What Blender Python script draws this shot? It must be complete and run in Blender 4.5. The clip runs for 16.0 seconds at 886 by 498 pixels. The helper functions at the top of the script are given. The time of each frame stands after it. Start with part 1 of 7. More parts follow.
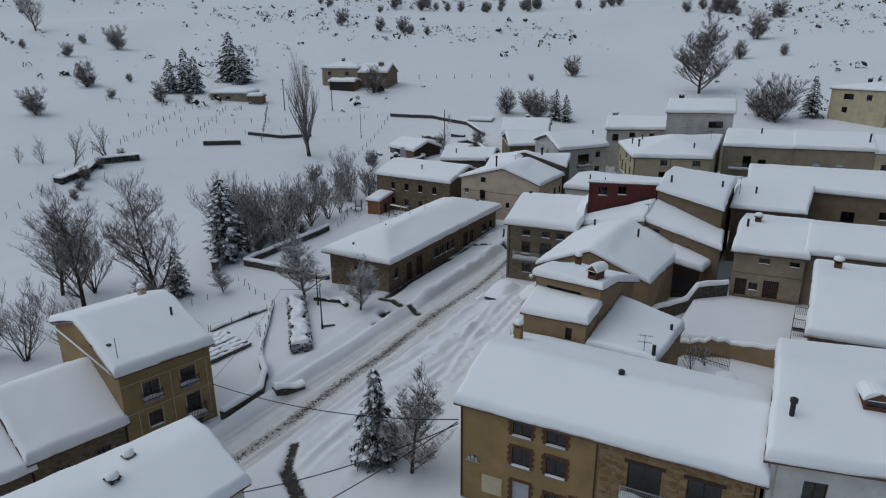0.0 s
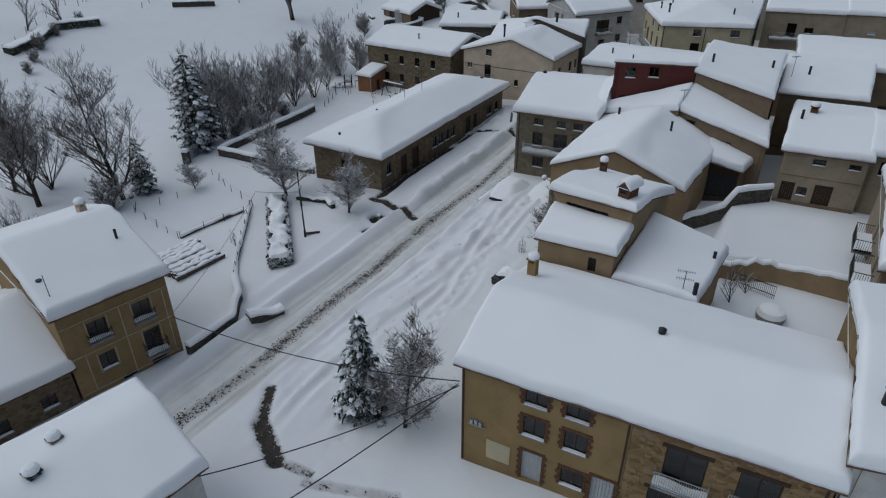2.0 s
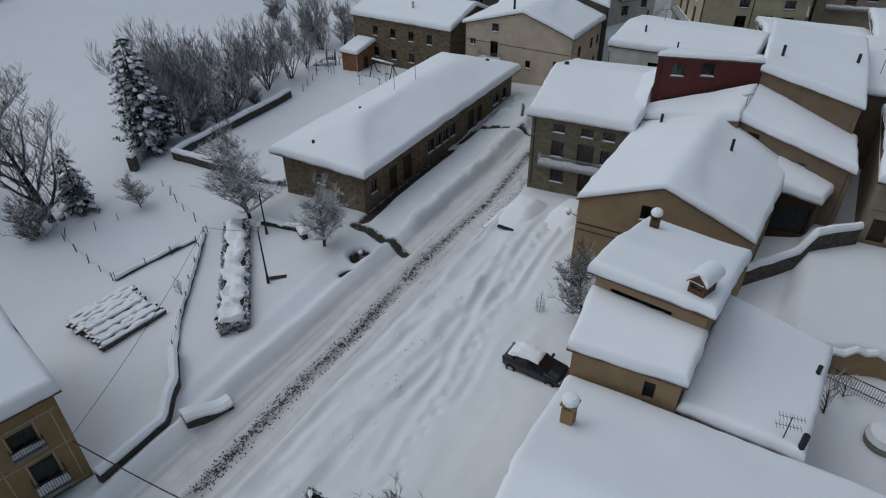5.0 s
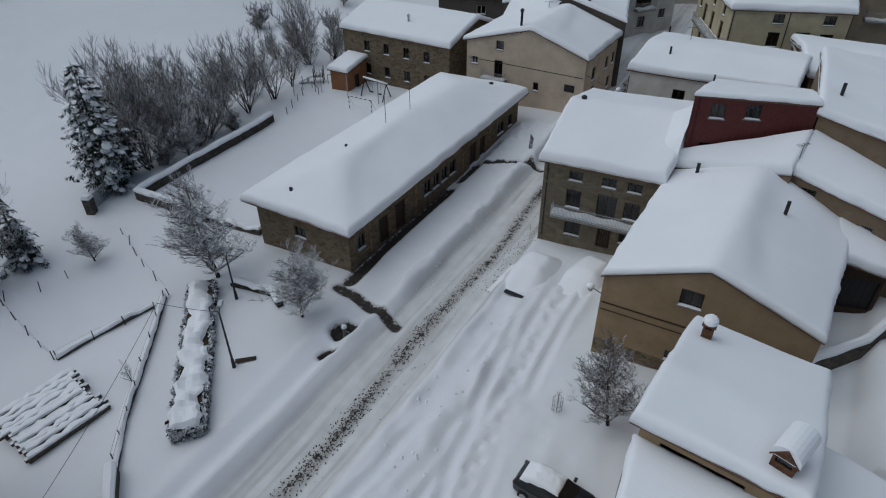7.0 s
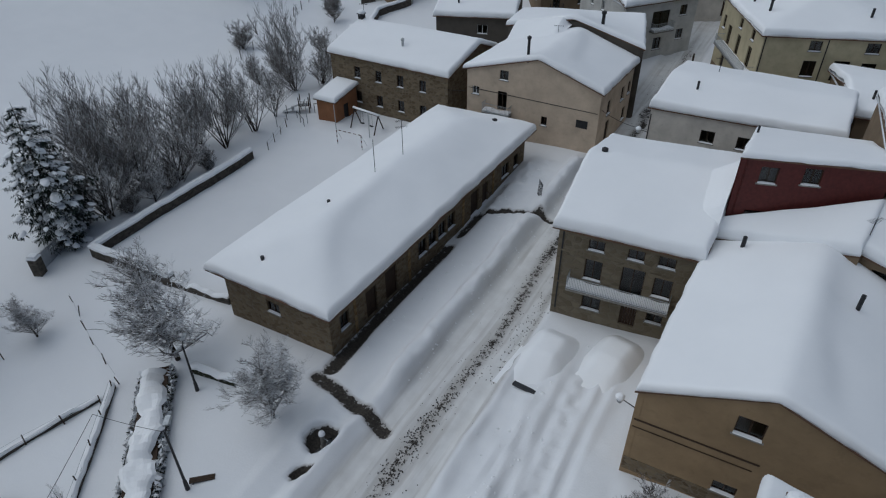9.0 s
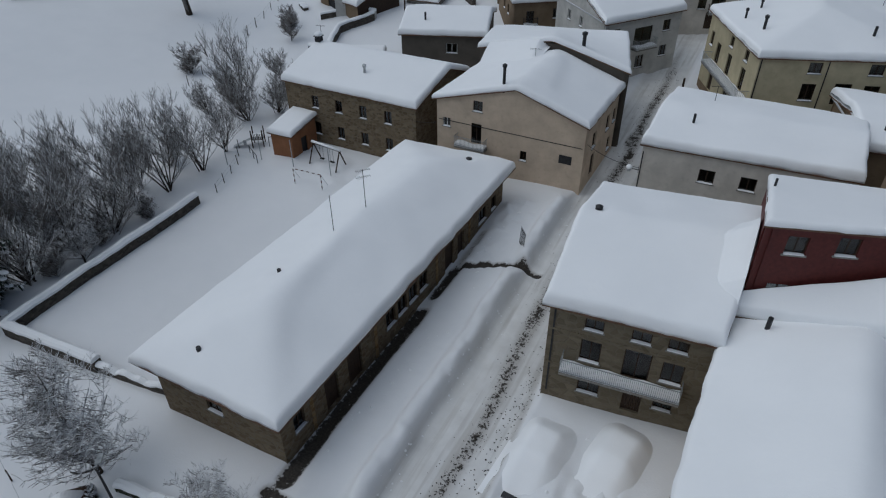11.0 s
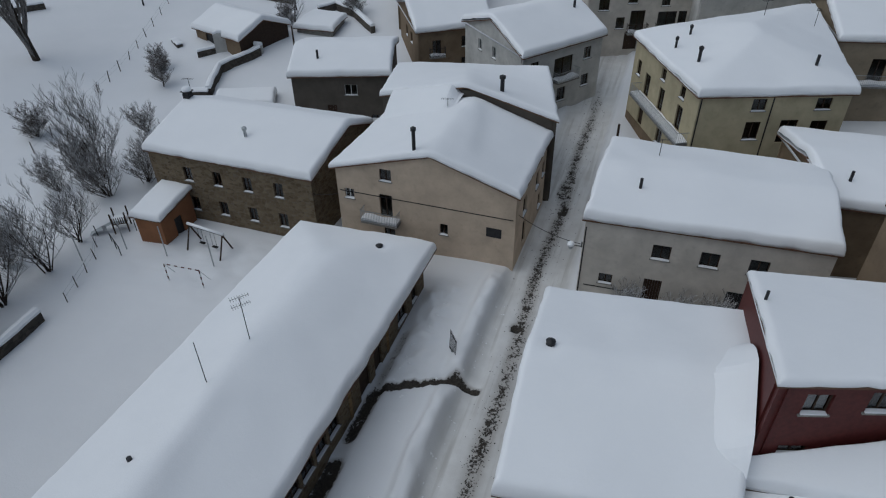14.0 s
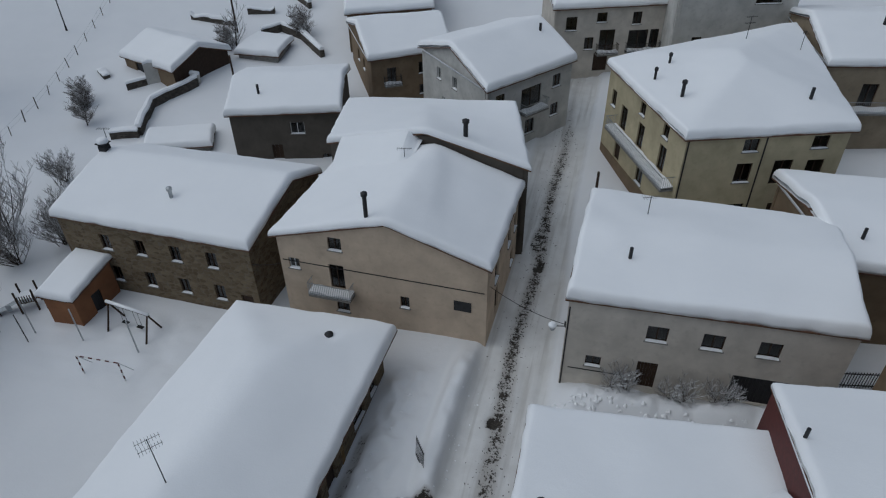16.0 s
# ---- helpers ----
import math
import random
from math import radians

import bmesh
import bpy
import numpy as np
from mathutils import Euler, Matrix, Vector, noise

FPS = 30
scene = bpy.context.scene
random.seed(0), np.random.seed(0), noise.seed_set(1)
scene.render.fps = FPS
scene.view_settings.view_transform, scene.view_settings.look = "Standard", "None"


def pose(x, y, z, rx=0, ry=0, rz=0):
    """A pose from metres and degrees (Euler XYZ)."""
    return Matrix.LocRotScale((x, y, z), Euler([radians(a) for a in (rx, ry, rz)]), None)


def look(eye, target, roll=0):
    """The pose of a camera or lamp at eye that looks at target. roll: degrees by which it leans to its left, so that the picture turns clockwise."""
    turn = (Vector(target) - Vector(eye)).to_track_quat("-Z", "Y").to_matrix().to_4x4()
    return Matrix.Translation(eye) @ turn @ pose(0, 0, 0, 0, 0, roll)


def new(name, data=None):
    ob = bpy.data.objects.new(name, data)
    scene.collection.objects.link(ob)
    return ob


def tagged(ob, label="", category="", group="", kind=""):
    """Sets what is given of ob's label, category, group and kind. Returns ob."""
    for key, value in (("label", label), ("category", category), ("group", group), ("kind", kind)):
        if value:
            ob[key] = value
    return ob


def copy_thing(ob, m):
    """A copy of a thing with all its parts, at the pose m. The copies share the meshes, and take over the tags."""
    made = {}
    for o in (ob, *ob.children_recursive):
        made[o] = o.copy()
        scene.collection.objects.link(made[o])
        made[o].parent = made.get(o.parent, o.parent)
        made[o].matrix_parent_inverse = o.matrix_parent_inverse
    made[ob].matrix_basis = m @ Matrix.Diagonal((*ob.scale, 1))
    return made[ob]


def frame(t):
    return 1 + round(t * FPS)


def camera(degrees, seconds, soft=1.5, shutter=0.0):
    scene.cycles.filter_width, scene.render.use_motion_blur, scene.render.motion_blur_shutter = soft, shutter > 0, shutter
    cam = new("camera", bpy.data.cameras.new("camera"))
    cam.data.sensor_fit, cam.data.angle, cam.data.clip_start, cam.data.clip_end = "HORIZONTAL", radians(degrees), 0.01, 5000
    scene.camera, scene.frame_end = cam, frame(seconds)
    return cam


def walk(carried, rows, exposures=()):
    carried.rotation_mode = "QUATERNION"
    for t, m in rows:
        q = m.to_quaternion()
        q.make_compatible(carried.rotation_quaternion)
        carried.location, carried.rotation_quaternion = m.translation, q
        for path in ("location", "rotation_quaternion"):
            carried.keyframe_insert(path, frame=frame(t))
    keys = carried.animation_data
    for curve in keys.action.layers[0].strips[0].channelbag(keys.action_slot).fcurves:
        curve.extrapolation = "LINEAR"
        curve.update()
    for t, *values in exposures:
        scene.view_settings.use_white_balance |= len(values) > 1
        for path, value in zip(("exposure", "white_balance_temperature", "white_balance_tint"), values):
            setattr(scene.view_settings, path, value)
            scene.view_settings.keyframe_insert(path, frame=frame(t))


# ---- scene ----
cam = camera(70.1, 16.0, 1.15)
METRES, EYE, TILT, LEAN, TURN = 68.0, 28.516, 0.0, 0.0, 30.8
ROWS = [
    (0.0, 0.0, 0.0, 0.0, -0.08, -17.94, 0.26),
    (0.5, 0.0007, 0.0343, -0.0001, -0.06, -21.28, 0.24),
    (1.0, 0.0012, 0.0688, 0.0005, -0.04, -24.55, 0.21),
    (1.5, 0.0019, 0.1038, 0.0002, -0.02, -27.4, 0.24),
    (2.0, 0.0023, 0.1385, 0.0007, -0.0, -30.18, 0.23),
    (2.5, 0.0031, 0.175, 0.0024, 0.01, -31.07, 0.29),
    (3.0, 0.0037, 0.2106, 0.0034, 0.01, -31.09, 0.29),
    (3.5, 0.0044, 0.2454, 0.0041, 0.01, -32.0, 0.33),
    (6.0, 0.0071, 0.4152, 0.0074, 0.01, -35.48, 0.29),
    (6.5, 0.0078, 0.449, 0.0086, 0.01, -35.52, 0.31),
    (7.0, 0.0082, 0.4826, 0.0097, 0.0, -35.54, 0.32),
    (7.5, 0.0087, 0.5157, 0.0102, -0.01, -35.52, 0.35),
    (8.0, 0.0091, 0.5481, 0.0109, -0.01, -35.53, 0.35),
    (10.5, 0.0137, 0.6915, 0.0119, -1.38, -35.57, 0.4),
    (11.0, 0.0158, 0.7193, 0.0123, -2.91, -35.58, 0.44),
    (11.5, 0.0189, 0.7471, 0.013, -4.55, -35.62, 0.48),
    (12.0, 0.0224, 0.7747, 0.0138, -6.07, -35.63, 0.5),
    (12.5, 0.0268, 0.8019, 0.0155, -7.53, -35.7, 0.56),
    (13.0, 0.0321, 0.8291, 0.0159, -8.85, -35.69, 0.6),
    (13.5, 0.0383, 0.8565, 0.0172, -10.1, -35.72, 0.65),
    (14.0, 0.0442, 0.8837, 0.0186, -11.33, -35.74, 0.68),
    (14.5, 0.0511, 0.9113, 0.021, -12.54, -35.84, 0.7),
    (15.0, 0.0584, 0.9387, 0.0216, -13.51, -35.83, 0.69),
    (15.5, 0.066, 0.9656, 0.0232, -14.31, -35.87, 0.73),
    (16.0, 0.0745, 0.9925, 0.0244, -14.98, -35.89, 0.77),
]
walk(cam, [(t, pose(0, 0, EYE, TILT, LEAN, TURN) @ pose(METRES * x, METRES * y, METRES * z, 90 + pitch, roll, yaw)) for t, x, y, z, yaw, pitch, roll in ROWS],
     [(0.0, 0.01, 5680, 4), (8.0, 0.02, 5680, 4), (16.0, -0.05, 5680, 4)])

# ---- light: an overcast winter day ----
world = bpy.data.worlds.new("overcast_sky")
scene.world = world
world.use_nodes = True
wn = world.node_tree
sky = wn.nodes.new("ShaderNodeTexSky")
sky.sky_type, sky.sun_disc = "NISHITA", False
sky.sun_elevation, sky.sun_rotation = radians(60), radians(245)
sky.air_density, sky.dust_density, sky.ozone_density = 1.0, 4.0, 1.0
wn.links.new(sky.outputs[0], wn.nodes["Background"].inputs[0])
wn.nodes["Background"].inputs[1].default_value = 0.042
sun_lamp = bpy.data.lights.new("sun", "SUN")
sun_lamp.energy, sun_lamp.angle, sun_lamp.color = 1.08, radians(110), (1.0, 0.98, 0.955)
new("sun", sun_lamp).matrix_world = look((0, 0, 50), (math.sin(radians(245)) * -30, math.cos(radians(245)) * -30, 50 - 52))


# ---- materials ----
def material(name, rough=0.9, spec=0.3, metal=0.0):
    m = bpy.data.materials.new(name)
    m.use_nodes = True
    b = m.node_tree.nodes["Principled BSDF"]
    b.inputs["Roughness"].default_value = rough
    b.inputs["Specular IOR Level"].default_value = spec
    b.inputs["Metallic"].default_value = metal
    return m, m.node_tree, b


def tex_noise(nt, scale, detail=4.0, rough=0.55):
    g = nt.nodes.new("ShaderNodeNewGeometry")
    n = nt.nodes.new("ShaderNodeTexNoise")
    n.inputs["Scale"].default_value, n.inputs["Detail"].default_value, n.inputs["Roughness"].default_value = scale, detail, rough
    nt.links.new(g.outputs["Position"], n.inputs["Vector"])
    return n.outputs["Fac"]


def ramp(nt, fac, *stops):
    r = nt.nodes.new("ShaderNodeValToRGB")
    while len(r.color_ramp.elements) < len(stops):
        r.color_ramp.elements.new(0.5)
    for e, (p, c) in zip(r.color_ramp.elements, stops):
        e.position, e.color = p, (*c, 1) if not isinstance(c, (int, float)) else (c, c, c, 1)
    nt.links.new(fac, r.inputs[0])
    return r.outputs[0]


def mix(nt, fac, a, b, mode="MIX"):
    m = nt.nodes.new("ShaderNodeMix")
    m.data_type, m.blend_type = "RGBA", mode
    for socket, value in ((m.inputs[0], fac), (m.inputs[6], a), (m.inputs[7], b)):
        if isinstance(value, bpy.types.NodeSocket):
            nt.links.new(value, socket)
        elif isinstance(value, (int, float)):
            socket.default_value = value
        else:
            socket.default_value = (*value, 1)
    return m.outputs[2]


def calc(nt, op, a, b=0.0, c=0.0):
    m = nt.nodes.new("ShaderNodeMath")
    m.operation = op
    for socket, value in zip(m.inputs, (a, b, c)):
        if isinstance(value, bpy.types.NodeSocket):
            nt.links.new(value, socket)
        else:
            socket.default_value = value
    return m.outputs[0]


def bump(nt, b, height, strength=0.3, distance=0.02):
    n = nt.nodes.new("ShaderNodeBump")
    n.inputs["Strength"].default_value, n.inputs["Distance"].default_value = strength, distance
    nt.links.new(height, n.inputs["Height"])
    nt.links.new(n.outputs[0], b.inputs["Normal"])


def up_facing(nt, low, high, wobble=0.35, scale=3.0):
    """How far a face looks up, roughened by noise: where snow would lie."""
    g = nt.nodes.new("ShaderNodeNewGeometry")
    s = nt.nodes.new("ShaderNodeSeparateXYZ")
    nt.links.new(g.outputs["Normal"], s.inputs[0])
    z = calc(nt, "ADD", s.outputs[2], calc(nt, "MULTIPLY", calc(nt, "SUBTRACT", tex_noise(nt, scale, 2), 0.5), wobble * 2))
    r = nt.nodes.new("ShaderNodeMapRange")
    nt.links.new(z, r.inputs[0])
    r.inputs[1].default_value, r.inputs[2].default_value = low, high
    return r.outputs[0]


SNOW_COLOUR = (0.82, 0.83, 0.845)


def make_snow(name="snow"):
    m, nt, b = material(name, 0.75, 0.25)
    col = mix(nt, tex_noise(nt, 0.35, 5), (0.82, 0.83, 0.84), (0.89, 0.895, 0.9))
    nt.links.new(col, b.inputs["Base Color"])
    h = mix(nt, 0.35, tex_noise(nt, 2.2, 6), tex_noise(nt, 14, 4))
    bump(nt, b, h, 0.35, 0.06)
    return m


def make_stucco(name, rgb, dirt=0.35):
    m, nt, b = material(name, 0.92, 0.2)
    light = [min(1, c * 1.12) for c in rgb]
    dark = [c * 0.82 for c in rgb]
    col = ramp(nt, tex_noise(nt, 0.7, 6), (0.3, dark), (0.7, light))
    stain = ramp(nt, tex_noise(nt, 2.6, 5), (0.55, 0.0), (0.8, 1.0))
    col = mix(nt, calc(nt, "MULTIPLY", stain, dirt), col, [c * 0.55 for c in rgb])
    nt.links.new(col, b.inputs["Base Color"])
    bump(nt, b, tex_noise(nt, 35, 3), 0.25, 0.01)
    return m


def make_stone(name, dark, light, mortar, scale=2.6):
    m, nt, b = material(name, 0.93, 0.2)
    g = nt.nodes.new("ShaderNodeNewGeometry")
    mp = nt.nodes.new("ShaderNodeMapping")
    mp.inputs["Scale"].default_value = (1, 1, 1.7)
    nt.links.new(g.outputs["Position"], mp.inputs[0])
    cell, edge = nt.nodes.new("ShaderNodeTexVoronoi"), nt.nodes.new("ShaderNodeTexVoronoi")
    edge.feature = "DISTANCE_TO_EDGE"
    for v in (cell, edge):
        v.inputs["Scale"].default_value = scale
        nt.links.new(mp.outputs[0], v.inputs["Vector"])
    s = nt.nodes.new("ShaderNodeSeparateColor")
    nt.links.new(cell.outputs["Color"], s.inputs[0])
    col = mix(nt, s.outputs[0], dark, light)
    col = mix(nt, calc(nt, "MULTIPLY", tex_noise(nt, 9, 4), 0.5), col, [c * 0.6 for c in dark])
    joint = ramp(nt, edge.outputs["Distance"], (0.02, 1.0), (0.07, 0.0))
    nt.links.new(mix(nt, joint, col, mortar), b.inputs["Base Color"])
    bump(nt, b, ramp(nt, edge.outputs["Distance"], (0.0, 0.0), (0.12, 1.0)), 0.6, 0.04)
    return m


def make_plain(name, rgb, rough=0.7, spec=0.3, metal=0.0, vary=0.25):
    m, nt, b = material(name, rough, spec, metal)
    col = ramp(nt, tex_noise(nt, 5, 5), (0.3, [c * (1 - vary) for c in rgb]), (0.7, [min(1, c * (1 + vary)) for c in rgb]))
    nt.links.new(col, b.inputs["Base Color"])
    bump(nt, b, tex_noise(nt, 30, 3), 0.2, 0.005)
    return m


def make_frosted(name, rgb, low, high, wobble=0.35, scale=3.0):
    """Bark, leaves or wood with snow lying on what faces up."""
    m, nt, b = material(name, 0.9, 0.15)
    base = ramp(nt, tex_noise(nt, 6, 4), (0.3, [c * 0.6 for c in rgb]), (0.7, [c * 1.4 for c in rgb]))
    nt.links.new(mix(nt, up_facing(nt, low, high, wobble, scale), base, SNOW_COLOUR), b.inputs["Base Color"])
    return m


def make_glass():
    m, nt, b = material("window_glass", 0.08, 0.3)
    b.inputs["Base Color"].default_value = (0.25, 0.27, 0.28, 1)
    b.inputs["Transmission Weight"].default_value = 1.0
    return m


def make_ground():
    """Snow; packed grey snow on the carriageway; bare wet ground where it is scraped off. The masks lie on the mesh."""
    m, nt, b = material("ground_snow", 0.8, 0.25)
    road, bare = nt.nodes.new("ShaderNodeAttribute"), nt.nodes.new("ShaderNodeAttribute")
    road.attribute_name, bare.attribute_name = "road", "bare"
    snow = mix(nt, tex_noise(nt, 0.3, 5), (0.72, 0.73, 0.745), (0.79, 0.795, 0.805))
    packed = ramp(nt, tex_noise(nt, 0.9, 6), (0.3, (0.6, 0.59, 0.57)), (0.7, (0.71, 0.705, 0.69)))
    geo, lengthwise, streak = nt.nodes.new("ShaderNodeNewGeometry"), nt.nodes.new("ShaderNodeMapping"), nt.nodes.new("ShaderNodeTexNoise")
    lengthwise.inputs["Scale"].default_value = (2.6, 0.12, 1)
    streak.inputs["Scale"].default_value, streak.inputs["Detail"].default_value = 1.0, 5
    nt.links.new(geo.outputs["Position"], lengthwise.inputs[0])
    nt.links.new(lengthwise.outputs[0], streak.inputs["Vector"])
    packed = mix(nt, ramp(nt, streak.outputs["Fac"], (0.5, 0.0), (0.68, 0.6)), packed, (0.42, 0.4, 0.37))
    col = mix(nt, calc(nt, "MULTIPLY", road.outputs["Fac"], 0.9), snow, packed)
    soiled = ramp(nt, calc(nt, "MULTIPLY", bare.outputs["Fac"], calc(nt, "ADD", tex_noise(nt, 0.8, 5, 0.65), 0.35)), (0.12, 0.0), (0.42, 0.62))
    col = mix(nt, soiled, col, (0.3, 0.28, 0.255))
    n = mix(nt, 0.5, tex_noise(nt, 2.3, 3, 0.6), tex_noise(nt, 7.0, 3, 0.6))
    r = nt.nodes.new("ShaderNodeMapRange")
    nt.links.new(calc(nt, "ADD", bare.outputs["Fac"], calc(nt, "MULTIPLY", calc(nt, "SUBTRACT", n, 0.5), 1.6)), r.inputs[0])
    r.inputs[1].default_value, r.inputs[2].default_value = 0.46, 0.6
    soil = ramp(nt, tex_noise(nt, 9, 4), (0.3, (0.022, 0.02, 0.018)), (0.7, (0.07, 0.06, 0.05)))
    nt.links.new(mix(nt, r.outputs[0], col, soil), b.inputs["Base Color"])
    bump(nt, b, mix(nt, 0.4, tex_noise(nt, 1.6, 6), tex_noise(nt, 10, 4)), 0.4, 0.08)
    return m


SNOW = make_snow()
GROUND = make_ground()
GLASS = make_glass()
OCHRE = make_stucco("ochre_render", (0.266, 0.185, 0.0851))
OCHRE_B = make_stucco("weathered_ochre_render", (0.281, 0.196, 0.0962), 0.6)
TAN = make_stucco("tan_render", (0.296, 0.211, 0.122))
CREAM = make_stucco("cream_render", (0.53, 0.43, 0.325))
YELLOW = make_stucco("pale_yellow_render", (0.47, 0.41, 0.27))
GREYWALL = make_stucco("grey_render", (0.54, 0.5, 0.44))
WHITEWALL = make_stucco("off_white_render", (0.5, 0.49, 0.46), 0.5)
DARKWALL = make_stucco("dark_grey_render", (0.1, 0.088, 0.074))
BEIGE = make_stucco("beige_render", (0.296, 0.244, 0.174), 0.6)
BROWN = make_stucco("brown_render", (0.2, 0.148, 0.0962), 0.6)
RED = make_plain("red_sheet_cladding", (0.085, 0.018, 0.015), 0.6, 0.3, 0, 0.2)
ORANGE = make_stucco("orange_brown_render", (0.266, 0.126, 0.0629))
STONE = make_stone("brown_rubble_stone", (0.122, 0.09, 0.054), (0.245, 0.191, 0.122), (0.18, 0.151, 0.112))
STONE_A = make_stone("ochre_rubble_stone", (0.18, 0.108, 0.0432), (0.338, 0.238, 0.122), (0.245, 0.187, 0.115), 2.2)
STONE_C = make_stone("grey_brown_ashlar", (0.144, 0.119, 0.0792), (0.223, 0.187, 0.13), (0.173, 0.148, 0.108), 1.8)
BRICK = make_stone("brick_surround", (0.0936, 0.0432, 0.0216), (0.187, 0.0864, 0.0432), (0.144, 0.101, 0.072), 7)
TILE = make_plain("clay_roof_tile", (0.13, 0.075, 0.05), 0.9)
WOOD = make_plain("dark_timber", (0.045, 0.028, 0.018), 0.75)
BAND = make_plain("pale_band_paint", (0.42, 0.36, 0.27), 0.8, 0.2, 0, 0.2)
WHITE = make_plain("white_paint", (0.7, 0.7, 0.68), 0.6, 0.3, 0, 0.08)
SHUTTER = make_plain("grey_shutter", (0.4, 0.41, 0.42), 0.6, 0.3, 0, 0.1)
DARKMETAL = make_plain("black_metal", (0.025, 0.025, 0.027), 0.5, 0.5, 0.4)
STEEL = make_plain("galvanised_steel", (0.4, 0.42, 0.43), 0.45, 0.5, 0.8)
CONCRETE = make_plain("weathered_concrete", (0.24, 0.23, 0.21), 0.95, 0.2)
BARK = make_frosted("frosted_bark", (0.05, 0.04, 0.033), 0.45, 0.95)
TWIG = make_frosted("frosted_twigs", (0.16, 0.148, 0.138), 0.0, 0.9)
TWIG_BROWN = make_frosted("brown_twigs", (0.1, 0.085, 0.075), 0.25, 0.95)
NEEDLE = make_frosted("snowy_needles", (0.026, 0.036, 0.028), 0.78, 1.1, 0.55, 1.6)
HEDGE = make_frosted("snowy_hedge_leaves", (0.035, 0.038, 0.025), 0.1, 0.6, 0.6, 4.0)
OLDWOOD = make_frosted("snowy_old_planks", (0.12, 0.1, 0.08), 0.75, 0.95, 0.2)
STONEWALL = make_stone("field_stone_wall", (0.0576, 0.0504, 0.0432), (0.144, 0.126, 0.104), (0.0792, 0.072, 0.0612), 3.0)
WATER = make_plain("dark_water", (0.01, 0.012, 0.012), 0.08, 0.5, 0, 0.1)
CARPAINT = make_plain("black_car_paint", (0.012, 0.012, 0.014), 0.25, 0.5, 0.0, 0.1)
SOIL = make_plain("wet_dirt", (0.05, 0.044, 0.038), 0.9, 0.2, 0, 0.4)
RUBBER = make_plain("tyre_rubber", (0.02, 0.02, 0.02), 0.9)


# ---- mesh helpers ----
def mesh_from(name, verts, faces, mat, smooth=False):
    me = bpy.data.meshes.new(name)
    me.from_pydata([tuple(v) for v in verts], [], faces)
    me.materials.append(mat)
    if smooth:
        me.polygons.foreach_set("use_smooth", [True] * len(me.polygons))
    me.update()
    return me


def thing(name, at, label, category, group="", kind=""):
    ob = new(name)
    ob.empty_display_size = 0.3
    ob.location = at
    return tagged(ob, label, category, group, kind)


def attach(name, me, parent, local=None, label=""):
    """One mesh object under a thing or a part; local is its pose in the parent's frame."""
    ob = new(name, me)
    ob.parent = parent
    if local is not None:
        ob.matrix_local = local
    if label:
        ob["label"] = label
    return ob


class Geo:
    """Vertices and faces gathered for one mesh."""

    def __init__(self):
        self.v, self.f = [], []

    def quad(self, *p):
        n = len(self.v)
        self.v += [tuple(q) for q in p]
        self.f.append(tuple(range(n, n + len(p))))

    def box(self, x0, y0, z0, x1, y1, z1, m=None):
        n = len(self.v)
        c = [(x, y, z) for z in (z0, z1) for x, y in ((x0, y0), (x1, y0), (x1, y1), (x0, y1))]
        self.v += [tuple(m @ Vector(p)) for p in c] if m is not None else c
        self.f += [tuple(n + i for i in q) for q in ((3, 2, 1, 0), (4, 5, 6, 7), (0, 1, 5, 4), (1, 2, 6, 5), (2, 3, 7, 6), (3, 0, 4, 7))]

    def tube(self, a, b, r0, r1, sides=4, cap=False):
        a, b = Vector(a), Vector(b)
        d = b - a
        if d.length < 1e-5:
            return
        d.normalize()
        s = d.cross(Vector((0, 0, 1)) if abs(d.z) < 0.95 else Vector((1, 0, 0))).normalized()
        t = d.cross(s)
        n = len(self.v)
        for p, r in ((a, r0), (b, r1)):
            for k in range(sides):
                w = 2 * math.pi * k / sides
                self.v.append(tuple(p + (s * math.cos(w) + t * math.sin(w)) * r))
        for k in range(sides):
            k2 = (k + 1) % sides
            self.f.append((n + k, n + k2, n + sides + k2, n + sides + k))
        if cap:
            self.f.append(tuple(n + sides + k for k in range(sides)))
            self.f.append(tuple(n + sides - 1 - k for k in range(sides)))

    def mesh(self, name, mat, smooth=False, origin=None):
        v = self.v if origin is None else [(x - origin[0], y - origin[1], z - origin[2]) for x, y, z in self.v]
        return mesh_from(name, v, self.f, mat, smooth)


def lattice(ix, iy, seed):
    h = (ix.astype(np.int64) * 374761393 + iy.astype(np.int64) * 668265263 + seed * 974634777) & 0x7FFFFFFF
    h = ((h ^ (h >> 13)) * 1274126177) & 0x7FFFFFFF
    return ((h ^ (h >> 16)) & 0xFFFF) / 65535.0


def value_noise(x, y, scale, seed=0, octaves=3):
    """Smooth noise from -1 to 1 over arrays of places."""
    x, y = np.asarray(x, float) / scale, np.asarray(y, float) / scale
    total, amp, norm = 0.0, 1.0, 0.0
    for o in range(octaves):
        fx, fy = np.floor(x), np.floor(y)
        tx, ty = x - fx, y - fy
        tx, ty = tx * tx * (3 - 2 * tx), ty * ty * (3 - 2 * ty)
        a, b = lattice(fx, fy, seed + o), lattice(fx + 1, fy, seed + o)
        c, d = lattice(fx, fy + 1, seed + o), lattice(fx + 1, fy + 1, seed + o)
        total = total + amp * ((a * (1 - tx) + b * tx) * (1 - ty) + (c * (1 - tx) + d * tx) * ty - 0.5) * 2
        norm += amp
        amp, x, y = amp * 0.5, x * 2.03 + 17.1, y * 2.03 + 9.7
    return total / norm


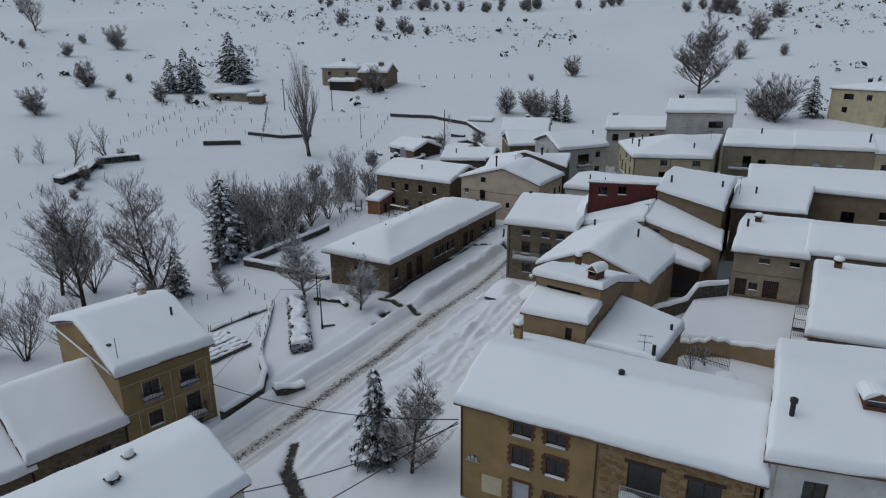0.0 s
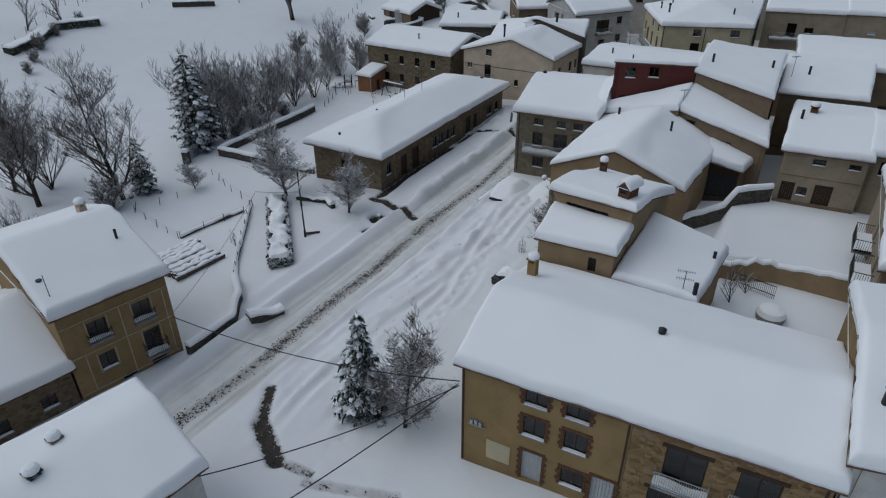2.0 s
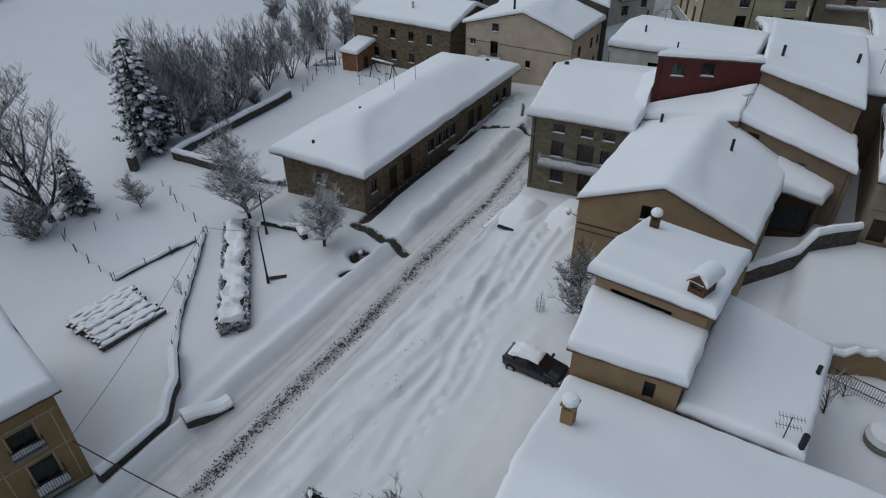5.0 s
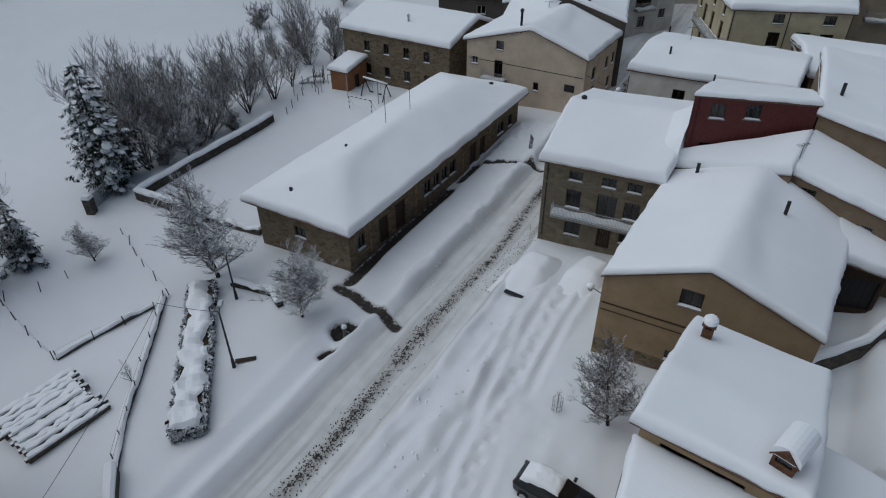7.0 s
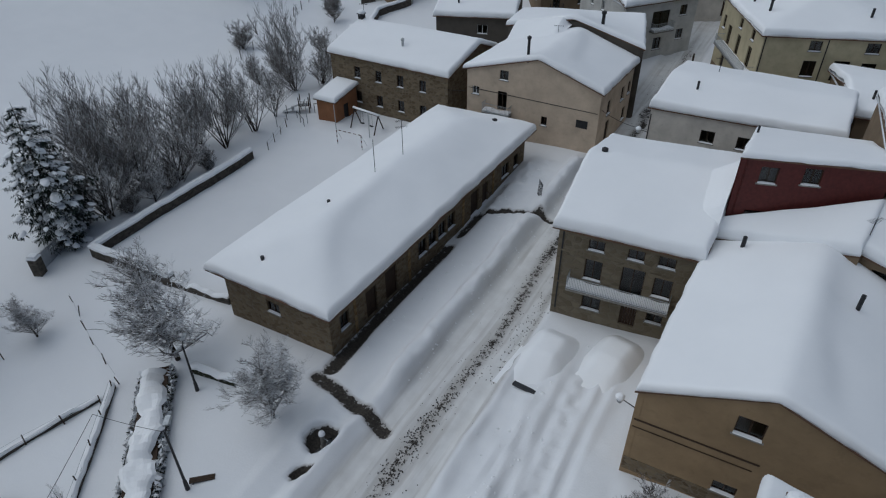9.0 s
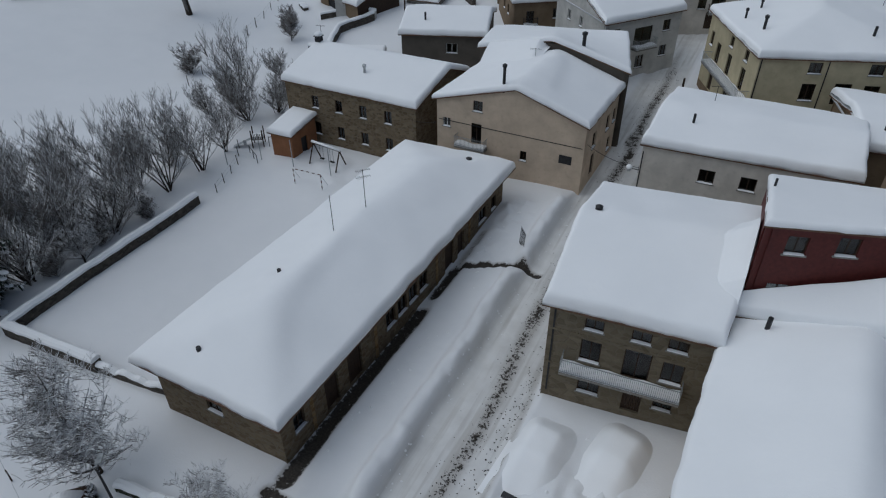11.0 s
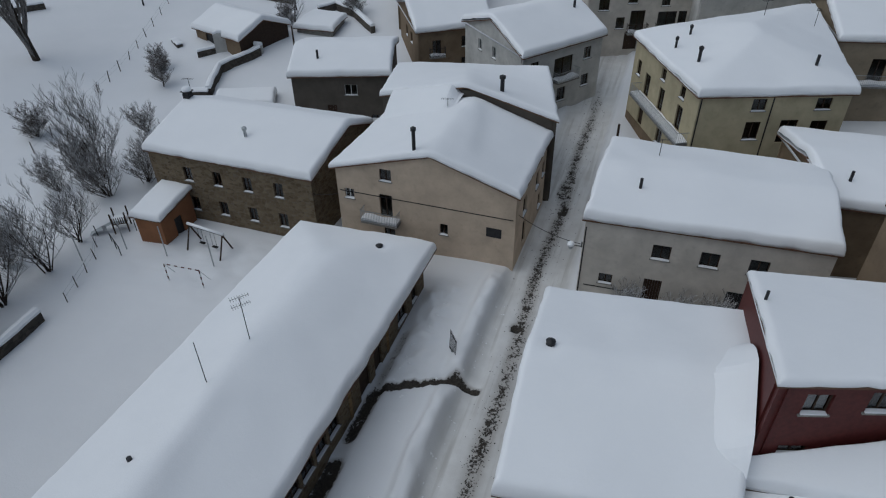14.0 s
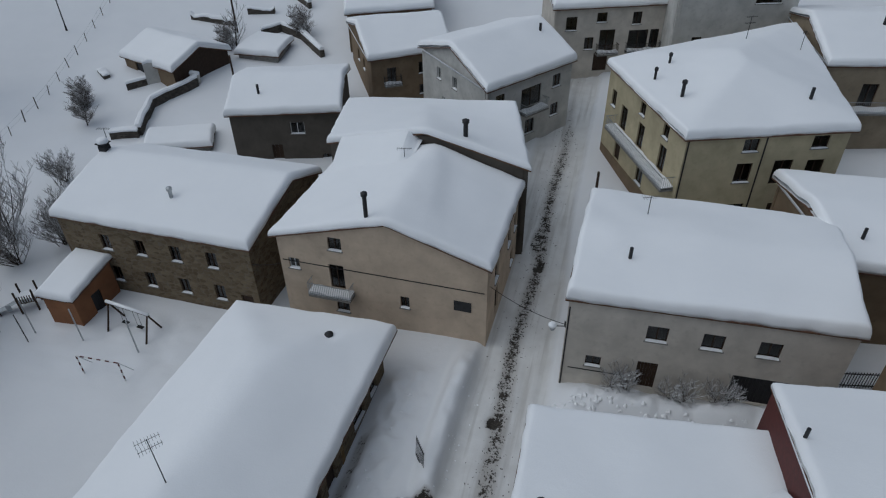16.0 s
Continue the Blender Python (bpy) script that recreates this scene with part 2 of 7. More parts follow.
def step(a, b, x):
    t = np.clip((np.asarray(x, float) - a) / (b - a), 0, 1)
    return t * t * (3 - 2 * t)


def to_line(x, y, ax, ay, bx, by):
    """Distance from places to a stretch of line, and how far along it they lie, 0 to 1."""
    dx, dy = bx - ax, by - ay
    s = np.clip(((x - ax) * dx + (y - ay) * dy) / (dx * dx + dy * dy), 0, 1)
    return np.hypot(x - ax - s * dx, y - ay - s * dy), s


# ---- the ground ----
def land(x, y):
    """The lie of the land without ruts and banks."""
    x, y = np.asarray(x, float), np.asarray(y, float)
    z = np.interp(y, [0, 30, 45, 57, 72, 80, 88, 98, 111, 120, 133, 160], [0.2, 0.2, 0.25, 0.6, 0.9, 1.5, 1.9, 2.3, 3.4, 4.4, 5.5, 8])
    east = step(-30, 2, x)
    z = z + east * np.interp(y, [20, 35, 50, 66, 85, 110], [0.6, 1.0, 1.6, 2.6, 2.0, 1.2])
    west = step(-36, -56, x)
    z = z - west * np.interp(y, [15, 25, 40, 58, 75, 90, 110], [1.9, 1.7, 1.5, 0.9, 1.2, 1.2, 1.0])
    far = np.hypot(x, y)
    hill = np.interp(far, [0, 110, 130, 145, 170, 200, 225, 300, 384, 548, 900, 1600, 4000],
                     [0, 2.2, 4.4, 6.4, 10, 14.6, 17.5, 29, 41, 65, 150, 330, 800])
    k = step(100, 150, far)
    hill = hill - 2.6 * np.exp(-((x + 85) / 30) ** 2 - ((y - 116) / 24) ** 2)
    bumps = value_noise(x, y, 60, 5, 4) * step(150, 320, far) * 4
    return z * (1 - k) + hill * k + bumps


# wheel lanes across the square: where they run in the south and in the north, half width, depth
LANES = [(-32.0, -31.2, 0.30, 0.10), (-30.6, -28.8, 0.36, 0.17), (-28.6, -27.6, 0.28, 0.10), (-27.6, -26.4, 0.34, 0.15), (-25.2, -28.4, 0.36, 0.17), (-23.7, -25.6, 0.30, 0.10)]
BARE = [  # scraped or melted lines of bare ground: two ends, half width, strength
    (-40.9, 56.2, -40.9, 70.5, 0.5, 1.05), (-40.9, 72.5, -40.8, 75.8, 0.4, 0.95), (-40.9, 76.0, -40.8, 80.5, 0.3, 0.55), (-41.3, 55.2, -35.4, 53.9, 0.42, 1.0),
    (-40.9, 75.8, -38.4, 76.9, 0.24, 1.15), (-38.4, 76.9, -36.6, 77.9, 0.2, 1.1), (-36.6, 77.9, -35.2, 77.8, 0.26, 1.2), (-30.2, 28.9, -28.6, 26.4, 0.35, 0.95),
    (-28.6, 26.4, -25.8, 24.7, 0.5, 1.0), (-25.8, 24.7, -23.5, 25.0, 0.3, 0.7), (-23.2, 24.4, -18.4, 26.0, 0.35, 0.55),
    (-34.2, 83.4, -34.1, 83.6, 0.33, 1.2), (-33.8, 97.5, -33.7, 97.8, 0.3, 1.1), (-34.4, 99.5, -34.5, 101.5, 0.4, 0.7), (-34.2, 89.0, -34.2, 90.0, 0.4, 0.6),
]


def ground_at(x, y):
    """Height, packed-road mask and bare-ground mask at arrays of places."""
    x, y = np.asarray(x, float), np.asarray(y, float)
    z = land(x, y)
    near = 1 - step(130, 200, np.hypot(x + 35, y - 60))
    z = z + 0.10 * value_noise(x, y, 7, 11, 3) * near + 0.035 * value_noise(x, y, 1.1, 21, 3) * near
    along = step(16, 24, y) * (1 - step(128, 140, y))
    centre = -33.7 - 0.1 * step(60, 75, y) - 0.8 * step(85, 110, y)
    half = 2.45 - 0.2 * step(60, 75, y)
    off = x - centre
    road = (1 - step(half - 0.25, half + 0.3, np.abs(off + 0.22 * value_noise(x, y, 5, 31, 2)))) * along
    z = z - 0.34 * road
    rut = sum(np.exp(-((off - c) / 0.26) ** 2) for c in (-1.5, -0.2, 0.9, 1.9)) * along
    z = z - 0.12 * rut * (0.6 + 0.5 * value_noise(x, y, 3, 41, 2)) * road
    # ploughed banks along both sides of the street
    left = np.exp(-((x + 36.75 + 0.3 * value_noise(x, y, 3, 51, 3)) / 0.62) ** 4) * step(55.5, 58, y) * (1 - step(86, 89, y)) * (1 - np.exp(-((y - 77.6) / 0.6) ** 2))
    z = z + left * (0.85 + 0.3 * value_noise(x, y, 1.3, 61, 3) + 0.15 * value_noise(x, y, 0.6, 62, 2))
    low = np.exp(-((x + 36.6 + 0.3 * value_noise(x, y, 4, 52, 2)) / 0.8) ** 2) * step(22, 26, y) * (1 - step(52, 54, y))
    z = z + low * 0.12
    right = np.exp(-((x + 28.6 + 0.5 * value_noise(x, y, 4, 71, 2)) / 0.8) ** 2) * step(28, 34, y) * (1 - step(62, 66, y))
    z = z + right * (0.25 + 0.2 * value_noise(x, y, 1.5, 81, 3))
    # trodden and driven snow on the square east of the street
    square = step(-31.6, -30.6, x) * (1 - step(-20, -17, x)) * step(22, 30, y) * (1 - step(61, 66, y))
    z = z + square * (0.10 * value_noise(x * 1.6, y * 0.45, 1.5, 91, 3) + 0.05 * value_noise(x, y, 0.8, 95, 2))
    for south, north, wide, deep in LANES:
        line = south + (north - south) * step(33, 60, y) + 0.7 * value_noise(y, y * 0 + south, 9, 33, 3)
        d = (x - line) / wide
        worn = np.clip(0.55 + 1.5 * value_noise(x, y, 5, int(-south * 10), 3), 0, 1.5)
        z = z + deep * worn * square * (0.62 * np.exp(-((np.abs(d) - 1.5) / 0.65) ** 2) - np.exp(-d ** 4))
    # a trodden path of single footprints across the square
    tread = np.exp(-((x + 25.4 + 0.10 * (y - 45) + 0.22 * np.sign(np.sin(y * 4.2))) / 0.16) ** 2) * (np.sin(y * 8.4) > 0.1)
    z = z - 0.2 * tread * square
    # ploughed furrow and low ridge beside the carriageway
    furrow = step(24, 30, y) * (1 - step(56, 59, y))
    z = z + furrow * (0.34 * np.exp(-((x + 36.9 + 0.25 * value_noise(x, y, 4, 54, 2)) / 0.38) ** 2) - 0.16 * np.exp(-((x + 37.9) / 0.4) ** 2) + 0.16 * np.exp(-((x + 39.0 + 0.04 * (y - 40)) / 0.5) ** 2))
    z = z + 0.30 * np.exp(-((x + 31.0 + 0.35 * value_noise(x, y, 3, 56, 3)) / 0.42) ** 2) * step(26, 32, y) * (1 - step(62, 68, y)) * (0.8 + 0.7 * value_noise(x, y, 1.7, 57, 2))
    # drift inside the school strip, lumps thrown against the bank
    strip = step(-41.2, -40.2, x) * (1 - step(-38, -37, x)) * step(57, 60, y) * (1 - step(84, 87, y))
    rough_ = step(75.5, 77.5, y) * (1 - step(-38.9, -37.9, x)) + 0.2
    z = z + strip * (0.25 + rough_ * (0.5 * np.abs(value_noise(x, y, 1.3, 101, 3)) + 0.22 * value_noise(x, y, 0.55, 103, 3)))
    # snow thrown off the roof in front of the grey house, and drifts round the barn
    thrown = np.exp(-((y - 85.9 + 0.4 * value_noise(x, y, 3, 111, 2)) / 1.25) ** 2) * step(-31.6, -29.6, x) * (1 - step(-18, -16, x))
    z = z + thrown * (1.15 + 0.04 * (x + 31) + 0.5 * value_noise(x, y, 1.2, 113, 3) + 0.2 * value_noise(x, y, 0.6, 114, 2))
    z = z + 0.9 * np.exp(-((x + 81) / 9) ** 2 - ((y - 121) / 6) ** 2) + 0.5 * value_noise(x, y, 2.2, 117, 3) * np.exp(-((x + 79) / 7) ** 2 - ((y - 114) / 6) ** 2)
    play = step(-70, -66, x) * (1 - step(-56, -51, x)) * step(78, 83, y) * (1 - step(87, 88.5, y))
    z = z + 0.3 * play * value_noise(x, y, 1.3, 121, 3)
    # round hole at the fountain and the melted hollow by it
    d = np.hypot(x + 38.0, y - 51.7)
    z = z - 0.75 * (1 - step(0.84, 1.02, d)) + 0.12 * np.exp(-((d - 1.25) / 0.3) ** 2)
    d2 = np.hypot((x + 37.6) * 1.5 - (y - 49.45) * 0.5, (y - 49.45) * 1.2)
    z = z - 0.5 * (1 - step(0.45, 0.8, d2))
    bare = 1.15 * (1 - step(0.6, 0.8, d2)) + 1.3 * (1 - step(0.84, 1.0, d))
    # raised yard behind its retaining wall, lower yard before it
    rim_ = 53.0 + 1.2 * step(-7, -4, x)
    terrace = step(-9.2, -8.4, x) * step(rim_, rim_ + 0.4, y) * (1 - step(66, 72, y))
    lower = step(-8.2, -7.6, x) * step(39, 41, y) * (1 - step(rim_ - 0.3, rim_, y))
    z = z * (1 - lower) + lower * (3.0 + 0.08 * value_noise(x, y, 3, 131, 3))
    z = z * (1 - terrace) + terrace * (4.55 - 0.05 * (y - 53) + 0.1 * value_noise(x, y, 5, 133, 2))
    for ax, ay, bx, by, w, k in BARE:
        dist, s = to_line(x, y, ax, ay, bx, by)
        m = 1 - step(w * 0.7, w * 1.5, dist)
        bare = np.maximum(bare, m * k * 0.75)
        z = z - 0.22 * m * k
    band = np.exp(-((x + 33.35 + 0.16 * np.sin(y / 6.5) + 0.12 * np.sin(y / 2.7) + 0.5 * step(60, 75, y) + 0.5 * step(95, 112, y)) / 0.62) ** 2) * along
    strength = np.interp(y, [20, 26, 34, 50, 58, 66, 76, 84, 92, 104, 112, 125], [0.44, 0.5, 0.54, 0.52, 0.48, 0.52, 0.56, 0.54, 0.52, 0.58, 0.5, 0.3])
    band2 = np.exp(-((x + 31.2 + 0.9 * step(60, 75, y)) / 0.3) ** 2) * along * np.interp(y, [28, 50, 62, 70, 80], [0.1, 0.16, 0.42, 0.42, 0.2])
    bare = np.maximum(bare, np.maximum(band * strength, band2))
    return z, road, bare


def graded(lo, a, b, hi, fine, grow):
    left, right, d = [], [], fine
    p = a
    while p > lo:
        d *= grow
        p -= d
        left.append(p)
    p, d = b, fine
    while p < hi:
        d *= grow
        p += d
        right.append(p)
    return np.array(left[::-1] + list(np.arange(a, b + fine / 2, fine)) + right)


def build_ground():
    xs, ys = graded(-2600, -52, -16, 2600, 0.2, 1.05), graded(-400, 22, 90, 3600, 0.24, 1.04)
    X, Y = np.meshgrid(xs, ys)
    Z, road, bare = ground_at(X, Y)
    nx, ny = len(xs), len(ys)
    idx = np.arange(nx * ny).reshape(ny, nx)
    f = np.stack([idx[:-1, :-1], idx[:-1, 1:], idx[1:, 1:], idx[1:, :-1]], -1).reshape(-1, 4)
    me = bpy.data.meshes.new("ground")
    me.from_pydata(np.stack([X, Y, Z], -1).reshape(-1, 3).tolist(), [], f.tolist())
    me.materials.append(GROUND)
    me.polygons.foreach_set("use_smooth", [True] * len(me.polygons))
    for key, values in (("road", road), ("bare", bare)):
        me.attributes.new(key, "FLOAT", "POINT").data.foreach_set("value", values.ravel().astype(np.float32))
    tagged(new("ground", me), "deep snow over village streets, gardens and hillside", "ground", kind="structure")
    return xs, ys, Z


GRID_X, GRID_Y, GRID_Z = build_ground()


def gz(x, y):
    """Height of the ground sheet at a place."""
    i = int(np.clip(np.searchsorted(GRID_X, x) - 1, 0, len(GRID_X) - 2))
    j = int(np.clip(np.searchsorted(GRID_Y, y) - 1, 0, len(GRID_Y) - 2))
    u = (x - GRID_X[i]) / (GRID_X[i + 1] - GRID_X[i])
    v = (y - GRID_Y[j]) / (GRID_Y[j + 1] - GRID_Y[j])
    return float((GRID_Z[j, i] * (1 - u) + GRID_Z[j, i + 1] * u) * (1 - v) + (GRID_Z[j + 1, i] * (1 - u) + GRID_Z[j + 1, i + 1] * u) * v)


# ---- houses ----
def bilinear(q, u, v):
    return q[0] * (1 - u) * (1 - v) + q[1] * u * (1 - v) + q[2] * u * v + q[3] * (1 - u) * v


def spread(q, d):
    """A four-cornered plan with its sides moved outwards by d."""
    out = []
    for i in range(4):
        a, b, c = q[i - 1], q[i], q[(i + 1) % 4]
        e1, e2 = (b - a).normalized(), (c - b).normalized()
        n1, n2 = Vector((e1.y, -e1.x)), Vector((e2.y, -e2.x))
        k = n1 + n2
        out.append(b + k * (d / max(0.2, k.dot(n1))))
    return out


def unmap(q, p):
    """Where a place lies in a plan, as fractions u and v."""
    u = v = 0.5
    for _ in range(12):
        e = bilinear(q, u, v) - p
        du = (q[1] - q[0]) * (1 - v) + (q[2] - q[3]) * v
        dv = (q[3] - q[0]) * (1 - u) + (q[2] - q[1]) * u
        det = du.x * dv.y - du.y * dv.x
        u -= (e.x * dv.y - e.y * dv.x) / det
        v -= (du.x * e.y - du.y * e.x) / det
    return u, v


class Roof:
    """Height of a roof over a plan: eaves at the four corners, and a ridge along u, along v, hipped, or none."""

    def __init__(self, plan, eaves, rise, axis, at):
        self.plan, self.eaves, self.rise, self.axis, self.at = plan, eaves, rise, axis, at
        self.lu, self.lv = (plan[1] - plan[0]).length, (plan[3] - plan[0]).length

    def shape(self, u, v):
        def tent(s):
            return np.minimum(s / self.at, (1 - s) / (1 - self.at))
        if self.axis == "u":
            return tent(v)
        if self.axis == "v":
            return tent(u)
        if self.axis == "v_front":
            return tent(u) * (1 - v)
        if self.axis == "hip":
            return np.minimum(tent(v), np.minimum(u, 1 - u) * self.lu / (self.lv * 0.5))
        if self.axis == "hipv":
            return np.minimum(tent(u), np.minimum(v, 1 - v) * self.lv / (self.lu * 0.5))
        return u * 0

    def z(self, u, v):
        e = self.eaves
        return e[0] * (1 - u) * (1 - v) + e[1] * u * (1 - v) + e[2] * u * v + e[3] * (1 - u) * v + self.rise * self.shape(u, v)


def knots(length, fine):
    """Fractions along a side, close together at its ends."""
    ends = [0, 0.03, 0.1, 0.2, 0.34, 0.52]
    n = max(3, int((length - 1.04) / fine))
    mid = [0.52 + (length - 1.04) * (i + 1) / n for i in range(n - 1)]
    return np.array(ends + mid + [length - e for e in ends[::-1]]) / length


def snow_blanket(name, roof, over, thick, seed, label, fine=0.4, dents=(), drift=()):
    """Deep rounded snow on a roof, hanging a little over its edge."""
    plan = spread(roof.plan, 0.0)
    lu = max((plan[1] - plan[0]).length, (plan[2] - plan[3]).length)
    lv = max((plan[3] - plan[0]).length, (plan[2] - plan[1]).length)
    us, vs = knots(lu, fine), knots(lv, fine)
    U, V = np.meshgrid(us, vs)
    corner = [np.array(c) for c in plan]
    X = corner[0][0] * (1 - U) * (1 - V) + corner[1][0] * U * (1 - V) + corner[2][0] * U * V + corner[3][0] * (1 - U) * V
    Y = corner[0][1] * (1 - U) * (1 - V) + corner[1][1] * U * (1 - V) + corner[2][1] * U * V + corner[3][1] * (1 - U) * V
    base = sum(roof.z(np.clip(U + a / lu, 0, 1), np.clip(V + b / lv, 0, 1)) * w for a, b, w in
               ((0, 0, 2), (0.55, 0, 1), (-0.55, 0, 1), (0, 0.55, 1), (0, -0.55, 1))) / 6
    edge = np.minimum(np.minimum(U, 1 - U) * lu, np.minimum(V, 1 - V) * lv)
    r = 0.3
    low_ = 0.34 + 0.16 * value_noise(X, Y, 0.9, seed + 11, 3)
    prof = low_ + (1 - low_) * np.sqrt(np.clip(1 - (1 - np.minimum(edge / r, 1)) ** 2, 0, 1))
    real = roof.z(U, V)
    base = real * (1 - prof) + base * prof
    t = thick * (1 + 0.22 * value_noise(X, Y, 4.5, seed, 3))
    Z = base + 0.03 - 0.05 * thick + t * prof + 0.04 * value_noise(X, Y, 1.4, seed + 7, 2) * prof
    for px, py in dents:
        d = np.hypot(X - px, Y - py)
        Z = Z - 0.30 * thick * np.exp(-(d / 0.33) ** 2)
    if drift:
        # a wind-carved crest: a long back to the west, a short steep face to the east
        (dx0, dy0), high = np.array(drift[:-1]).T, drift[-1][0]
        side = X - np.interp(Y, dy0, dx0)
        ends = step(dy0[0] - 0.5, dy0[0] + 1.5, Y) * (1 - step(dy0[-1] - 1.0, dy0[-1] + 0.5, Y))
        crest = np.where(side < 0, np.exp(side / 1.7), np.exp(-(side / 0.5) ** 2) - 0.3 * np.exp(-((side - 1.2) / 0.8) ** 2))
        Z = Z + high * crest * ends * step(0, 0.9, edge)
    # the lip wavers in and out and sags a little
    cx, cy = X.mean(), Y.mean()
    waver = (0.08 * value_noise(X + Y * 0.7, Y - X * 0.6, 1.3, seed + 3, 3) + 0.06 * value_noise(X - Y * 0.4, Y + X * 0.3, 0.55, seed + 4, 2)) * (1 - step(0, 0.5, edge))
    dx, dy = X - cx, Y - cy
    n = np.hypot(dx, dy) + 1e-6
    X, Y = X + dx / n * waver, Y + dy / n * waver
    Z = Z - (1 - step(0, 0.15, edge)) * (0.03 + 0.04 * value_noise(X, Y, 2.3, seed + 5, 2))
    ny, nx = X.shape
    idx = np.arange(nx * ny).reshape(ny, nx)
    f = np.stack([idx[:-1, :-1], idx[:-1, 1:], idx[1:, 1:], idx[1:, :-1]], -1).reshape(-1, 4).tolist()
    v = np.stack([X, Y, Z], -1).reshape(-1, 3)
    o = v.mean(0)
    o[2] = v[:, 2].min()
    # underside, so that the blanket is a closed body
    under = v.copy()
    under[:, 2] = np.minimum(roof.z(U, V).ravel() + 0.005, v[:, 2] - 0.004)
    k = nx * ny
    f += [[a + k for a in q[::-1]] for q in f]
    ring = list(idx[0, :]) + list(idx[1:, -1]) + list(idx[-1, -2::-1]) + list(idx[-2:0, 0])
    f += [[int(ring[i]), int(ring[i - 1]), int(ring[i - 1]) + k, int(ring[i]) + k] for i in range(len(ring))]
    me = mesh_from("snow_cover", np.concatenate([v, under]) - o, f, SNOW, True)
    ob = new(name, me)
    ob.location = o
    return tagged(ob, label, "snow", kind="stuff")


WINDOWS = {}


def window_meshes(w, h, kind):
    """Shared meshes of one size of opening, drawn in its own frame: x along the wall, y outwards, z up from the sill."""
    key = (round(w, 2), round(h, 2), kind)
    if key in WINDOWS:
        return WINDOWS[key]
    fr, pane, sill, snow = Geo(), Geo(), Geo(), Geo()
    y0, y1 = -0.2, -0.12
    if kind in ("win", "balc", "white"):
        t = 0.06
        for x0, z0, x1, z1 in ((0, 0, t, h), (w - t, 0, w, h), (t, 0, w - t, t), (t, h - t, w - t, h), (w / 2 - t / 2, t, w / 2 + t / 2, h - t)):
            fr.box(x0, y0, z0, x1, y1, z1)
        pane.box(t, -0.165, t, w / 2 - t / 2, -0.155, h - t)
        pane.box(w / 2 + t / 2, -0.165, t, w - t, -0.155, h - t)
        if kind != "balc":
            sill.box(-0.08, -0.12, -0.07, w + 0.08, 0.09, 0)
    elif kind == "shut":
        for k in range(int(h / 0.07)):
            fr.box(0, -0.16, k * 0.07, w, -0.13 + 0.012 * (k % 2), k * 0.07 + 0.066)
        sill.box(-0.06, -0.13, -0.06, w + 0.06, 0.07, 0)
    else:  # door: frame and planks
        fr.box(0, y0, 0, 0.07, y1, h)
        fr.box(w - 0.07, y0, 0, w, y1, h)
        fr.box(0.07, y0, h - 0.07, w - 0.07, y1, h)
        n = max(3, int(w / 0.18))
        for k in range(n):
            a = 0.07 + (w - 0.14) * k / n
            pane.box(a, -0.19, 0, a + (w - 0.14) / n - 0.012, -0.15 - 0.008 * (k % 2), h - 0.07)
    if sill.v:
        # a little loaf of snow on the sill
        for k in range(6):
            a, b = w * k / 6, w * (k + 1) / 6
            hh = [0.02 + 0.045 * math.sin(math.pi * min(1, max(0, s / w)) ** 0.8) * (0.8 + 0.2 * math.sin(9 * s)) for s in (a, b)]
            snow.quad((a, 0.07, 0.0), (b, 0.07, 0.0), (b, 0.05, hh[1] * 0.7), (a, 0.05, hh[0] * 0.7))
            snow.quad((a, 0.05, hh[0] * 0.7), (b, 0.05, hh[1] * 0.7), (b, -0.13, hh[1]), (a, -0.13, hh[0]))
    frame_mat = {"win": WOOD, "balc": WOOD, "white": WHITE, "shut": SHUTTER, "door": WOOD, "metal": DARKMETAL, "greydoor": SHUTTER}[kind]
    leaf_mat = {"door": WOOD, "metal": DARKMETAL, "greydoor": SHUTTER}.get(kind, GLASS)
    out = [fr.mesh("window_frame", frame_mat), pane.mesh("pane", leaf_mat) if pane.v else None,
           sill.mesh("sill", CONCRETE) if sill.v else None, snow.mesh("sill_snow", SNOW, True) if snow.v else None]
    WINDOWS[key] = out
    return out


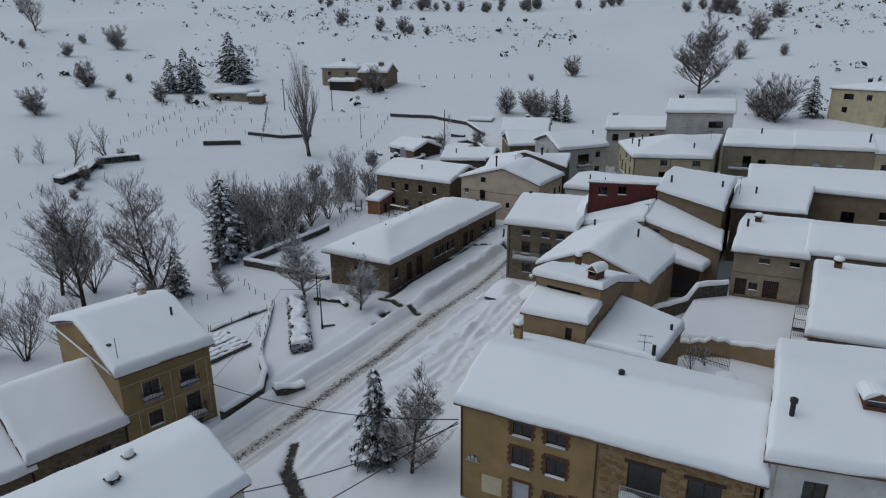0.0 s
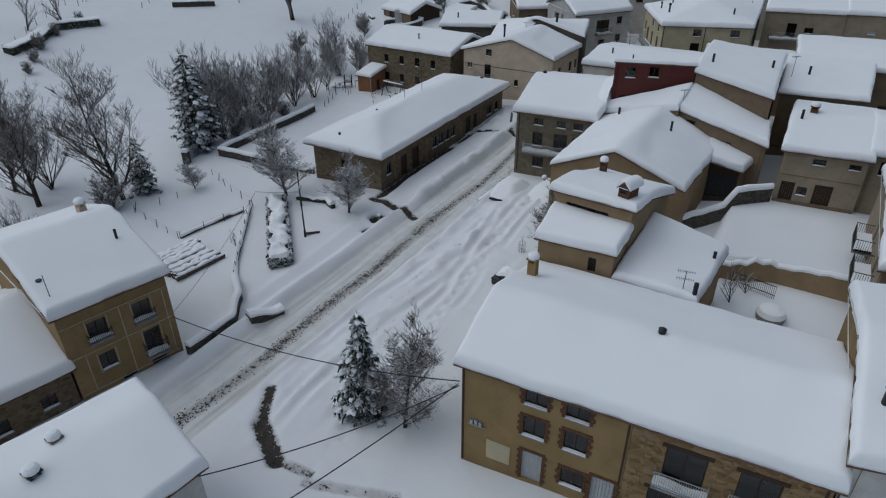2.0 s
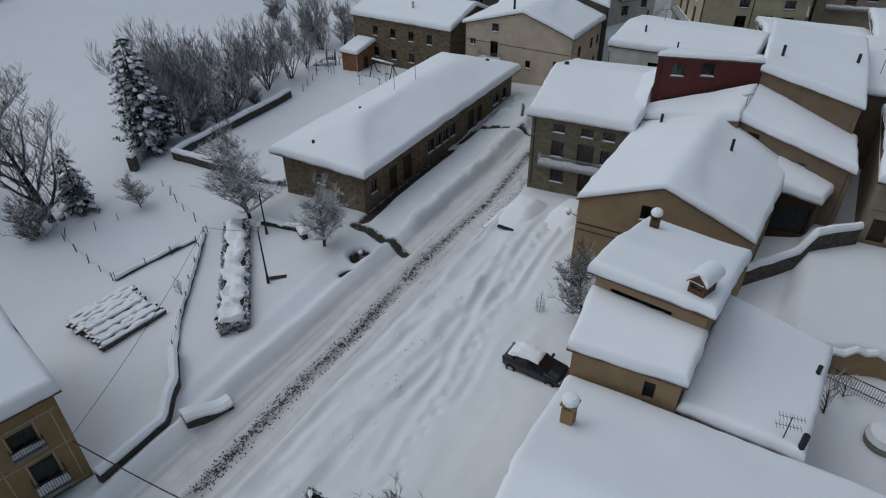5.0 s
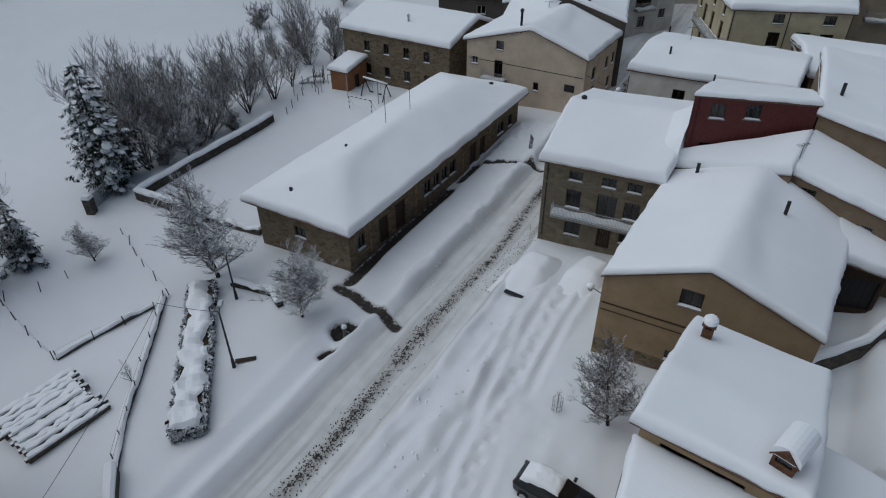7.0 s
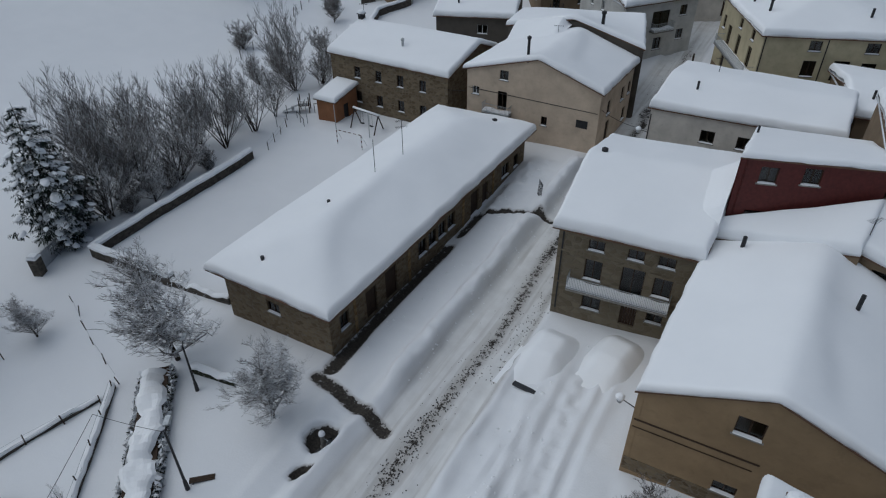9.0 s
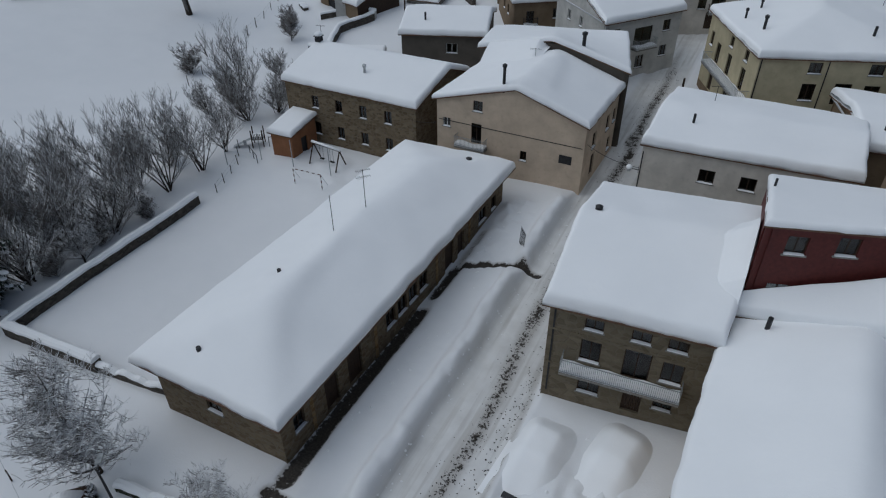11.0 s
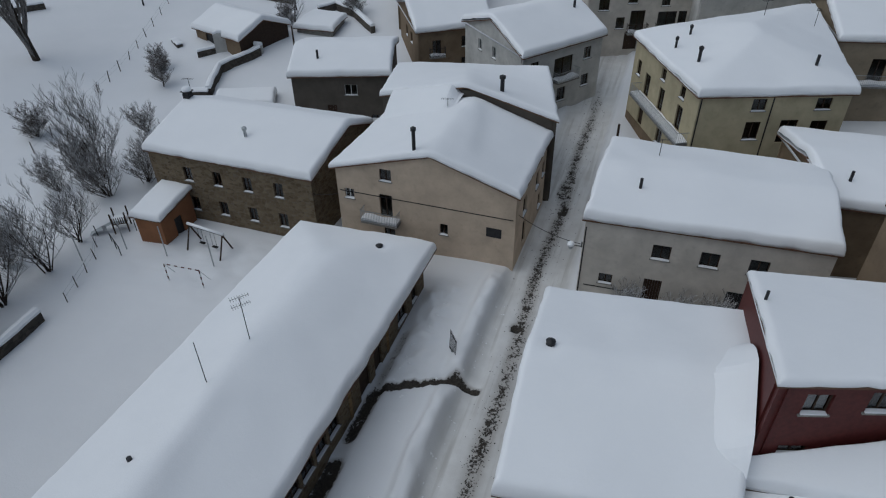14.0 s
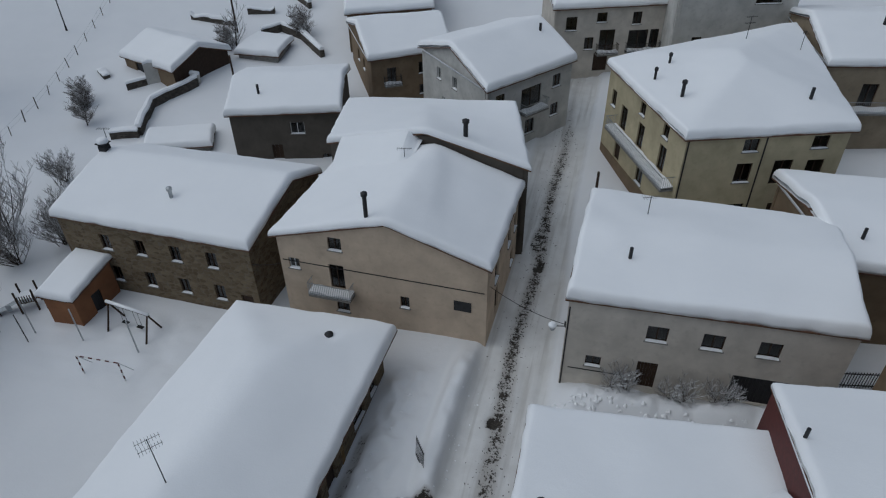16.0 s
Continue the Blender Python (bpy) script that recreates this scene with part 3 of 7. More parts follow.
def wall_mesh(p0, p1, base, top, holes, mat, origin, thick=0.3):
    """A wall from p0 to p1 with its outer face on the line, holes cut through it, and a top that follows the roof."""
    d = p1 - p0
    length = d.length
    d = d.normalized()
    inward = Vector((-d.y, d.x))
    g = Geo()

    def at(a, z, t):
        p = p0 + d * a + inward * t
        return (p.x, p.y, z)
    cuts = {0.0, length}
    for a, z, w, h, *_ in holes:
        cuts |= {a, a + w}
    for k in range(1, 9):
        cuts.add(length * k / 9)
    cuts = sorted(c for c in cuts if -1e-6 <= c <= length + 1e-6)
    for a, b in zip(cuts, cuts[1:]):
        if b - a < 1e-4:
            continue
        m = (a + b) / 2
        low = base
        for _, z, _, h in sorted((q[0], q[1], q[2], q[3]) for q in holes if q[0] - 1e-6 < m < q[0] + q[2] + 1e-6) and \
                sorted(((q[0], q[1], q[2], q[3]) for q in holes if q[0] < m < q[0] + q[2]), key=lambda q: q[1]):
            if z > low:
                g.quad(at(a, low, 0), at(b, low, 0), at(b, z, 0), at(a, z, 0))
                g.quad(at(b, low, thick), at(a, low, thick), at(a, z, thick), at(b, z, thick))
            low = z + h
        ta, tb = max(top(a), low + 0.01), max(top(b), low + 0.01)
        g.quad(at(a, low, 0), at(b, low, 0), at(b, tb, 0), at(a, ta, 0))
        g.quad(at(b, low, thick), at(a, low, thick), at(a, ta, thick), at(b, tb, thick))
    for a, z, w, h, *_ in holes:
        b, t = a + w, z + h
        g.quad(at(a, z, 0), at(b, z, 0), at(b, z, thick), at(a, z, thick))
        g.quad(at(b, t, 0), at(a, t, 0), at(a, t, thick), at(b, t, thick))
        g.quad(at(a, t, 0), at(a, z, 0), at(a, z, thick), at(a, t, thick))
        g.quad(at(b, z, 0), at(b, t, 0), at(b, t, thick), at(b, z, thick))
    return g.mesh("wall", mat, False, origin)


SNOW_LABEL = "thick smooth snow blanket lying on a house roof"


def house(name, plan, base, eaves, rise, axis, walls, openings=(), label="", at=0.5, over=0.35, thick=0.62, seed=1, fine=0.4, category="house",
          dents=(), snow_label=SNOW_LABEL, drift=(), snowed=True):
    """A house: four walls with their openings, a tiled roof deck, windows and doors; and the snow on it."""
    plan = [Vector(p) for p in plan]
    if isinstance(eaves, (int, float)):
        eaves = [eaves] * 4
    if not isinstance(walls, (list, tuple)):
        walls = [walls] * 4
    mid = sum(plan, Vector((0, 0))) / 4
    origin = (mid.x, mid.y, base)
    ob = thing(name, origin, label, category)
    roof = Roof(spread(plan, over), eaves, rise, axis, at)
    for s in range(4):
        p0, p1 = plan[s], plan[(s + 1) % 4]
        length = (p1 - p0).length

        def top(a, p0=p0, p1=p1, length=length):
            u, v = unmap(roof.plan, p0 + (p1 - p0) * (a / length))
            return float(roof.z(u, v)) - 0.1
        holes = []
        for o in openings:
            if o[0] == s:
                _, a, z, w, h, kind = o
                if a > 0.15 and a + w < length - 0.1 and z > base + 0.02:
                    h = min(h, top(a) - 0.12 - z, top(a + w) - 0.12 - z)
                    if h > 0.3:
                        holes.append((a, z, w, h, kind))
        attach("wall", wall_mesh(p0, p1, base - 1.2, top, holes, walls[s], origin), ob)
        d = (p1 - p0).normalized()
        for a, z, w, h, kind in holes:
            p = p0 + d * a
            m = Matrix(((d.x, d.y, 0, p.x - origin[0]), (d.y, -d.x, 0, p.y - origin[1]), (0, 0, 1, z - origin[2]), (0, 0, 0, 1)))
            fr, pane, sill, snow = window_meshes(w, h, kind)
            isdoor = kind in ("door", "metal", "greydoor")
            f = attach("door_frame" if isdoor else "window_frame", fr, ob, m)
            for nm, me in (("door_leaf" if isdoor else "pane", pane), ("sill", sill), ("sill_snow", snow)):
                if me:
                    attach(nm, me, f)
    # roof deck: a thin slab with a tiled edge
    g = Geo()
    us = sorted({0, 0.25, 0.5, 0.75, 1, roof.at})
    zz = 0.1
    grid = [[(bilinear(roof.plan, u, v), float(roof.z(u, v))) for u in us] for v in us]
    for i in range(len(us) - 1):
        for j in range(len(us) - 1):
            c = (grid[i][j], grid[i][j + 1], grid[i + 1][j + 1], grid[i + 1][j])
            g.quad(*[(p.x, p.y, z) for p, z in c])
            g.quad(*[(p.x, p.y, z - zz) for p, z in c[::-1]])
    rim = [grid[0][j] for j in range(len(us))] + [grid[i][-1] for i in range(1, len(us))] + \
          [grid[-1][j] for j in range(len(us) - 2, -1, -1)] + [grid[i][0] for i in range(len(us) - 2, 0, -1)]
    for (p, z), (q, y) in zip(rim, rim[1:] + rim[:1]):
        g.quad((p.x, p.y, z - zz), (q.x, q.y, y - zz), (q.x, q.y, y), (p.x, p.y, z))
    attach("roof", g.mesh("roof", TILE, False, origin), ob, None, "dark clay tile roof edge under snow")
    if snowed:
        snow_blanket("snow_cover", roof, over, thick, seed * 13, snow_label, fine, dents, drift)
    return ob, roof, plan, origin


def roof_top(info, x, y):
    """Height of the snow on a roof at a place."""
    roof = info[1]
    u, v = unmap(roof.plan, Vector((x, y)))
    return float(roof.z(u, v))


def facade(info, side, a, z, out=0.0):
    """A pose on a wall: x along it, y outwards, z up, with its origin a metres along at height z."""
    plan = info[2]
    p0, p1 = plan[side], plan[(side + 1) % 4]
    d = (p1 - p0).normalized()
    p = p0 + d * a + Vector((d.y, -d.x)) * out
    return Matrix(((d.x, d.y, 0, p.x), (d.y, -d.x, 0, p.y), (0, 0, 1, z), (0, 0, 0, 1)))


def on_house(name, geo, mat, info, m, label="", smooth=False):
    """A part fixed to a house, given in a facade's frame."""
    o = Matrix.Translation(Vector(info[3])).inverted()
    return attach(name, geo.mesh(name, mat, smooth), info[0], o @ m, label)


# the long house at the corner of the square: rendered half and rubble-stone half
A = house("house", [(-16.6, 29.9), (-8.0, 30.47), (-8.3, 41.15), (-17.2, 41.0)], 0.6, [7.55, 7.5, 6.85, 6.8], 1.85, "u", OCHRE,
          [(0, 3.4, 6.2, 1.2, 0.95, "win"), (0, 5.5, 6.2, 1.2, 0.95, "win"), (0, 3.4, 4.1, 1.2, 1.3, "win"), (0, 5.55, 4.1, 1.2, 1.3, "win"),
           (0, 3.5, 0.9, 1.1, 2.1, "greydoor"), (0, 5.6, 1.6, 1.2, 1.2, "win"), (0, 7.2, 0.9, 1.15, 2.1, "greydoor"),
           (3, 5.0, 4.2, 1.0, 1.2, "win")],
          "three-storey ochre rendered house with brick-framed windows under snow", seed=2, at=0.38, snowed=False)
A_ST = house("house", [(-7.98, 30.47), (0.1, 31.0), (-0.3, 41.3), (-8.28, 41.15)], 0.6, [7.5, 7.5, 6.75, 6.85], 1.85, "u", [STONE_A, OCHRE, OCHRE, OCHRE],
             [(0, 1.6, 4.4, 1.8, 2.1, "balc"), (0, 1.2, 1.0, 2.4, 2.6, "metal"), (0, 4.7, 4.4, 1.7, 2.1, "balc"), (0, 5.0, 1.0, 1.2, 2.1, "door")],
             "rubble-stone village house with timber lintels and balcony under snow", seed=3, over=0.35, at=0.38, snowed=False)
snow_blanket("snow_cover", Roof(spread([Vector(p) for p in ((-16.6, 29.9), (0.1, 31.0), (-0.3, 41.3), (-17.2, 41.0))], 0.35), [7.55, 7.5, 6.75, 6.8], 1.85, "u", 0.38), 0.35, 0.68, 26,
             "one smooth snow blanket over a long joined roof", 0.4, [(-8.15, 34.65)])
A2 = house("house", [(0.35, 31.2), (9, 33.4), (8, 46), (-0.1, 44)], 1.0, [8.9, 8.9, 9.2, 9.2], 1.5, "u", [WHITEWALL, WHITEWALL, WHITEWALL, OCHRE],
           [(0, 1.6, 6.7, 1.1, 1.2, "win"), (0, 5.2, 6.7, 1.1, 1.2, "win"), (0, 1.4, 4.2, 1.1, 1.3, "win"), (0, 5.2, 4.2, 1.1, 1.3, "win"), (0, 1.4, 1.3, 1.1, 2.1, "door")],
           "off-white rendered house with dormer and snowy roof", seed=4, thick=0.7)
# the house across the street, and its lower neighbours
B = house("house", [(-39.7, 22.1), (-38.3, 28.7), (-50.6, 31.0), (-51.8, 24.5)], -1.1, [6.6, 6.55, 6.8, 6.8], 2.2, "u", [OCHRE_B, OCHRE_B, OCHRE_B, OCHRE_B],
          [(0, 1.5, 4.0, 1.15, 1.3, "win"), (0, 4.3, 4.0, 1.15, 1.3, "win"), (0, 1.6, 1.6, 1.0, 1.2, "win"), (0, 4.5, 1.3, 1.1, 1.7, "balc"),
           (0, 2.6, -0.6, 1.0, 1.1, "win"), (0, 4.6, -0.9, 1.0, 2.0, "door"), (1, 4.0, 3.9, 1.0, 1.2, "win")],
          "tall ochre rendered house with thin pale bands round its windows", seed=5, thick=0.65)
BB = house("house", [(-41.0, 16.2), (-39.85, 22.0), (-50.5, 24.2), (-51.5, 17.8)], -0.9, [2.75, 2.75, 3, 3], 2.7, "u", STONE,
           [(0, 1.2, 0.4, 0.9, 1.0, "win"), (0, 3.9, 0.7, 0.9, 0.9, "win")], "low rubble-stone house against a taller ochre one", seed=6)
BD = house("barn", [(-42.2, 10.0), (-41.05, 16.1), (-51.5, 17.7), (-53, 11)], -0.8, [2.2, 2.2, 2.4, 2.4], 2.2, "u", STONE,
           [(0, 2.5, -0.5, 1.8, 2.0, "door")], "low stone barn joined to a row of houses", seed=7, category="barn")
BC = house("house", [(-33.6, 7.0), (-26.2, 6.0), (-24.9, 19.7), (-30.6, 20.9)], -0.3, [6.2, 5.2, 5.1, 6.2], 0.5, "v", [WHITEWALL, WHITEWALL, WHITEWALL, STONE],
           [(1, 9.5, 2.6, 2.4, 1.3, "win"), (1, 5.0, 2.6, 1.2, 1.2, "win"), (2, 2.0, 2.4, 1.0, 1.2, "win")], "white house with a wide wooden window under its snowy eave", seed=8, at=0.35)
# the school
S = house("school", [(-50.4, 57.0), (-41.45, 57.0), (-41.3, 85.2), (-50.2, 84.9)], 0.35, [4.1, 4.15, 4.6, 4.5], 1.6, "hipv", [STONE, STONE, STONE, STONE],
          [(0, 3.7, 1.9, 1.1, 0.9, "win"), (1, 1.0, 1.7, 0.9, 1.2, "win"), (1, 3.7, 0.6, 1.2, 2.3, "door"), (1, 5.9, 0.6, 1.4, 2.5, "door"),
           (1, 10.1, 1.7, 1.1, 1.3, "win"), (1, 11.5, 1.7, 1.1, 1.3, "win"), (1, 12.9, 1.7, 1.1, 1.3, "win"), (1, 14.3, 1.7, 1.1, 1.3, "win"),
           (1, 18.0, 0.7, 1.3, 2.4, "door"), (1, 20.0, 0.7, 1.0, 2.3, "door"), (1, 23.6, 1.8, 1.4, 1.2, "win"), (1, 26.0, 1.8, 0.9, 1.2, "win")],
          "long single-storey stone school with hipped snowy roof", over=0.75, thick=0.66, seed=9, category="school",
          drift=[(-42.6, 58.8), (-44.3, 61.0), (-45.1, 62.6), (-45.9, 67), (-46.7, 73), (-47.0, 82), (0.11, 0)],
          dents=[(-47.3, 64.7), (-47.4, 58.0), (-43.6, 83.2)])
# houses on the east side of the street
C = house("house", [(-31.1, 67.5), (-22.9, 68.3), (-22.4, 79.2), (-31.5, 78.3)], 1.2, [7.8, 7.8, 8.9, 8.6], 1.75, "u", STONE_C,
          [(0, 1.9, 6.55, 1.0, 0.75, "win"), (0, 4.3, 6.55, 1.0, 0.75, "win"), (0, 6.1, 6.55, 1.0, 0.75, "win"), (0, 1.85, 4.3, 1.1, 1.5, "win"),
           (0, 4.15, 3.9, 1.4, 2.0, "balc"), (0, 6.1, 4.3, 1.1, 1.4, "win"), (0, 2.0, 1.9, 1.2, 1.2, "win"), (0, 4.5, 1.4, 1.0, 2.0, "door"), (0, 6.1, 2.2, 1.0, 0.8, "win"),
           (3, 3.0, 6.4, 0.9, 0.8, "win"), (3, 6.5, 4.3, 0.9, 1.2, "win")],
          "three-storey grey-brown stone house with a wrought-iron balcony", seed=10, thick=0.72, dents=[(-30.6, 73.2)])
R = house("house", [(-22.4, 71.0), (-15.2, 73.3), (-15.8, 81.4), (-22.5, 80.4)], 6.0, [13.2, 13.15, 10.9, 10.9], 0.1, "u", RED,
          [(0, 1.1, 11.7, 0.95, 1.0, "win"), (0, 3.3, 11.85, 0.95, 1.0, "win"), (0, 0.9, 9.4, 1.1, 0.5, "win")],
          "upper storey clad in dark red sheeting above snowy roofs", seed=11, over=0.1, thick=0.4)
R2 = house("house", [(-15.1, 73.3), (-8.0, 72.9), (-8.6, 88), (-16, 86.5)], 3.5, [12.6, 11.1, 11.6, 12.5], 0.5, "u", BROWN,
           [(0, 4.2, 8.0, 0.9, 0.9, "win")], "tall brown rendered house behind the red-clad storey", seed=12, over=0.2)
T = house("house", [(-23.1, 57.6), (-11.9, 58.0), (-11.2, 70.2), (-22.75, 70.7)], 1.3, [6.95, 6.85, 6.6, 7.4], 2.3, "v", TAN,
          [(0, 4.2, 6.5, 1.2, 1.1, "win"), (0, 4.2, 2.3, 1.1, 0.7, "win")], "wide gabled house with tan render and deep snowy roof", at=0.48, seed=14, thick=0.48, over=0.14,
          dents=[(-21.0, 69.7)], drift=[(-16.5, 58.5), (-16.4, 60.4), (-17.0, 63), (-16.9, 66.8), (-16.6, 70.5), (0.17, 0)])
TW = house("lean_to", [(-12.0, 66.8), (-8.8, 67.6), (-8.4, 69.3), (-11.9, 70.0)], 2.6, [6.7, 5.7, 6.0, 7.2], 0.0, "", [WOOD, BROWN, BROWN, BROWN],
           [(0, 0.3, 3.0, 2.8, 2.2, "metal")], "snow-covered lean-to beside a gabled house", seed=15, category="shed", thick=0.6)
T5 = house("house", [(-15.6, 70.5), (-7.3, 69.1), (-7.7, 73.2), (-15.0, 73.2)], 3.0, [9.6, 7.8, 8.4, 11.1], 0.0, "", BROWN,
           [(0, 0.9, 8.0, 0.9, 0.8, "win"), (0, 4.6, 6.9, 0.8, 0.6, "win")], "narrow brown rendered house with sloping snowy roof", seed=16, over=0.2)
TR = house("house", [(-22.7, 70.3), (-15.5, 69.9), (-15.1, 72.95), (-22.6, 70.85)], 5.0, [8.1, 9.6, 11.3, 8.8], 0.0, "", BROWN, [], "low brown link under snow between two roofs", seed=13, over=0.0, thick=0.65)
T2 = house("house", [(-17.9, 45.0), (-12.6, 44.4), (-12.1, 53.0), (-17.4, 53.6)], 1.0, [10.85, 10.9, 8.6, 8.6], 0.5, "u", TAN,
           [(0, 0.8, 9.6, 3.0, 0.55, "win"), (1, 4.0, 5.6, 0.9, 1.1, "win")], "tan rendered house with small skylight and snowy roof", at=0.35, seed=17, thick=0.6)
T2L = house("house", [(-17.5, 41.4), (-12.7, 41.7), (-12.65, 44.35), (-17.85, 44.95)], 1.0, [9.0, 9.0, 9.4, 9.4], 0.0, "", TAN,
            [(0, 3.3, 7.4, 0.5, 1.0, "metal")], "lower front wing of a tan house with sloping snowy roof", seed=18, over=0.25)
T3 = house("house", [(-12.5, 41.9), (-7.7, 41.9), (-7.2, 49.2), (-12.2, 49.4)], 1.2, [7.2, 7.0, 6.9, 8.1], 0.0, "", TAN,
           [(1, 1.2, 4.6, 1.0, 1.2, "win"), (1, 1.4, 1.6, 1.0, 2.0, "door")], "low tan house with sloping snowy roof", seed=19, over=0.2)
U = house("house", [(-5.7, 67.0), (0.6, 67.6), (0.6, 80), (-5.9, 79.4)], 3.6, [8.6, 8.6, 9, 9], 1.1, "u", BEIGE,
          [(0, 2.3, 7.6, 1.0, 0.55, "win"), (0, 5.0, 7.6, 0.9, 0.5, "win"), (0, 0.4, 3.8, 1.1, 2.0, "door"), (0, 1.7, 4.7, 0.8, 0.8, "win"), (0, 3.0, 3.8, 1.4, 2.1, "door")],
          "beige rendered house with brown doors facing a yard", seed=20)
U2 = house("house", [(0.65, 68.4), (10, 69.6), (10, 80), (0.65, 79)], 3.6, [8.9, 8.9, 9.2, 9.2], 1.0, "u", BEIGE,
           [(0, 0.8, 7.2, 2.4, 1.2, "win")], "beige house with a recessed upper window band", seed=21)
V = house("house", [(1.5, 49.2), (12, 50.6), (12, 65.5), (1.6, 65)], 2.2, [8.4, 8.4, 8.9, 8.9], 1.3, "u", [BROWN, BROWN, BROWN, BEIGE],
          [(3, 6.5, 5.9, 1.0, 1.9, "balc"), (3, 11.5, 5.9, 1.0, 1.9, "balc"), (3, 6.5, 2.9, 1.0, 1.9, "door")], "brown rendered house with balconies on its side wall", seed=22)
W0 = house("house", [(-7.7, 80.2), (-0.3, 81.2), (0, 92.3), (-8.2, 93.0)], 4.0, [9.9, 9.9, 10.6, 10.6], 0.2, "u", BROWN, [], "large flat-roofed barn deep in snow", seed=23)
W1 = house("house", [(-7.3, 93.2), (16, 92.5), (16, 107), (-8.2, 103.6)], 4.0, [10.2, 10.2, 10.9, 10.9], 0.6, "u", BROWN,
           [(0, 11.0, 6.5, 1.5, 1.6, "win"), (0, 15.0, 7.5, 1.2, 1.0, "win"), (0, 9.0, 4.4, 2.0, 2.2, "door")], "long brown house across the end of a yard", seed=24)
G = house("house", [(-31.0, 86.8), (-17.0, 87.4), (-16.8, 97.0), (-30.7, 97.2)], 1.9, [8.5, 8.6, 8.6, 8.6], 0.75, "u", [GREYWALL, GREYWALL, GREYWALL, GREYWALL],
          [(0, 4.2, 6.3, 1.1, 1.05, "win"), (0, 7.0, 6.3, 1.1, 1.05, "win"), (0, 9.75, 6.3, 1.1, 1.05, "win"), (0, 1.3, 3.8, 0.85, 0.75, "win"), (0, 4.1, 2.7, 1.1, 2.0, "door"),
           (0, 9.0, 2.8, 2.9, 1.95, "metal"), (3, 3.0, 5.9, 1.0, 1.2, "win"), (3, 6.5, 3.2, 1.0, 1.2, "win")],
          "pale grey rendered two-storey house with snow-laden roof", seed=25, thick=0.75, over=0.2)
G2 = house("house", [(-16.3, 93.6), (-5, 94.2), (-8.6, 103), (-18.8, 102.4)], 2.8, [8.3, 8.3, 8.7, 8.7], 0.8, "u", BROWN, [], "low brown house with deep snow on its roof", seed=26, thick=0.75)
# houses on the west side and at the end of the street
CR = house("house", [(-49.5, 89.0), (-35.85, 88.9), (-35.75, 98.5), (-49.2, 98.5)], 1.0, [7.85, 7.9, 7.85, 7.9], 2.15, "v", [CREAM, CREAM, CREAM, CREAM],
           [(0, 3.55, 7.35, 0.9, 0.95, "win"), (0, 0.6, 5.4, 0.75, 0.8, "white"), (0, 3.4, 4.3, 1.0, 1.9, "balc"), (0, 3.6, 2.4, 0.9, 0.9, "win"), (0, 8.1, 3.7, 0.6, 0.9, "win"),
            (1, 2.2, 5.0, 1.0, 1.4, "win"), (1, 6.2, 5.0, 1.0, 1.4, "win"), (1, 2.4, 2.2, 1.1, 2.1, "door"), (1, 7.5, 2.5, 1.0, 1.3, "win"), (1, 8.3, 5.0, 0.9, 1.3, "win")],
           "cream rendered gabled house with a small iron balcony", at=0.55, seed=27, thick=0.48, over=0.3, drift=[(-40.0, 90.2), (-40.4, 93.8), (-40.8, 95.6), (-41.6, 98.2), (0.14, 0)])
CR2 = house("house", [(-50.0, 98.9), (-35.3, 98.8), (-38.0, 108.2), (-52.6, 108.6)], 1.6, [9.4, 9.2, 9.6, 8.2], 1.8, "v_front", DARKWALL,
            [(1, 3.0, 5.4, 1.0, 1.3, "win")], "dark rendered house with a stepped snowy roof", at=0.5, seed=28, thick=0.5, over=0.2)
ST = house("house", [(-66.4, 88.6), (-51.5, 88.6), (-51.2, 98.6), (-66.4, 98.4)], -0.2, [6.8, 6.65, 6.8, 6.9], 1.65, "u", STONE,
           [(0, a, z, 0.8, 1.25, "win") for z in (4.5, 1.75) for a in (3.1, 5.9, 8.7, 11.5)] + [(0, 13.5, 0.5, 0.9, 2.0, "door")],
           "two-storey rubble-stone house with two rows of small windows", at=0.6, seed=29, thick=0.58, over=0.25)
OR = house("shed", [(-65.5, 84.5), (-63.1, 84.6), (-63.1, 88.4), (-65.6, 88.4)], 0.0, [3.1, 3.1, 3.8, 3.8], 0.0, "", ORANGE,
           [(1, 1.4, 0.4, 0.9, 1.9, "metal")], "orange rendered boiler shed against a stone house", seed=30, category="shed", over=0.25, thick=0.5)
D = house("house", [(-63.7, 106.5), (-54.1, 109.2), (-57.4, 119), (-67, 115.8)], 1.6, [6.8, 7.1, 7.1, 6.9], 1.3, "u", DARKWALL,
          [(0, 5.4, 4.9, 1.3, 1.1, "white"), (0, 8.0, 1.9, 1.1, 0.9, "win"), (0, 3.4, 1.8, 1.0, 2.0, "door")], "dark grey rendered house with one white window", seed=31)
SHED_D = house("shed", [(-74.2, 125.4), (-69.2, 125.6), (-69.4, 129.6), (-73.8, 130.0)], 3.6, [5.4, 5.4, 6.0, 6.0], 0.2, "u", CONCRETE, [], "low snow-buried shed behind a dark house", seed=33, category="shed")
LOW = house("shed", [(-72.6, 105.3), (-67.3, 107.5), (-69.0, 110.6), (-74.3, 108.3)], 1.2, 2.9, 0.2, "u", CONCRETE, [], "low concrete shed buried in snow", seed=32, category="shed")
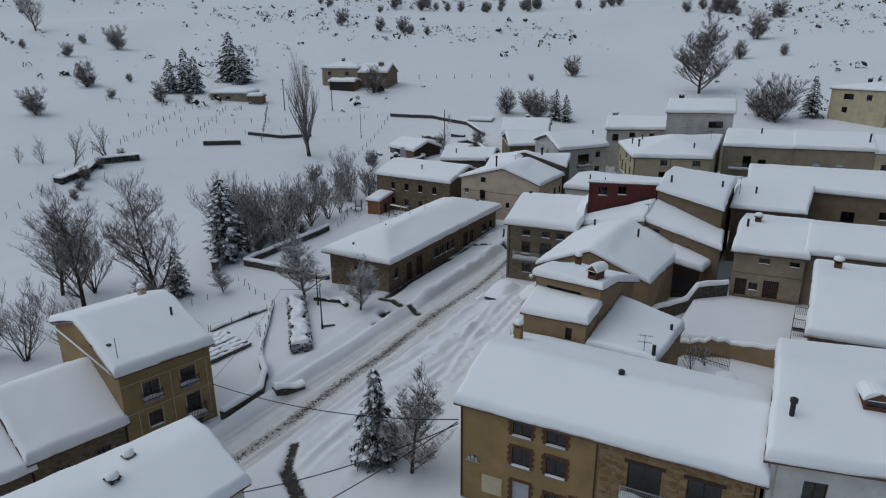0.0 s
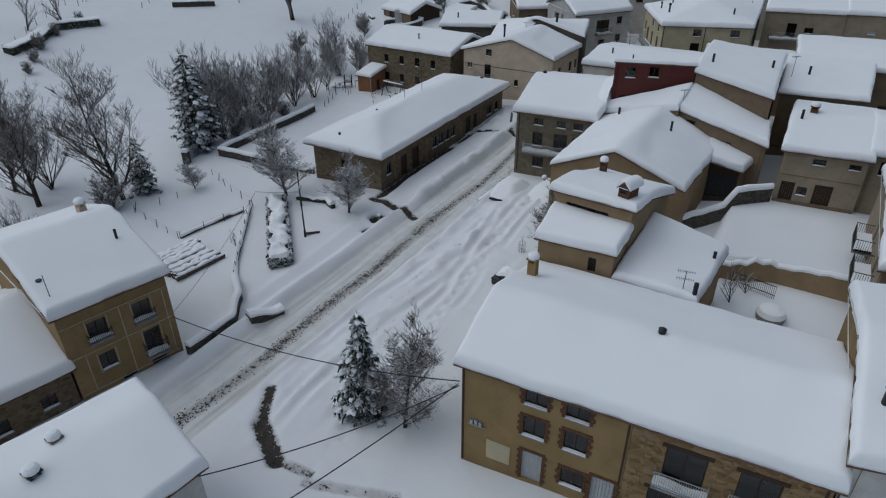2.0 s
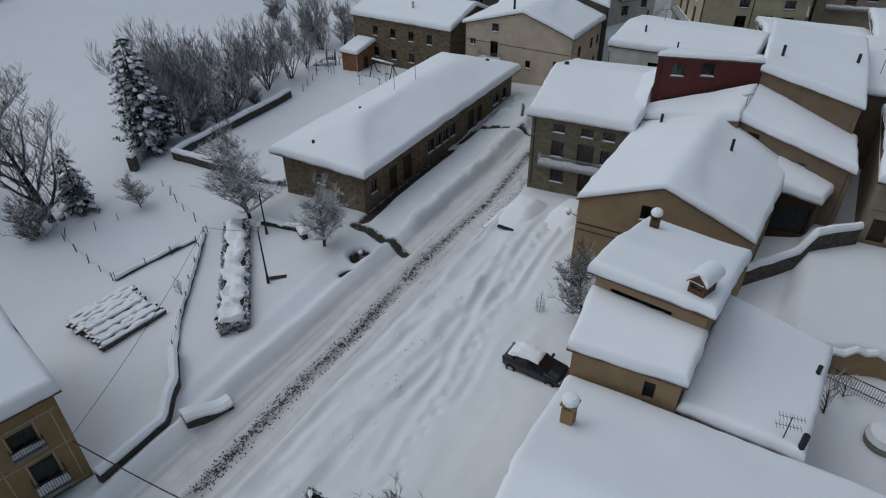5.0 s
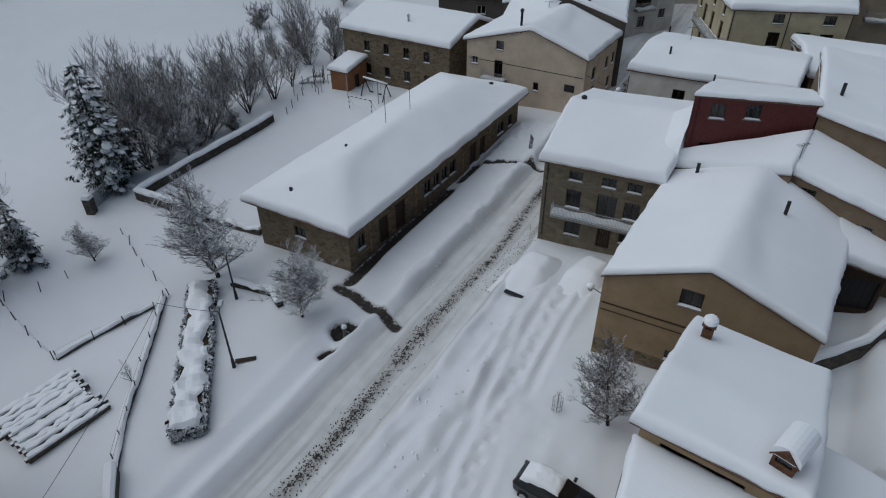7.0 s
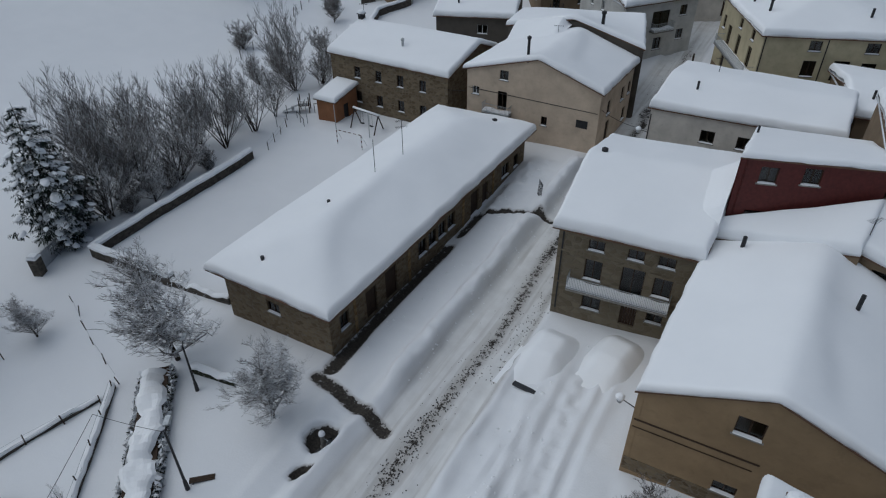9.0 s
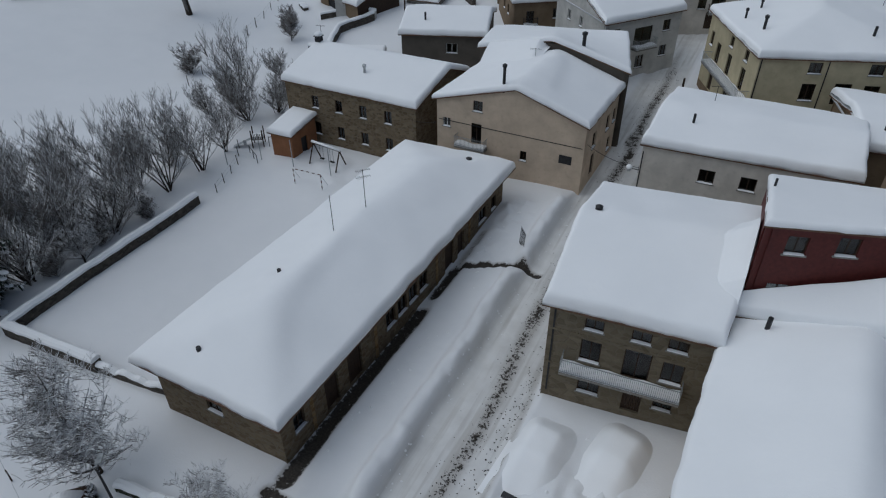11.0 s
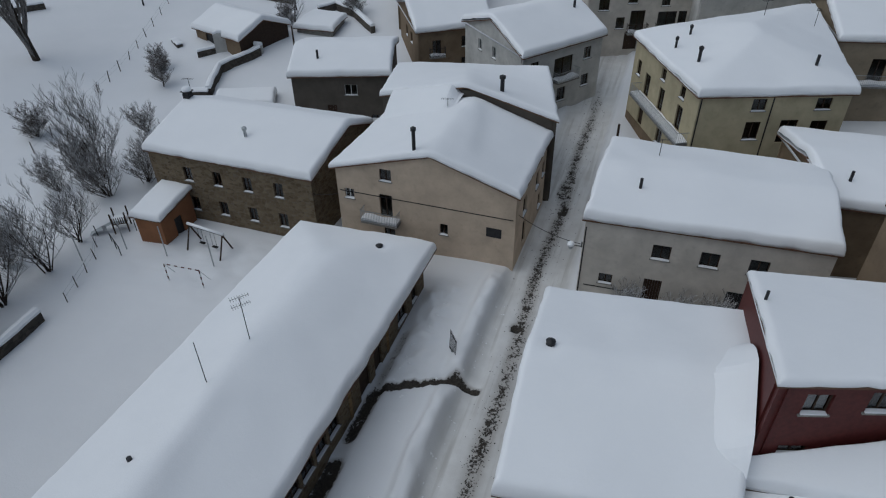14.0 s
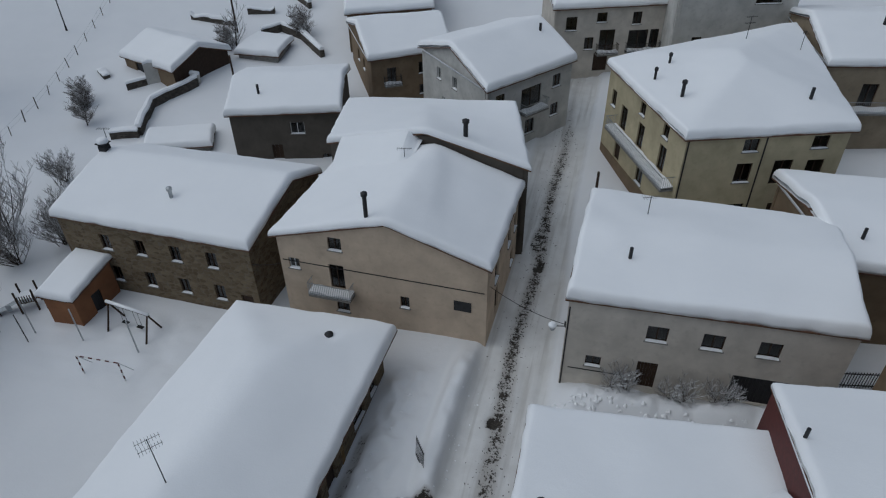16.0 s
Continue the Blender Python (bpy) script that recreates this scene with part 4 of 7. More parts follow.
WH = house("house", [(-40.6, 109.9), (-34.6, 119.0), (-42.5, 127.5), (-49.0, 118.5)], 3.6, [10.0, 10.0, 10.2, 10.2], 1.9, "u", WHITEWALL,
           [(0, 1.0, 8.0, 1.1, 1.2, "win"), (0, 4.2, 6.9, 2.6, 2.0, "balc"), (0, 8.3, 8.0, 1.1, 1.2, "win"), (0, 8.3, 5.2, 1.1, 1.2, "win"), (0, 4.9, 4.4, 1.2, 1.4, "win"), (0, 1.0, 4.2, 1.0, 2.0, "door"),
            (3, 3.0, 8.2, 0.8, 1.1, "white"), (3, 6.0, 8.2, 0.8, 1.1, "white"), (3, 4.0, 5.6, 0.8, 1.1, "white"), (3, 7.5, 5.6, 0.8, 1.1, "white")],
           "white rendered house with a recessed balcony on the street", seed=33)
BR = house("house", [(-54.3, 118.1), (-47.6, 123.0), (-52.4, 133.0), (-60.6, 128)], 4.0, [8.7, 8.7, 9, 9], 1.6, "u", [BROWN, BROWN, BROWN, BROWN],
           [(0, 1.6, 6.0, 1.0, 1.6, "balc"), (0, 5.0, 6.6, 1.0, 1.2, "win"), (0, 5.0, 4.4, 1.0, 1.0, "win"), (3, 4.0, 6.3, 1.0, 1.2, "win"), (3, 7.0, 6.3, 1.0, 1.2, "win")],
           "brown stone house with brown shutters and snowy roof", seed=34)
BR2 = house("house", [(-61.5, 129.5), (-52.8, 134.4), (-57, 147), (-66.5, 142)], 5.0, [9.6, 9.6, 9.8, 9.8], 2.0, "u", BROWN,
            [(0, 2.0, 6.6, 1.1, 1.5, "win"), (0, 6.0, 6.6, 1.1, 1.5, "win"), (3, 4.0, 6.6, 1.0, 1.2, "win")], "brown stone house on the edge of the village", seed=35)
Y = house("house", [(-25.2, 102.1), (-14.4, 106.2), (-15.6, 125.5), (-31.0, 114.6)], 3.0, [11.2, 11.2, 12.2, 11.4], 2.0, "hip", [YELLOW, YELLOW, YELLOW, YELLOW],
          [(0, 4.1, 9.9, 1.1, 0.95, "win"), (0, 9.0, 9.9, 1.2, 0.95, "win"), (0, 4.0, 7.5, 1.2, 1.5, "win"), (0, 6.7, 7.2, 1.4, 1.9, "balc"), (0, 9.1, 7.6, 1.3, 1.4, "win"), (0, 4.2, 4.6, 1.2, 1.1, "win"), (0, 7.2, 3.6, 1.2, 2.0, "door"),
           (3, 3.2, 7.2, 1.2, 2.0, "balc"), (3, 6.4, 9.8, 0.9, 1.0, "win"), (3, 6.6, 7.2, 1.1, 2.0, "balc"), (3, 10.4, 9.8, 0.9, 1.0, "win"), (3, 10.4, 7.2, 1.1, 2.0, "balc"), (3, 1.0, 8.3, 0.9, 1.4, "win"),
           (3, 3.0, 4.3, 1.1, 2.0, "door"), (3, 7.5, 4.5, 1.2, 1.4, "win")],
          "large pale-yellow house with a long corner balcony", seed=36, thick=0.6)
NH = house("house", [(-37.5, 128), (-25.5, 133.2), (-28.5, 144), (-40.5, 140)], 5.0, [12, 12, 12.3, 12.3], 1.5, "u", GREYWALL,
           [(0, 1.2, 9.7, 1.2, 1.4, "win"), (0, 4.5, 10.4, 1.1, 1.0, "win"), (0, 3.4, 7.6, 1.0, 1.3, "win"), (0, 5.0, 7.3, 1.7, 2.3, "balc"), (0, 4.6, 5.2, 1.6, 2.0, "door"), (0, 8.4, 10.0, 1.0, 1.3, "win"), (0, 8.2, 7.4, 2.2, 2.0, "balc"), (0, 10.6, 7.4, 1.0, 2.0, "balc")],
           "grey house with a wooden gallery at the street's end", seed=37)
NB = house("house", [(-25.8, 127), (-14.6, 131), (-16, 141.5), (-27.5, 139.5)], 5.0, [16, 16, 16.3, 16.3], 1.6, "u", [WHITEWALL] * 4,
           [(0, 7.6, 13.2, 2.6, 1.3, "win"), (0, 2.0, 9.0, 1.0, 1.2, "win")], "tall weathered white building above the snowy roofs", seed=38)
ROW = [house("house", [(x0, 117.3 + (x0 + 14) * 0.2), (x1 - 0.05, 117.3 + (x1 + 14) * 0.2), (x1 - 1.2, 133 + (x1 + 14) * 0.2), (x0 - 1.15, 133 + (x0 + 14) * 0.2)], 5.0,
             e, 1.6, "u", m, o, lab, seed=40 + i, over=0.2)
       for i, (x0, x1, e, m, o, lab) in enumerate([
           (-14.0, -3.5, 11.8, BEIGE, [(0, 3.2, 8.3, 1.3, 2.0, "balc"), (0, 5.6, 9.0, 1.2, 0.8, "win")], "beige house with a long first-floor balcony"),
           (-3.5, 8.0, 11.9, BEIGE, [(0, 3.0, 9.3, 1.1, 0.5, "shut"), (0, 6.4, 9.3, 1.1, 0.5, "shut")], "plain beige rendered house in a row"),
           (8.0, 15.5, 11.6, YELLOW, [(0, 1.0, 8.8, 1.0, 1.1, "win"), (0, 3.3, 8.2, 1.5, 2.1, "balc"), (0, 5.2, 8.8, 1.0, 1.1, "win")], "yellow house with a small porch roof"),
           (15.5, 24.0, 11.6, YELLOW, [(0, 1.0, 9.2, 0.9, 1.1, "win"), (0, 4.0, 8.2, 1.5, 2.0, "balc")], "yellow house with an upper balcony")])]
BARN = house("barn", [(-85.6, 119.8), (-77.0, 116.8), (-74.5, 123.8), (-83.2, 127)], 4.2, [6.0, 6.0, 6.2, 6.2], 1.6, "u", [BROWN, WOOD, BROWN, BROWN],
             [(0, 2.0, 4.4, 2.0, 1.4, "metal")], "small wooden barn with a steep snowy roof", seed=50, category="barn")
FARM = house("house", [(-140, 160), (-128, 163), (-131, 174), (-143, 171)], 15.5, 21.5, 1.8, "hip", BEIGE,
             [(0, 2, 19.2, 1.2, 1.3, "win"), (0, 8, 19.2, 1.2, 1.3, "win"), (0, 3, 16.6, 1.2, 1.3, "win"), (3, 3, 19.2, 1.2, 1.2, "win"), (3, 7, 19.2, 1.2, 1.2, "win"), (3, 3, 16.4, 1.2, 1.2, "win"), (3, 7, 16.4, 1.2, 1.2, "win")],
             "tan farmhouse alone on the snowy hillside", seed=51)
# open front: the wide black door panel stands in for the shade inside
FARM2 = house("shed", [(-133, 155), (-125, 157), (-126.4, 162), (-134, 160)], 15.2, 17.8, 0.6, "u", [WOOD, BROWN, BROWN, BROWN], [(0, 1, 15.4, 5.5, 2.0, "metal")], "open lean-to shed by a hillside farmhouse", seed=52, category="shed")
FARM3 = house("house", [(-127.5, 163), (-119, 166), (-122, 176), (-130.5, 173)], 15.5, 20.2, 2.4, "u", BROWN, [(0, 2, 17.2, 1.2, 1.3, "win")], "brown wing of the hillside farmhouse", seed=53)
SHED = house("shed", [(-151, 124.5), (-141.5, 129.5), (-145, 137), (-155, 132)], 12.8, 15.6, 1.0, "hip", BEIGE, [(0, 4.5, 14.0, 1.2, 0.8, "win")], "low tan hillside shed with snowy roof", seed=54, category="shed")
SHED2 = house("shed", [(-139.5, 128), (-136.2, 129.8), (-137.6, 132.6), (-141, 131)], 12.8, 15.0, 0.3, "u", BROWN, [], "small brown shed beside a hillside barn", seed=55, category="shed")
RUIN = house("barn", [(-107, 164), (-95, 167), (-96, 173), (-108, 170)], 9.5, 12.2, 1.6, "v", BROWN, [(0, 3, 9.9, 2, 2, "metal")], "ruined brown stone barn in the snow", seed=56, category="barn", at=0.45, thick=0.25)
HUT = house("shed", [(-80, 148), (-74.5, 149.5), (-75.3, 153), (-80.8, 151.5)], 7.4, 9.6, 0.2, "u", GREYWALL, [(0, 1.0, 8.1, 1.0, 1.0, "win"), (0, 3.4, 8.1, 1.0, 1.0, "white")], "small grey hut with two windows", seed=57, category="shed")
FARWHITE = house("house", [(0.5, 178), (11.5, 172), (22, 186), (9, 193)], 10.5, 18.3, 1.5, "hip", YELLOW,
                 [(3, 3, 16, 1.1, 1.3, "win"), (3, 7, 16, 1.1, 1.3, "win"), (3, 3, 13, 1.1, 1.3, "win"), (3, 7, 13, 1.1, 1.3, "win"), (0, 3, 16, 2.2, 1.3, "win"), (0, 8, 16, 1.2, 1.3, "win"), (0, 3, 13, 1.2, 1.3, "win")],
                 "pale three-storey house on the slope above the village", seed=58)


def roof_drift():
    """Snow blown against the step between two joined roofs, filling its western half."""
    n, m = 26, 10
    g = Geo()
    rows = []
    for i in range(n + 1):
        x = -48.9 + 6.1 * i / n
        low = float(CR[1].z(*unmap(CR[1].plan, Vector((x, 95.4))))) + 0.36
        high = float(CR2[1].z(*unmap(CR2[1].plan, Vector((x, 98.75))))) + 0.4
        fade = float(step(-42.8, -43.9, x))
        row = []
        for j in range(m + 1):
            t = j / m
            y = 95.4 + 3.5 * t
            z = low + (high - low) * float(step(0, 1.05, t)) * (0.25 + 0.75 * fade) + 0.07 * float(value_noise(np.array([x]), np.array([y]), 1.6, 17, 2)[0])
            row.append((x, y, z))
        rows.append(row)
    for a, b in zip(rows, rows[1:]):
        for j in range(m):
            g.quad(a[j], b[j], b[j + 1], a[j + 1])
    tagged(new("snow_drift", g.mesh("snow_drift", SNOW, True)), "drift of snow blown against a step between two roofs", "snow", kind="stuff")


roof_drift()


def wall_drift(info, p0, p1, out, wide, high, lift, seed, label):
    """Snow swept up against a wall that rises out of a roof: a hollow slope, steepest at the wall."""
    p0, p1, out = Vector(p0), Vector(p1), Vector(out).normalized()
    n, m = 30, 9
    g = Geo()
    rows = []
    for i in range(n + 1):
        s = i / n
        row = []
        fade = float(step(0, 0.2, s)) * float(1 - step(0.6, 1.0, s))
        for j in range(m + 1):
            t = j / m
            wv = wide * (1 + 0.25 * float(value_noise(np.array([s * 9.0]), np.array([2.0]), 2.0, seed, 2)[0]))
            p = p0 + (p1 - p0) * s + out * (wv * t)
            u, v = unmap(info[1].plan, p)
            base = float(info[1].z(min(1, max(0, u)), min(1, max(0, v))))
            row.append((p.x, p.y, base + lift - 0.3 * t ** 3 - 0.35 * (1 - fade) + high * fade * (1 - t) ** 2.2))
        rows.append(row)
    for a, b in zip(rows, rows[1:]):
        for j in range(m):
            g.quad(a[j], b[j], b[j + 1], a[j + 1])
    tagged(new("snow_drift", g.mesh("snow_drift", SNOW, True)), label, "snow", kind="stuff")


wall_drift(C, (-22.52, 69.2), (-22.6, 77.8), (-1, 0), 2.8, 1.15, 0.42, 5, "drift of snow swept up against a red-clad wall")


# ---- trees and shrubs ----
def bough(g, rng, p, d, length, r, level, spread_, up, twigs):
    """One limb and, from its outer part, the smaller ones that leave it."""
    n = 4 if level > 1 else 3
    q = Vector(p)
    d = Vector(d).normalized()
    for k in range(n):
        nr = r * (1 - 0.62 * (k + 1) / n)
        d = (d + Vector((rng.uniform(-1, 1), rng.uniform(-1, 1), rng.uniform(-0.6, 1) + up)) * 0.13).normalized()
        q2 = q + d * (length / n)
        g.tube(q, q2, max(0.0085, r * (1 - 0.62 * k / n)), max(0.007, nr), 5 if level > 2 else 3)
        if level > 0 and k >= (1 if level < 3 else 0):
            for _ in range(twigs if level > 1 else twigs + 1):
                w = rng.uniform(0, 2 * math.pi)
                side = Vector((math.cos(w), math.sin(w), rng.uniform(-0.2, 0.5)))
                nd = (d * (1.0 - spread_) + side * spread_ + Vector((0, 0, up * 0.5))).normalized()
                bough(g, rng, q + (q2 - q) * rng.random(), nd, length * rng.uniform(0.42, 0.62), max(0.008, nr * 0.55), level - 1, spread_, up, twigs)
        q = q2


def bare_tree(seed, height, trunk, spread_=0.55, up=0.35, limbs=7, level=2, twigs=2, stems=1, name="tree", label="", category="tree", twig=None):
    """A leafless tree or shrub, its trunk and its frosted limbs."""
    rng = random.Random(seed)
    base, crown = Geo(), Geo()
    for s in range(stems):
        lean = Vector((rng.uniform(-1, 1), rng.uniform(-1, 1), 0)) * (0.12 if stems == 1 else 0.5)
        p = Vector((rng.uniform(-1, 1), rng.uniform(-1, 1), 0)) * (0.0 if stems == 1 else 0.035 * height)
        d = (Vector((0, 0, 1)) + lean).normalized()
        hh = height * rng.uniform(0.85, 1.0)
        r0 = hh * (0.022 if stems == 1 else 0.011)
        segs = 7
        q = p - d * 0.4
        for k in range(segs):
            q2 = q + d * (hh * 0.72 / segs)
            ra, rb = r0 * (1 - 0.85 * k / segs), r0 * (1 - 0.85 * (k + 1) / segs)
            base.tube(q, q2, ra, rb, 7 if stems == 1 else 4)
            if (k + 1) / segs > trunk:
                for _ in range(max(1, round(limbs / (segs * (1 - trunk))))):
                    w = rng.uniform(0, 2 * math.pi)
                    f = 1 - 0.45 * k / segs
                    nd = (d * (1 - spread_) + Vector((math.cos(w), math.sin(w), 0.15)) * spread_).normalized()
                    bough(crown, rng, q + (q2 - q) * rng.random(), nd, hh * 0.42 * f, rb * 0.62 + 0.012, level, spread_, up, twigs)
            d = (d + Vector((rng.uniform(-1, 1), rng.uniform(-1, 1), 0)) * 0.07).normalized()
            q = q2
        bough(crown, rng, q, d, hh * 0.3, r0 * 0.25, level, spread_ * 0.8, up, twigs)
    ob = thing(name, (0, 0, -200), label, category)
    attach("trunk", base.mesh("trunk", BARK), ob)
    attach("crown", crown.mesh("crown", twig or TWIG), ob)
    return ob


def conifer(seed, height, radius, label, tiers=26, name="conifer", full=0.62, laden=0.4, bulge=False):
    """A snow-laden conifer: trunk, drooping sprays of needles and the pads of snow that weigh them down."""
    rng = random.Random(seed)
    trunk, crown, load = Geo(), Geo(), Geo()
    trunk.tube((0, 0, -0.4), (0, 0, height * 0.5), height * 0.02, height * 0.012, 7)
    trunk.tube((0, 0, height * 0.5), (0, 0, height), height * 0.012, 0.01, 5)
    ragged = [rng.uniform(0.62, 1.25) for _ in range(9)]

    def pad(c, out, side, r):
        """One clump: a lumpy dome of snow over a fringe of needles."""
        n, rows = 7, []
        white = rng.random() < laden
        for lift, k in ((-0.10, 1.0), (0.16, 0.86), (0.34, 0.45)):
            rows.append([c + (out * math.cos(6.283 * i / n) * 1.15 + side * math.sin(6.283 * i / n) * 0.85) * r * k * rng.uniform(0.72, 1.22)
                         + Vector((0, 0, r * lift - 0.35 * r * k * math.cos(6.283 * i / n))) for i in range(n)])
        for a, b in zip(rows, rows[1:]) if white else ():
            for i in range(n):
                load.quad(a[i], a[(i + 1) % n], b[(i + 1) % n], b[i])
        if white:
            load.quad(*rows[-1])
        for _ in range(20):
            w = rng.uniform(0, 6.283)
            d = out * math.cos(w) + side * math.sin(w)
            p = c + d * r * rng.uniform(0.25, 1.0) + Vector((0, 0, -r * rng.uniform(0.05, 0.4)))
            tip = p + d * r * rng.uniform(0.35, 0.75) + Vector((0, 0, -r * rng.uniform(0.2, 0.75)))
            s_ = d.cross(Vector((0, 0, 1))) * r * rng.uniform(0.1, 0.2)
            crown.quad(p - s_, p + s_, tip + s_ * 0.4, tip - s_ * 0.4)
    for t in range(tiers):
        f = t / (tiers - 1)
        z = height * (0.09 + 0.87 * f)
        reach = radius * (1 - f) ** full * (0.6 + 0.4 * min(1, f * 4 + 0.3)) + 0.1
        if bulge:
            reach = radius * math.sin(math.pi * (0.2 + 0.76 * f)) ** 0.85 * 0.92 + 0.1
        n = max(3, int(8 * (1 - f) + 2))
        turn = rng.uniform(0, 6.28)
        for k in range(n):
            w = turn + 6.283 * k / n + rng.uniform(-0.4, 0.4)
            L = reach * rng.uniform(0.55, 1.1) * ragged[int((w % 6.283) / 6.284 * 9)]
            out, side = Vector((math.cos(w), math.sin(w), 0)), Vector((-math.sin(w), math.cos(w), 0))
            droop = rng.uniform(0.25, 0.65)
            for q in ((0.35, 0.68, 1.0) if L > 1.2 else (0.55, 1.0) if L > 0.5 else (0.8,)):
                c = Vector((0, 0, z)) + out * (L * q) + side * rng.uniform(-0.15, 0.15) * L + Vector((0, 0, 0.1 * L * q - droop * L * q * q))
                pad(c, out, side, (0.13 + 0.035 * height) * rng.uniform(0.6, 1.15) * (0.75 if q > 0.9 else 1.0) * (1 - 0.45 * f))
            for i in range(1, 9):
                q = rng.uniform(0.2, 1.08)
                c = Vector((0, 0, z - 0.1)) + out * (L * q) + Vector((0, 0, 0.1 * L * q - droop * L * q * q))
                tip = c + side * rng.choice((-1, 1)) * rng.uniform(0.15, 0.45) + out * 0.2 + Vector((0, 0, -rng.uniform(0.05, 0.4)))
                wd = out * 0.08
                crown.quad(c - wd, c + wd, tip + wd * 0.5, tip - wd * 0.5)
    ob = thing(name, (0, 0, -200), label, "tree")
    attach("trunk", trunk.mesh("trunk", BARK), ob)
    attach("crown", crown.mesh("crown", NEEDLE), ob)
    attach("snow_load", load.mesh("snow_load", SNOW, True), ob, None, "pads of snow on the boughs")
    return ob


def plant(kind, x, y, scale, turn=0.0, z=None, label=""):
    """Set a copy of a tree in the ground."""
    z = gz(x, y) if z is None else z
    ob = copy_thing(kind, Matrix.Translation((x, y, z)) @ Matrix.Rotation(turn, 4, "Z") @ Matrix.Scale(scale, 4))
    ob.scale = (scale, scale, scale)
    if label:
        ob["label"] = label
    return ob


KINDS = {
    "open": bare_tree(1, 10, 0.2, 0.56, 0.32, 13, 3, 2, label="tall bare tree with frosted branches in deep snow", twig=TWIG_BROWN),
    "round": bare_tree(2, 5, 0.28, 0.66, 0.36, 14, 3, 2, label="small round bare tree with frosted twigs", twig=TWIG_BROWN),
    "ash": bare_tree(3, 6, 0.24, 0.66, 0.22, 17, 3, 2, label="spreading bare tree bent under frost"),
    "shrub": bare_tree(4, 5, 0.12, 0.54, 0.45, 6, 2, 2, 8, "shrub", "tall many-stemmed bare shrub by a playground", "shrub"),
    "shrub2": bare_tree(5, 6, 0.18, 0.52, 0.45, 8, 2, 2, 6, "shrub", "slender many-stemmed bare shrub in snow", "shrub"),
    "bush": bare_tree(6, 3, 0.05, 0.62, 0.25, 7, 2, 2, 8, "bush", "dense rounded leafless bush on the snow", "bush", TWIG_BROWN),
    "poplar": bare_tree(7, 20, 0.05, 0.32, 0.8, 26, 2, 2, label="tall slim bare poplar on a snowy field"),
    "sapling": bare_tree(8, 3, 0.2, 0.5, 0.4, 9, 1, 2, label="thin bare sapling in the snow"),
    "spruce": conifer(11, 8.6, 2.1, "snow-laden conifer on the village square", 24, full=0.75, laden=0.42),
    "fir": conifer(12, 12.0, 3.4, "tall conifer bowed under heavy snow", 30, full=0.34, laden=0.46, bulge=True),
    "fir2": conifer(13, 8, 2.6, "dark hillside conifer dusted with snow", 18),
}
plant(KINDS["spruce"], -23.6, 30.3, 0.9, 0.4)
plant(KINDS["round"], -20.7, 30.4, 1.4, 1.0, label="bare round tree beside a conifer on the square")
plant(KINDS["ash"], -50.6, 52.2, 1.5, 0.2, label="frosted bare tree behind a lamp and hedge")
plant(KINDS["ash"], -41.5, 51.5, 1.08, 2.4, label="small frosted tree near the school corner")
plant(KINDS["round"], -20.3, 52.6, 1.1, 2.0, label="small bare tree beside a tan house")
plant(KINDS["open"], -72.9, 38.1, 1.45, 0.3)
plant(KINDS["open"], -66.4, 43.6, 1.6, 2.2)
plant(KINDS["bush"], -65.4, 41.6, 1.6, 1.2, label="snowy brush at the foot of bare trees")
plant(KINDS["open"], -79.0, 39.0, 1.25, 4.0)
plant(KINDS["shrub2"], -76.0, 41.5, 1.6, 2.0)
plant(KINDS["fir2"], -66.0, 46.2, 0.8, 4.0, label="low snowy conifer among bare trees")
plant(KINDS["shrub2"], -65.0, 27.5, 1.35, 1.0, label="leafless shrub behind an ochre house")
plant(KINDS["shrub2"], -61.0, 30.5, 1.15, 3.0, label="leafless shrub behind an ochre house")
plant(KINDS["shrub"], -68.5, 25.0, 1.2, 5.0, label="leafless shrub behind an ochre house")
plant(KINDS["fir"], -69.6, 57.0, 1.0, 0.0, label="tall conifer bowed under heavy snow by a gate")
for kind, x, y, s, w in (("shrub", -69.5, 61.0, 1.9, 0), ("shrub2", -74.5, 62.0, 1.75, 1), ("shrub", -71.2, 65.6, 1.95, 2), ("shrub2", -78, 66, 1.6, 3), ("shrub", -75.0, 67.5, 1.7, 4),
                         ("shrub", -69.4, 68.5, 1.5, 5), ("shrub2", -71.5, 72.0, 1.5, 0.5), ("shrub2", -70.2, 75.4, 1.45, 1.5), ("shrub2", -73.0, 74.6, 1.3, 2.5), ("ash", -67.8, 64.5, 0.75, 2.0),
                         ("shrub2", -70.0, 79.2, 1.3, 3.5), ("shrub", -73.5, 78.5, 0.9, 4.5), ("shrub2", -70.4, 82.8, 0.95, 5.5), ("shrub", -72.8, 88.9, 1.35, 1.2),
                         ("shrub2", -75.2, 91.2, 1.5, 2.2), ("shrub", -71.0, 92.0, 1.15, 3.2), ("bush", -86.6, 94.6, 1.35, 0.3), ("round", -77.6, 91.6, 0.7, 1.3), ("shrub", -77.6, 88.0, 0.8, 0.3),
                         ("sapling", -88.2, 99.0, 1.3, 2.0), ("round", -82.2, 108.4, 0.8, 1.0), ("shrub", -77.2, 99.4, 0.75, 2.0), ("sapling", -47.4, 42.0, 0.7, 1.0), ("shrub2", -79.5, 70.5, 1.2, 1.1), ("bush", -68.6, 62.5, 1.0, 0.4), ("bush", -69.0, 67.0, 1.05, 1.4), ("bush", -68.8, 71.4, 0.9, 2.4), ("bush", -70.2, 59.0, 1.0, 3.4), ("bush", -85.4, 111.8, 1.15, 1.0), ("bush", -76.6, 127.1, 1.2, 2.0)):
    plant(KINDS[kind], x, y, s, w)
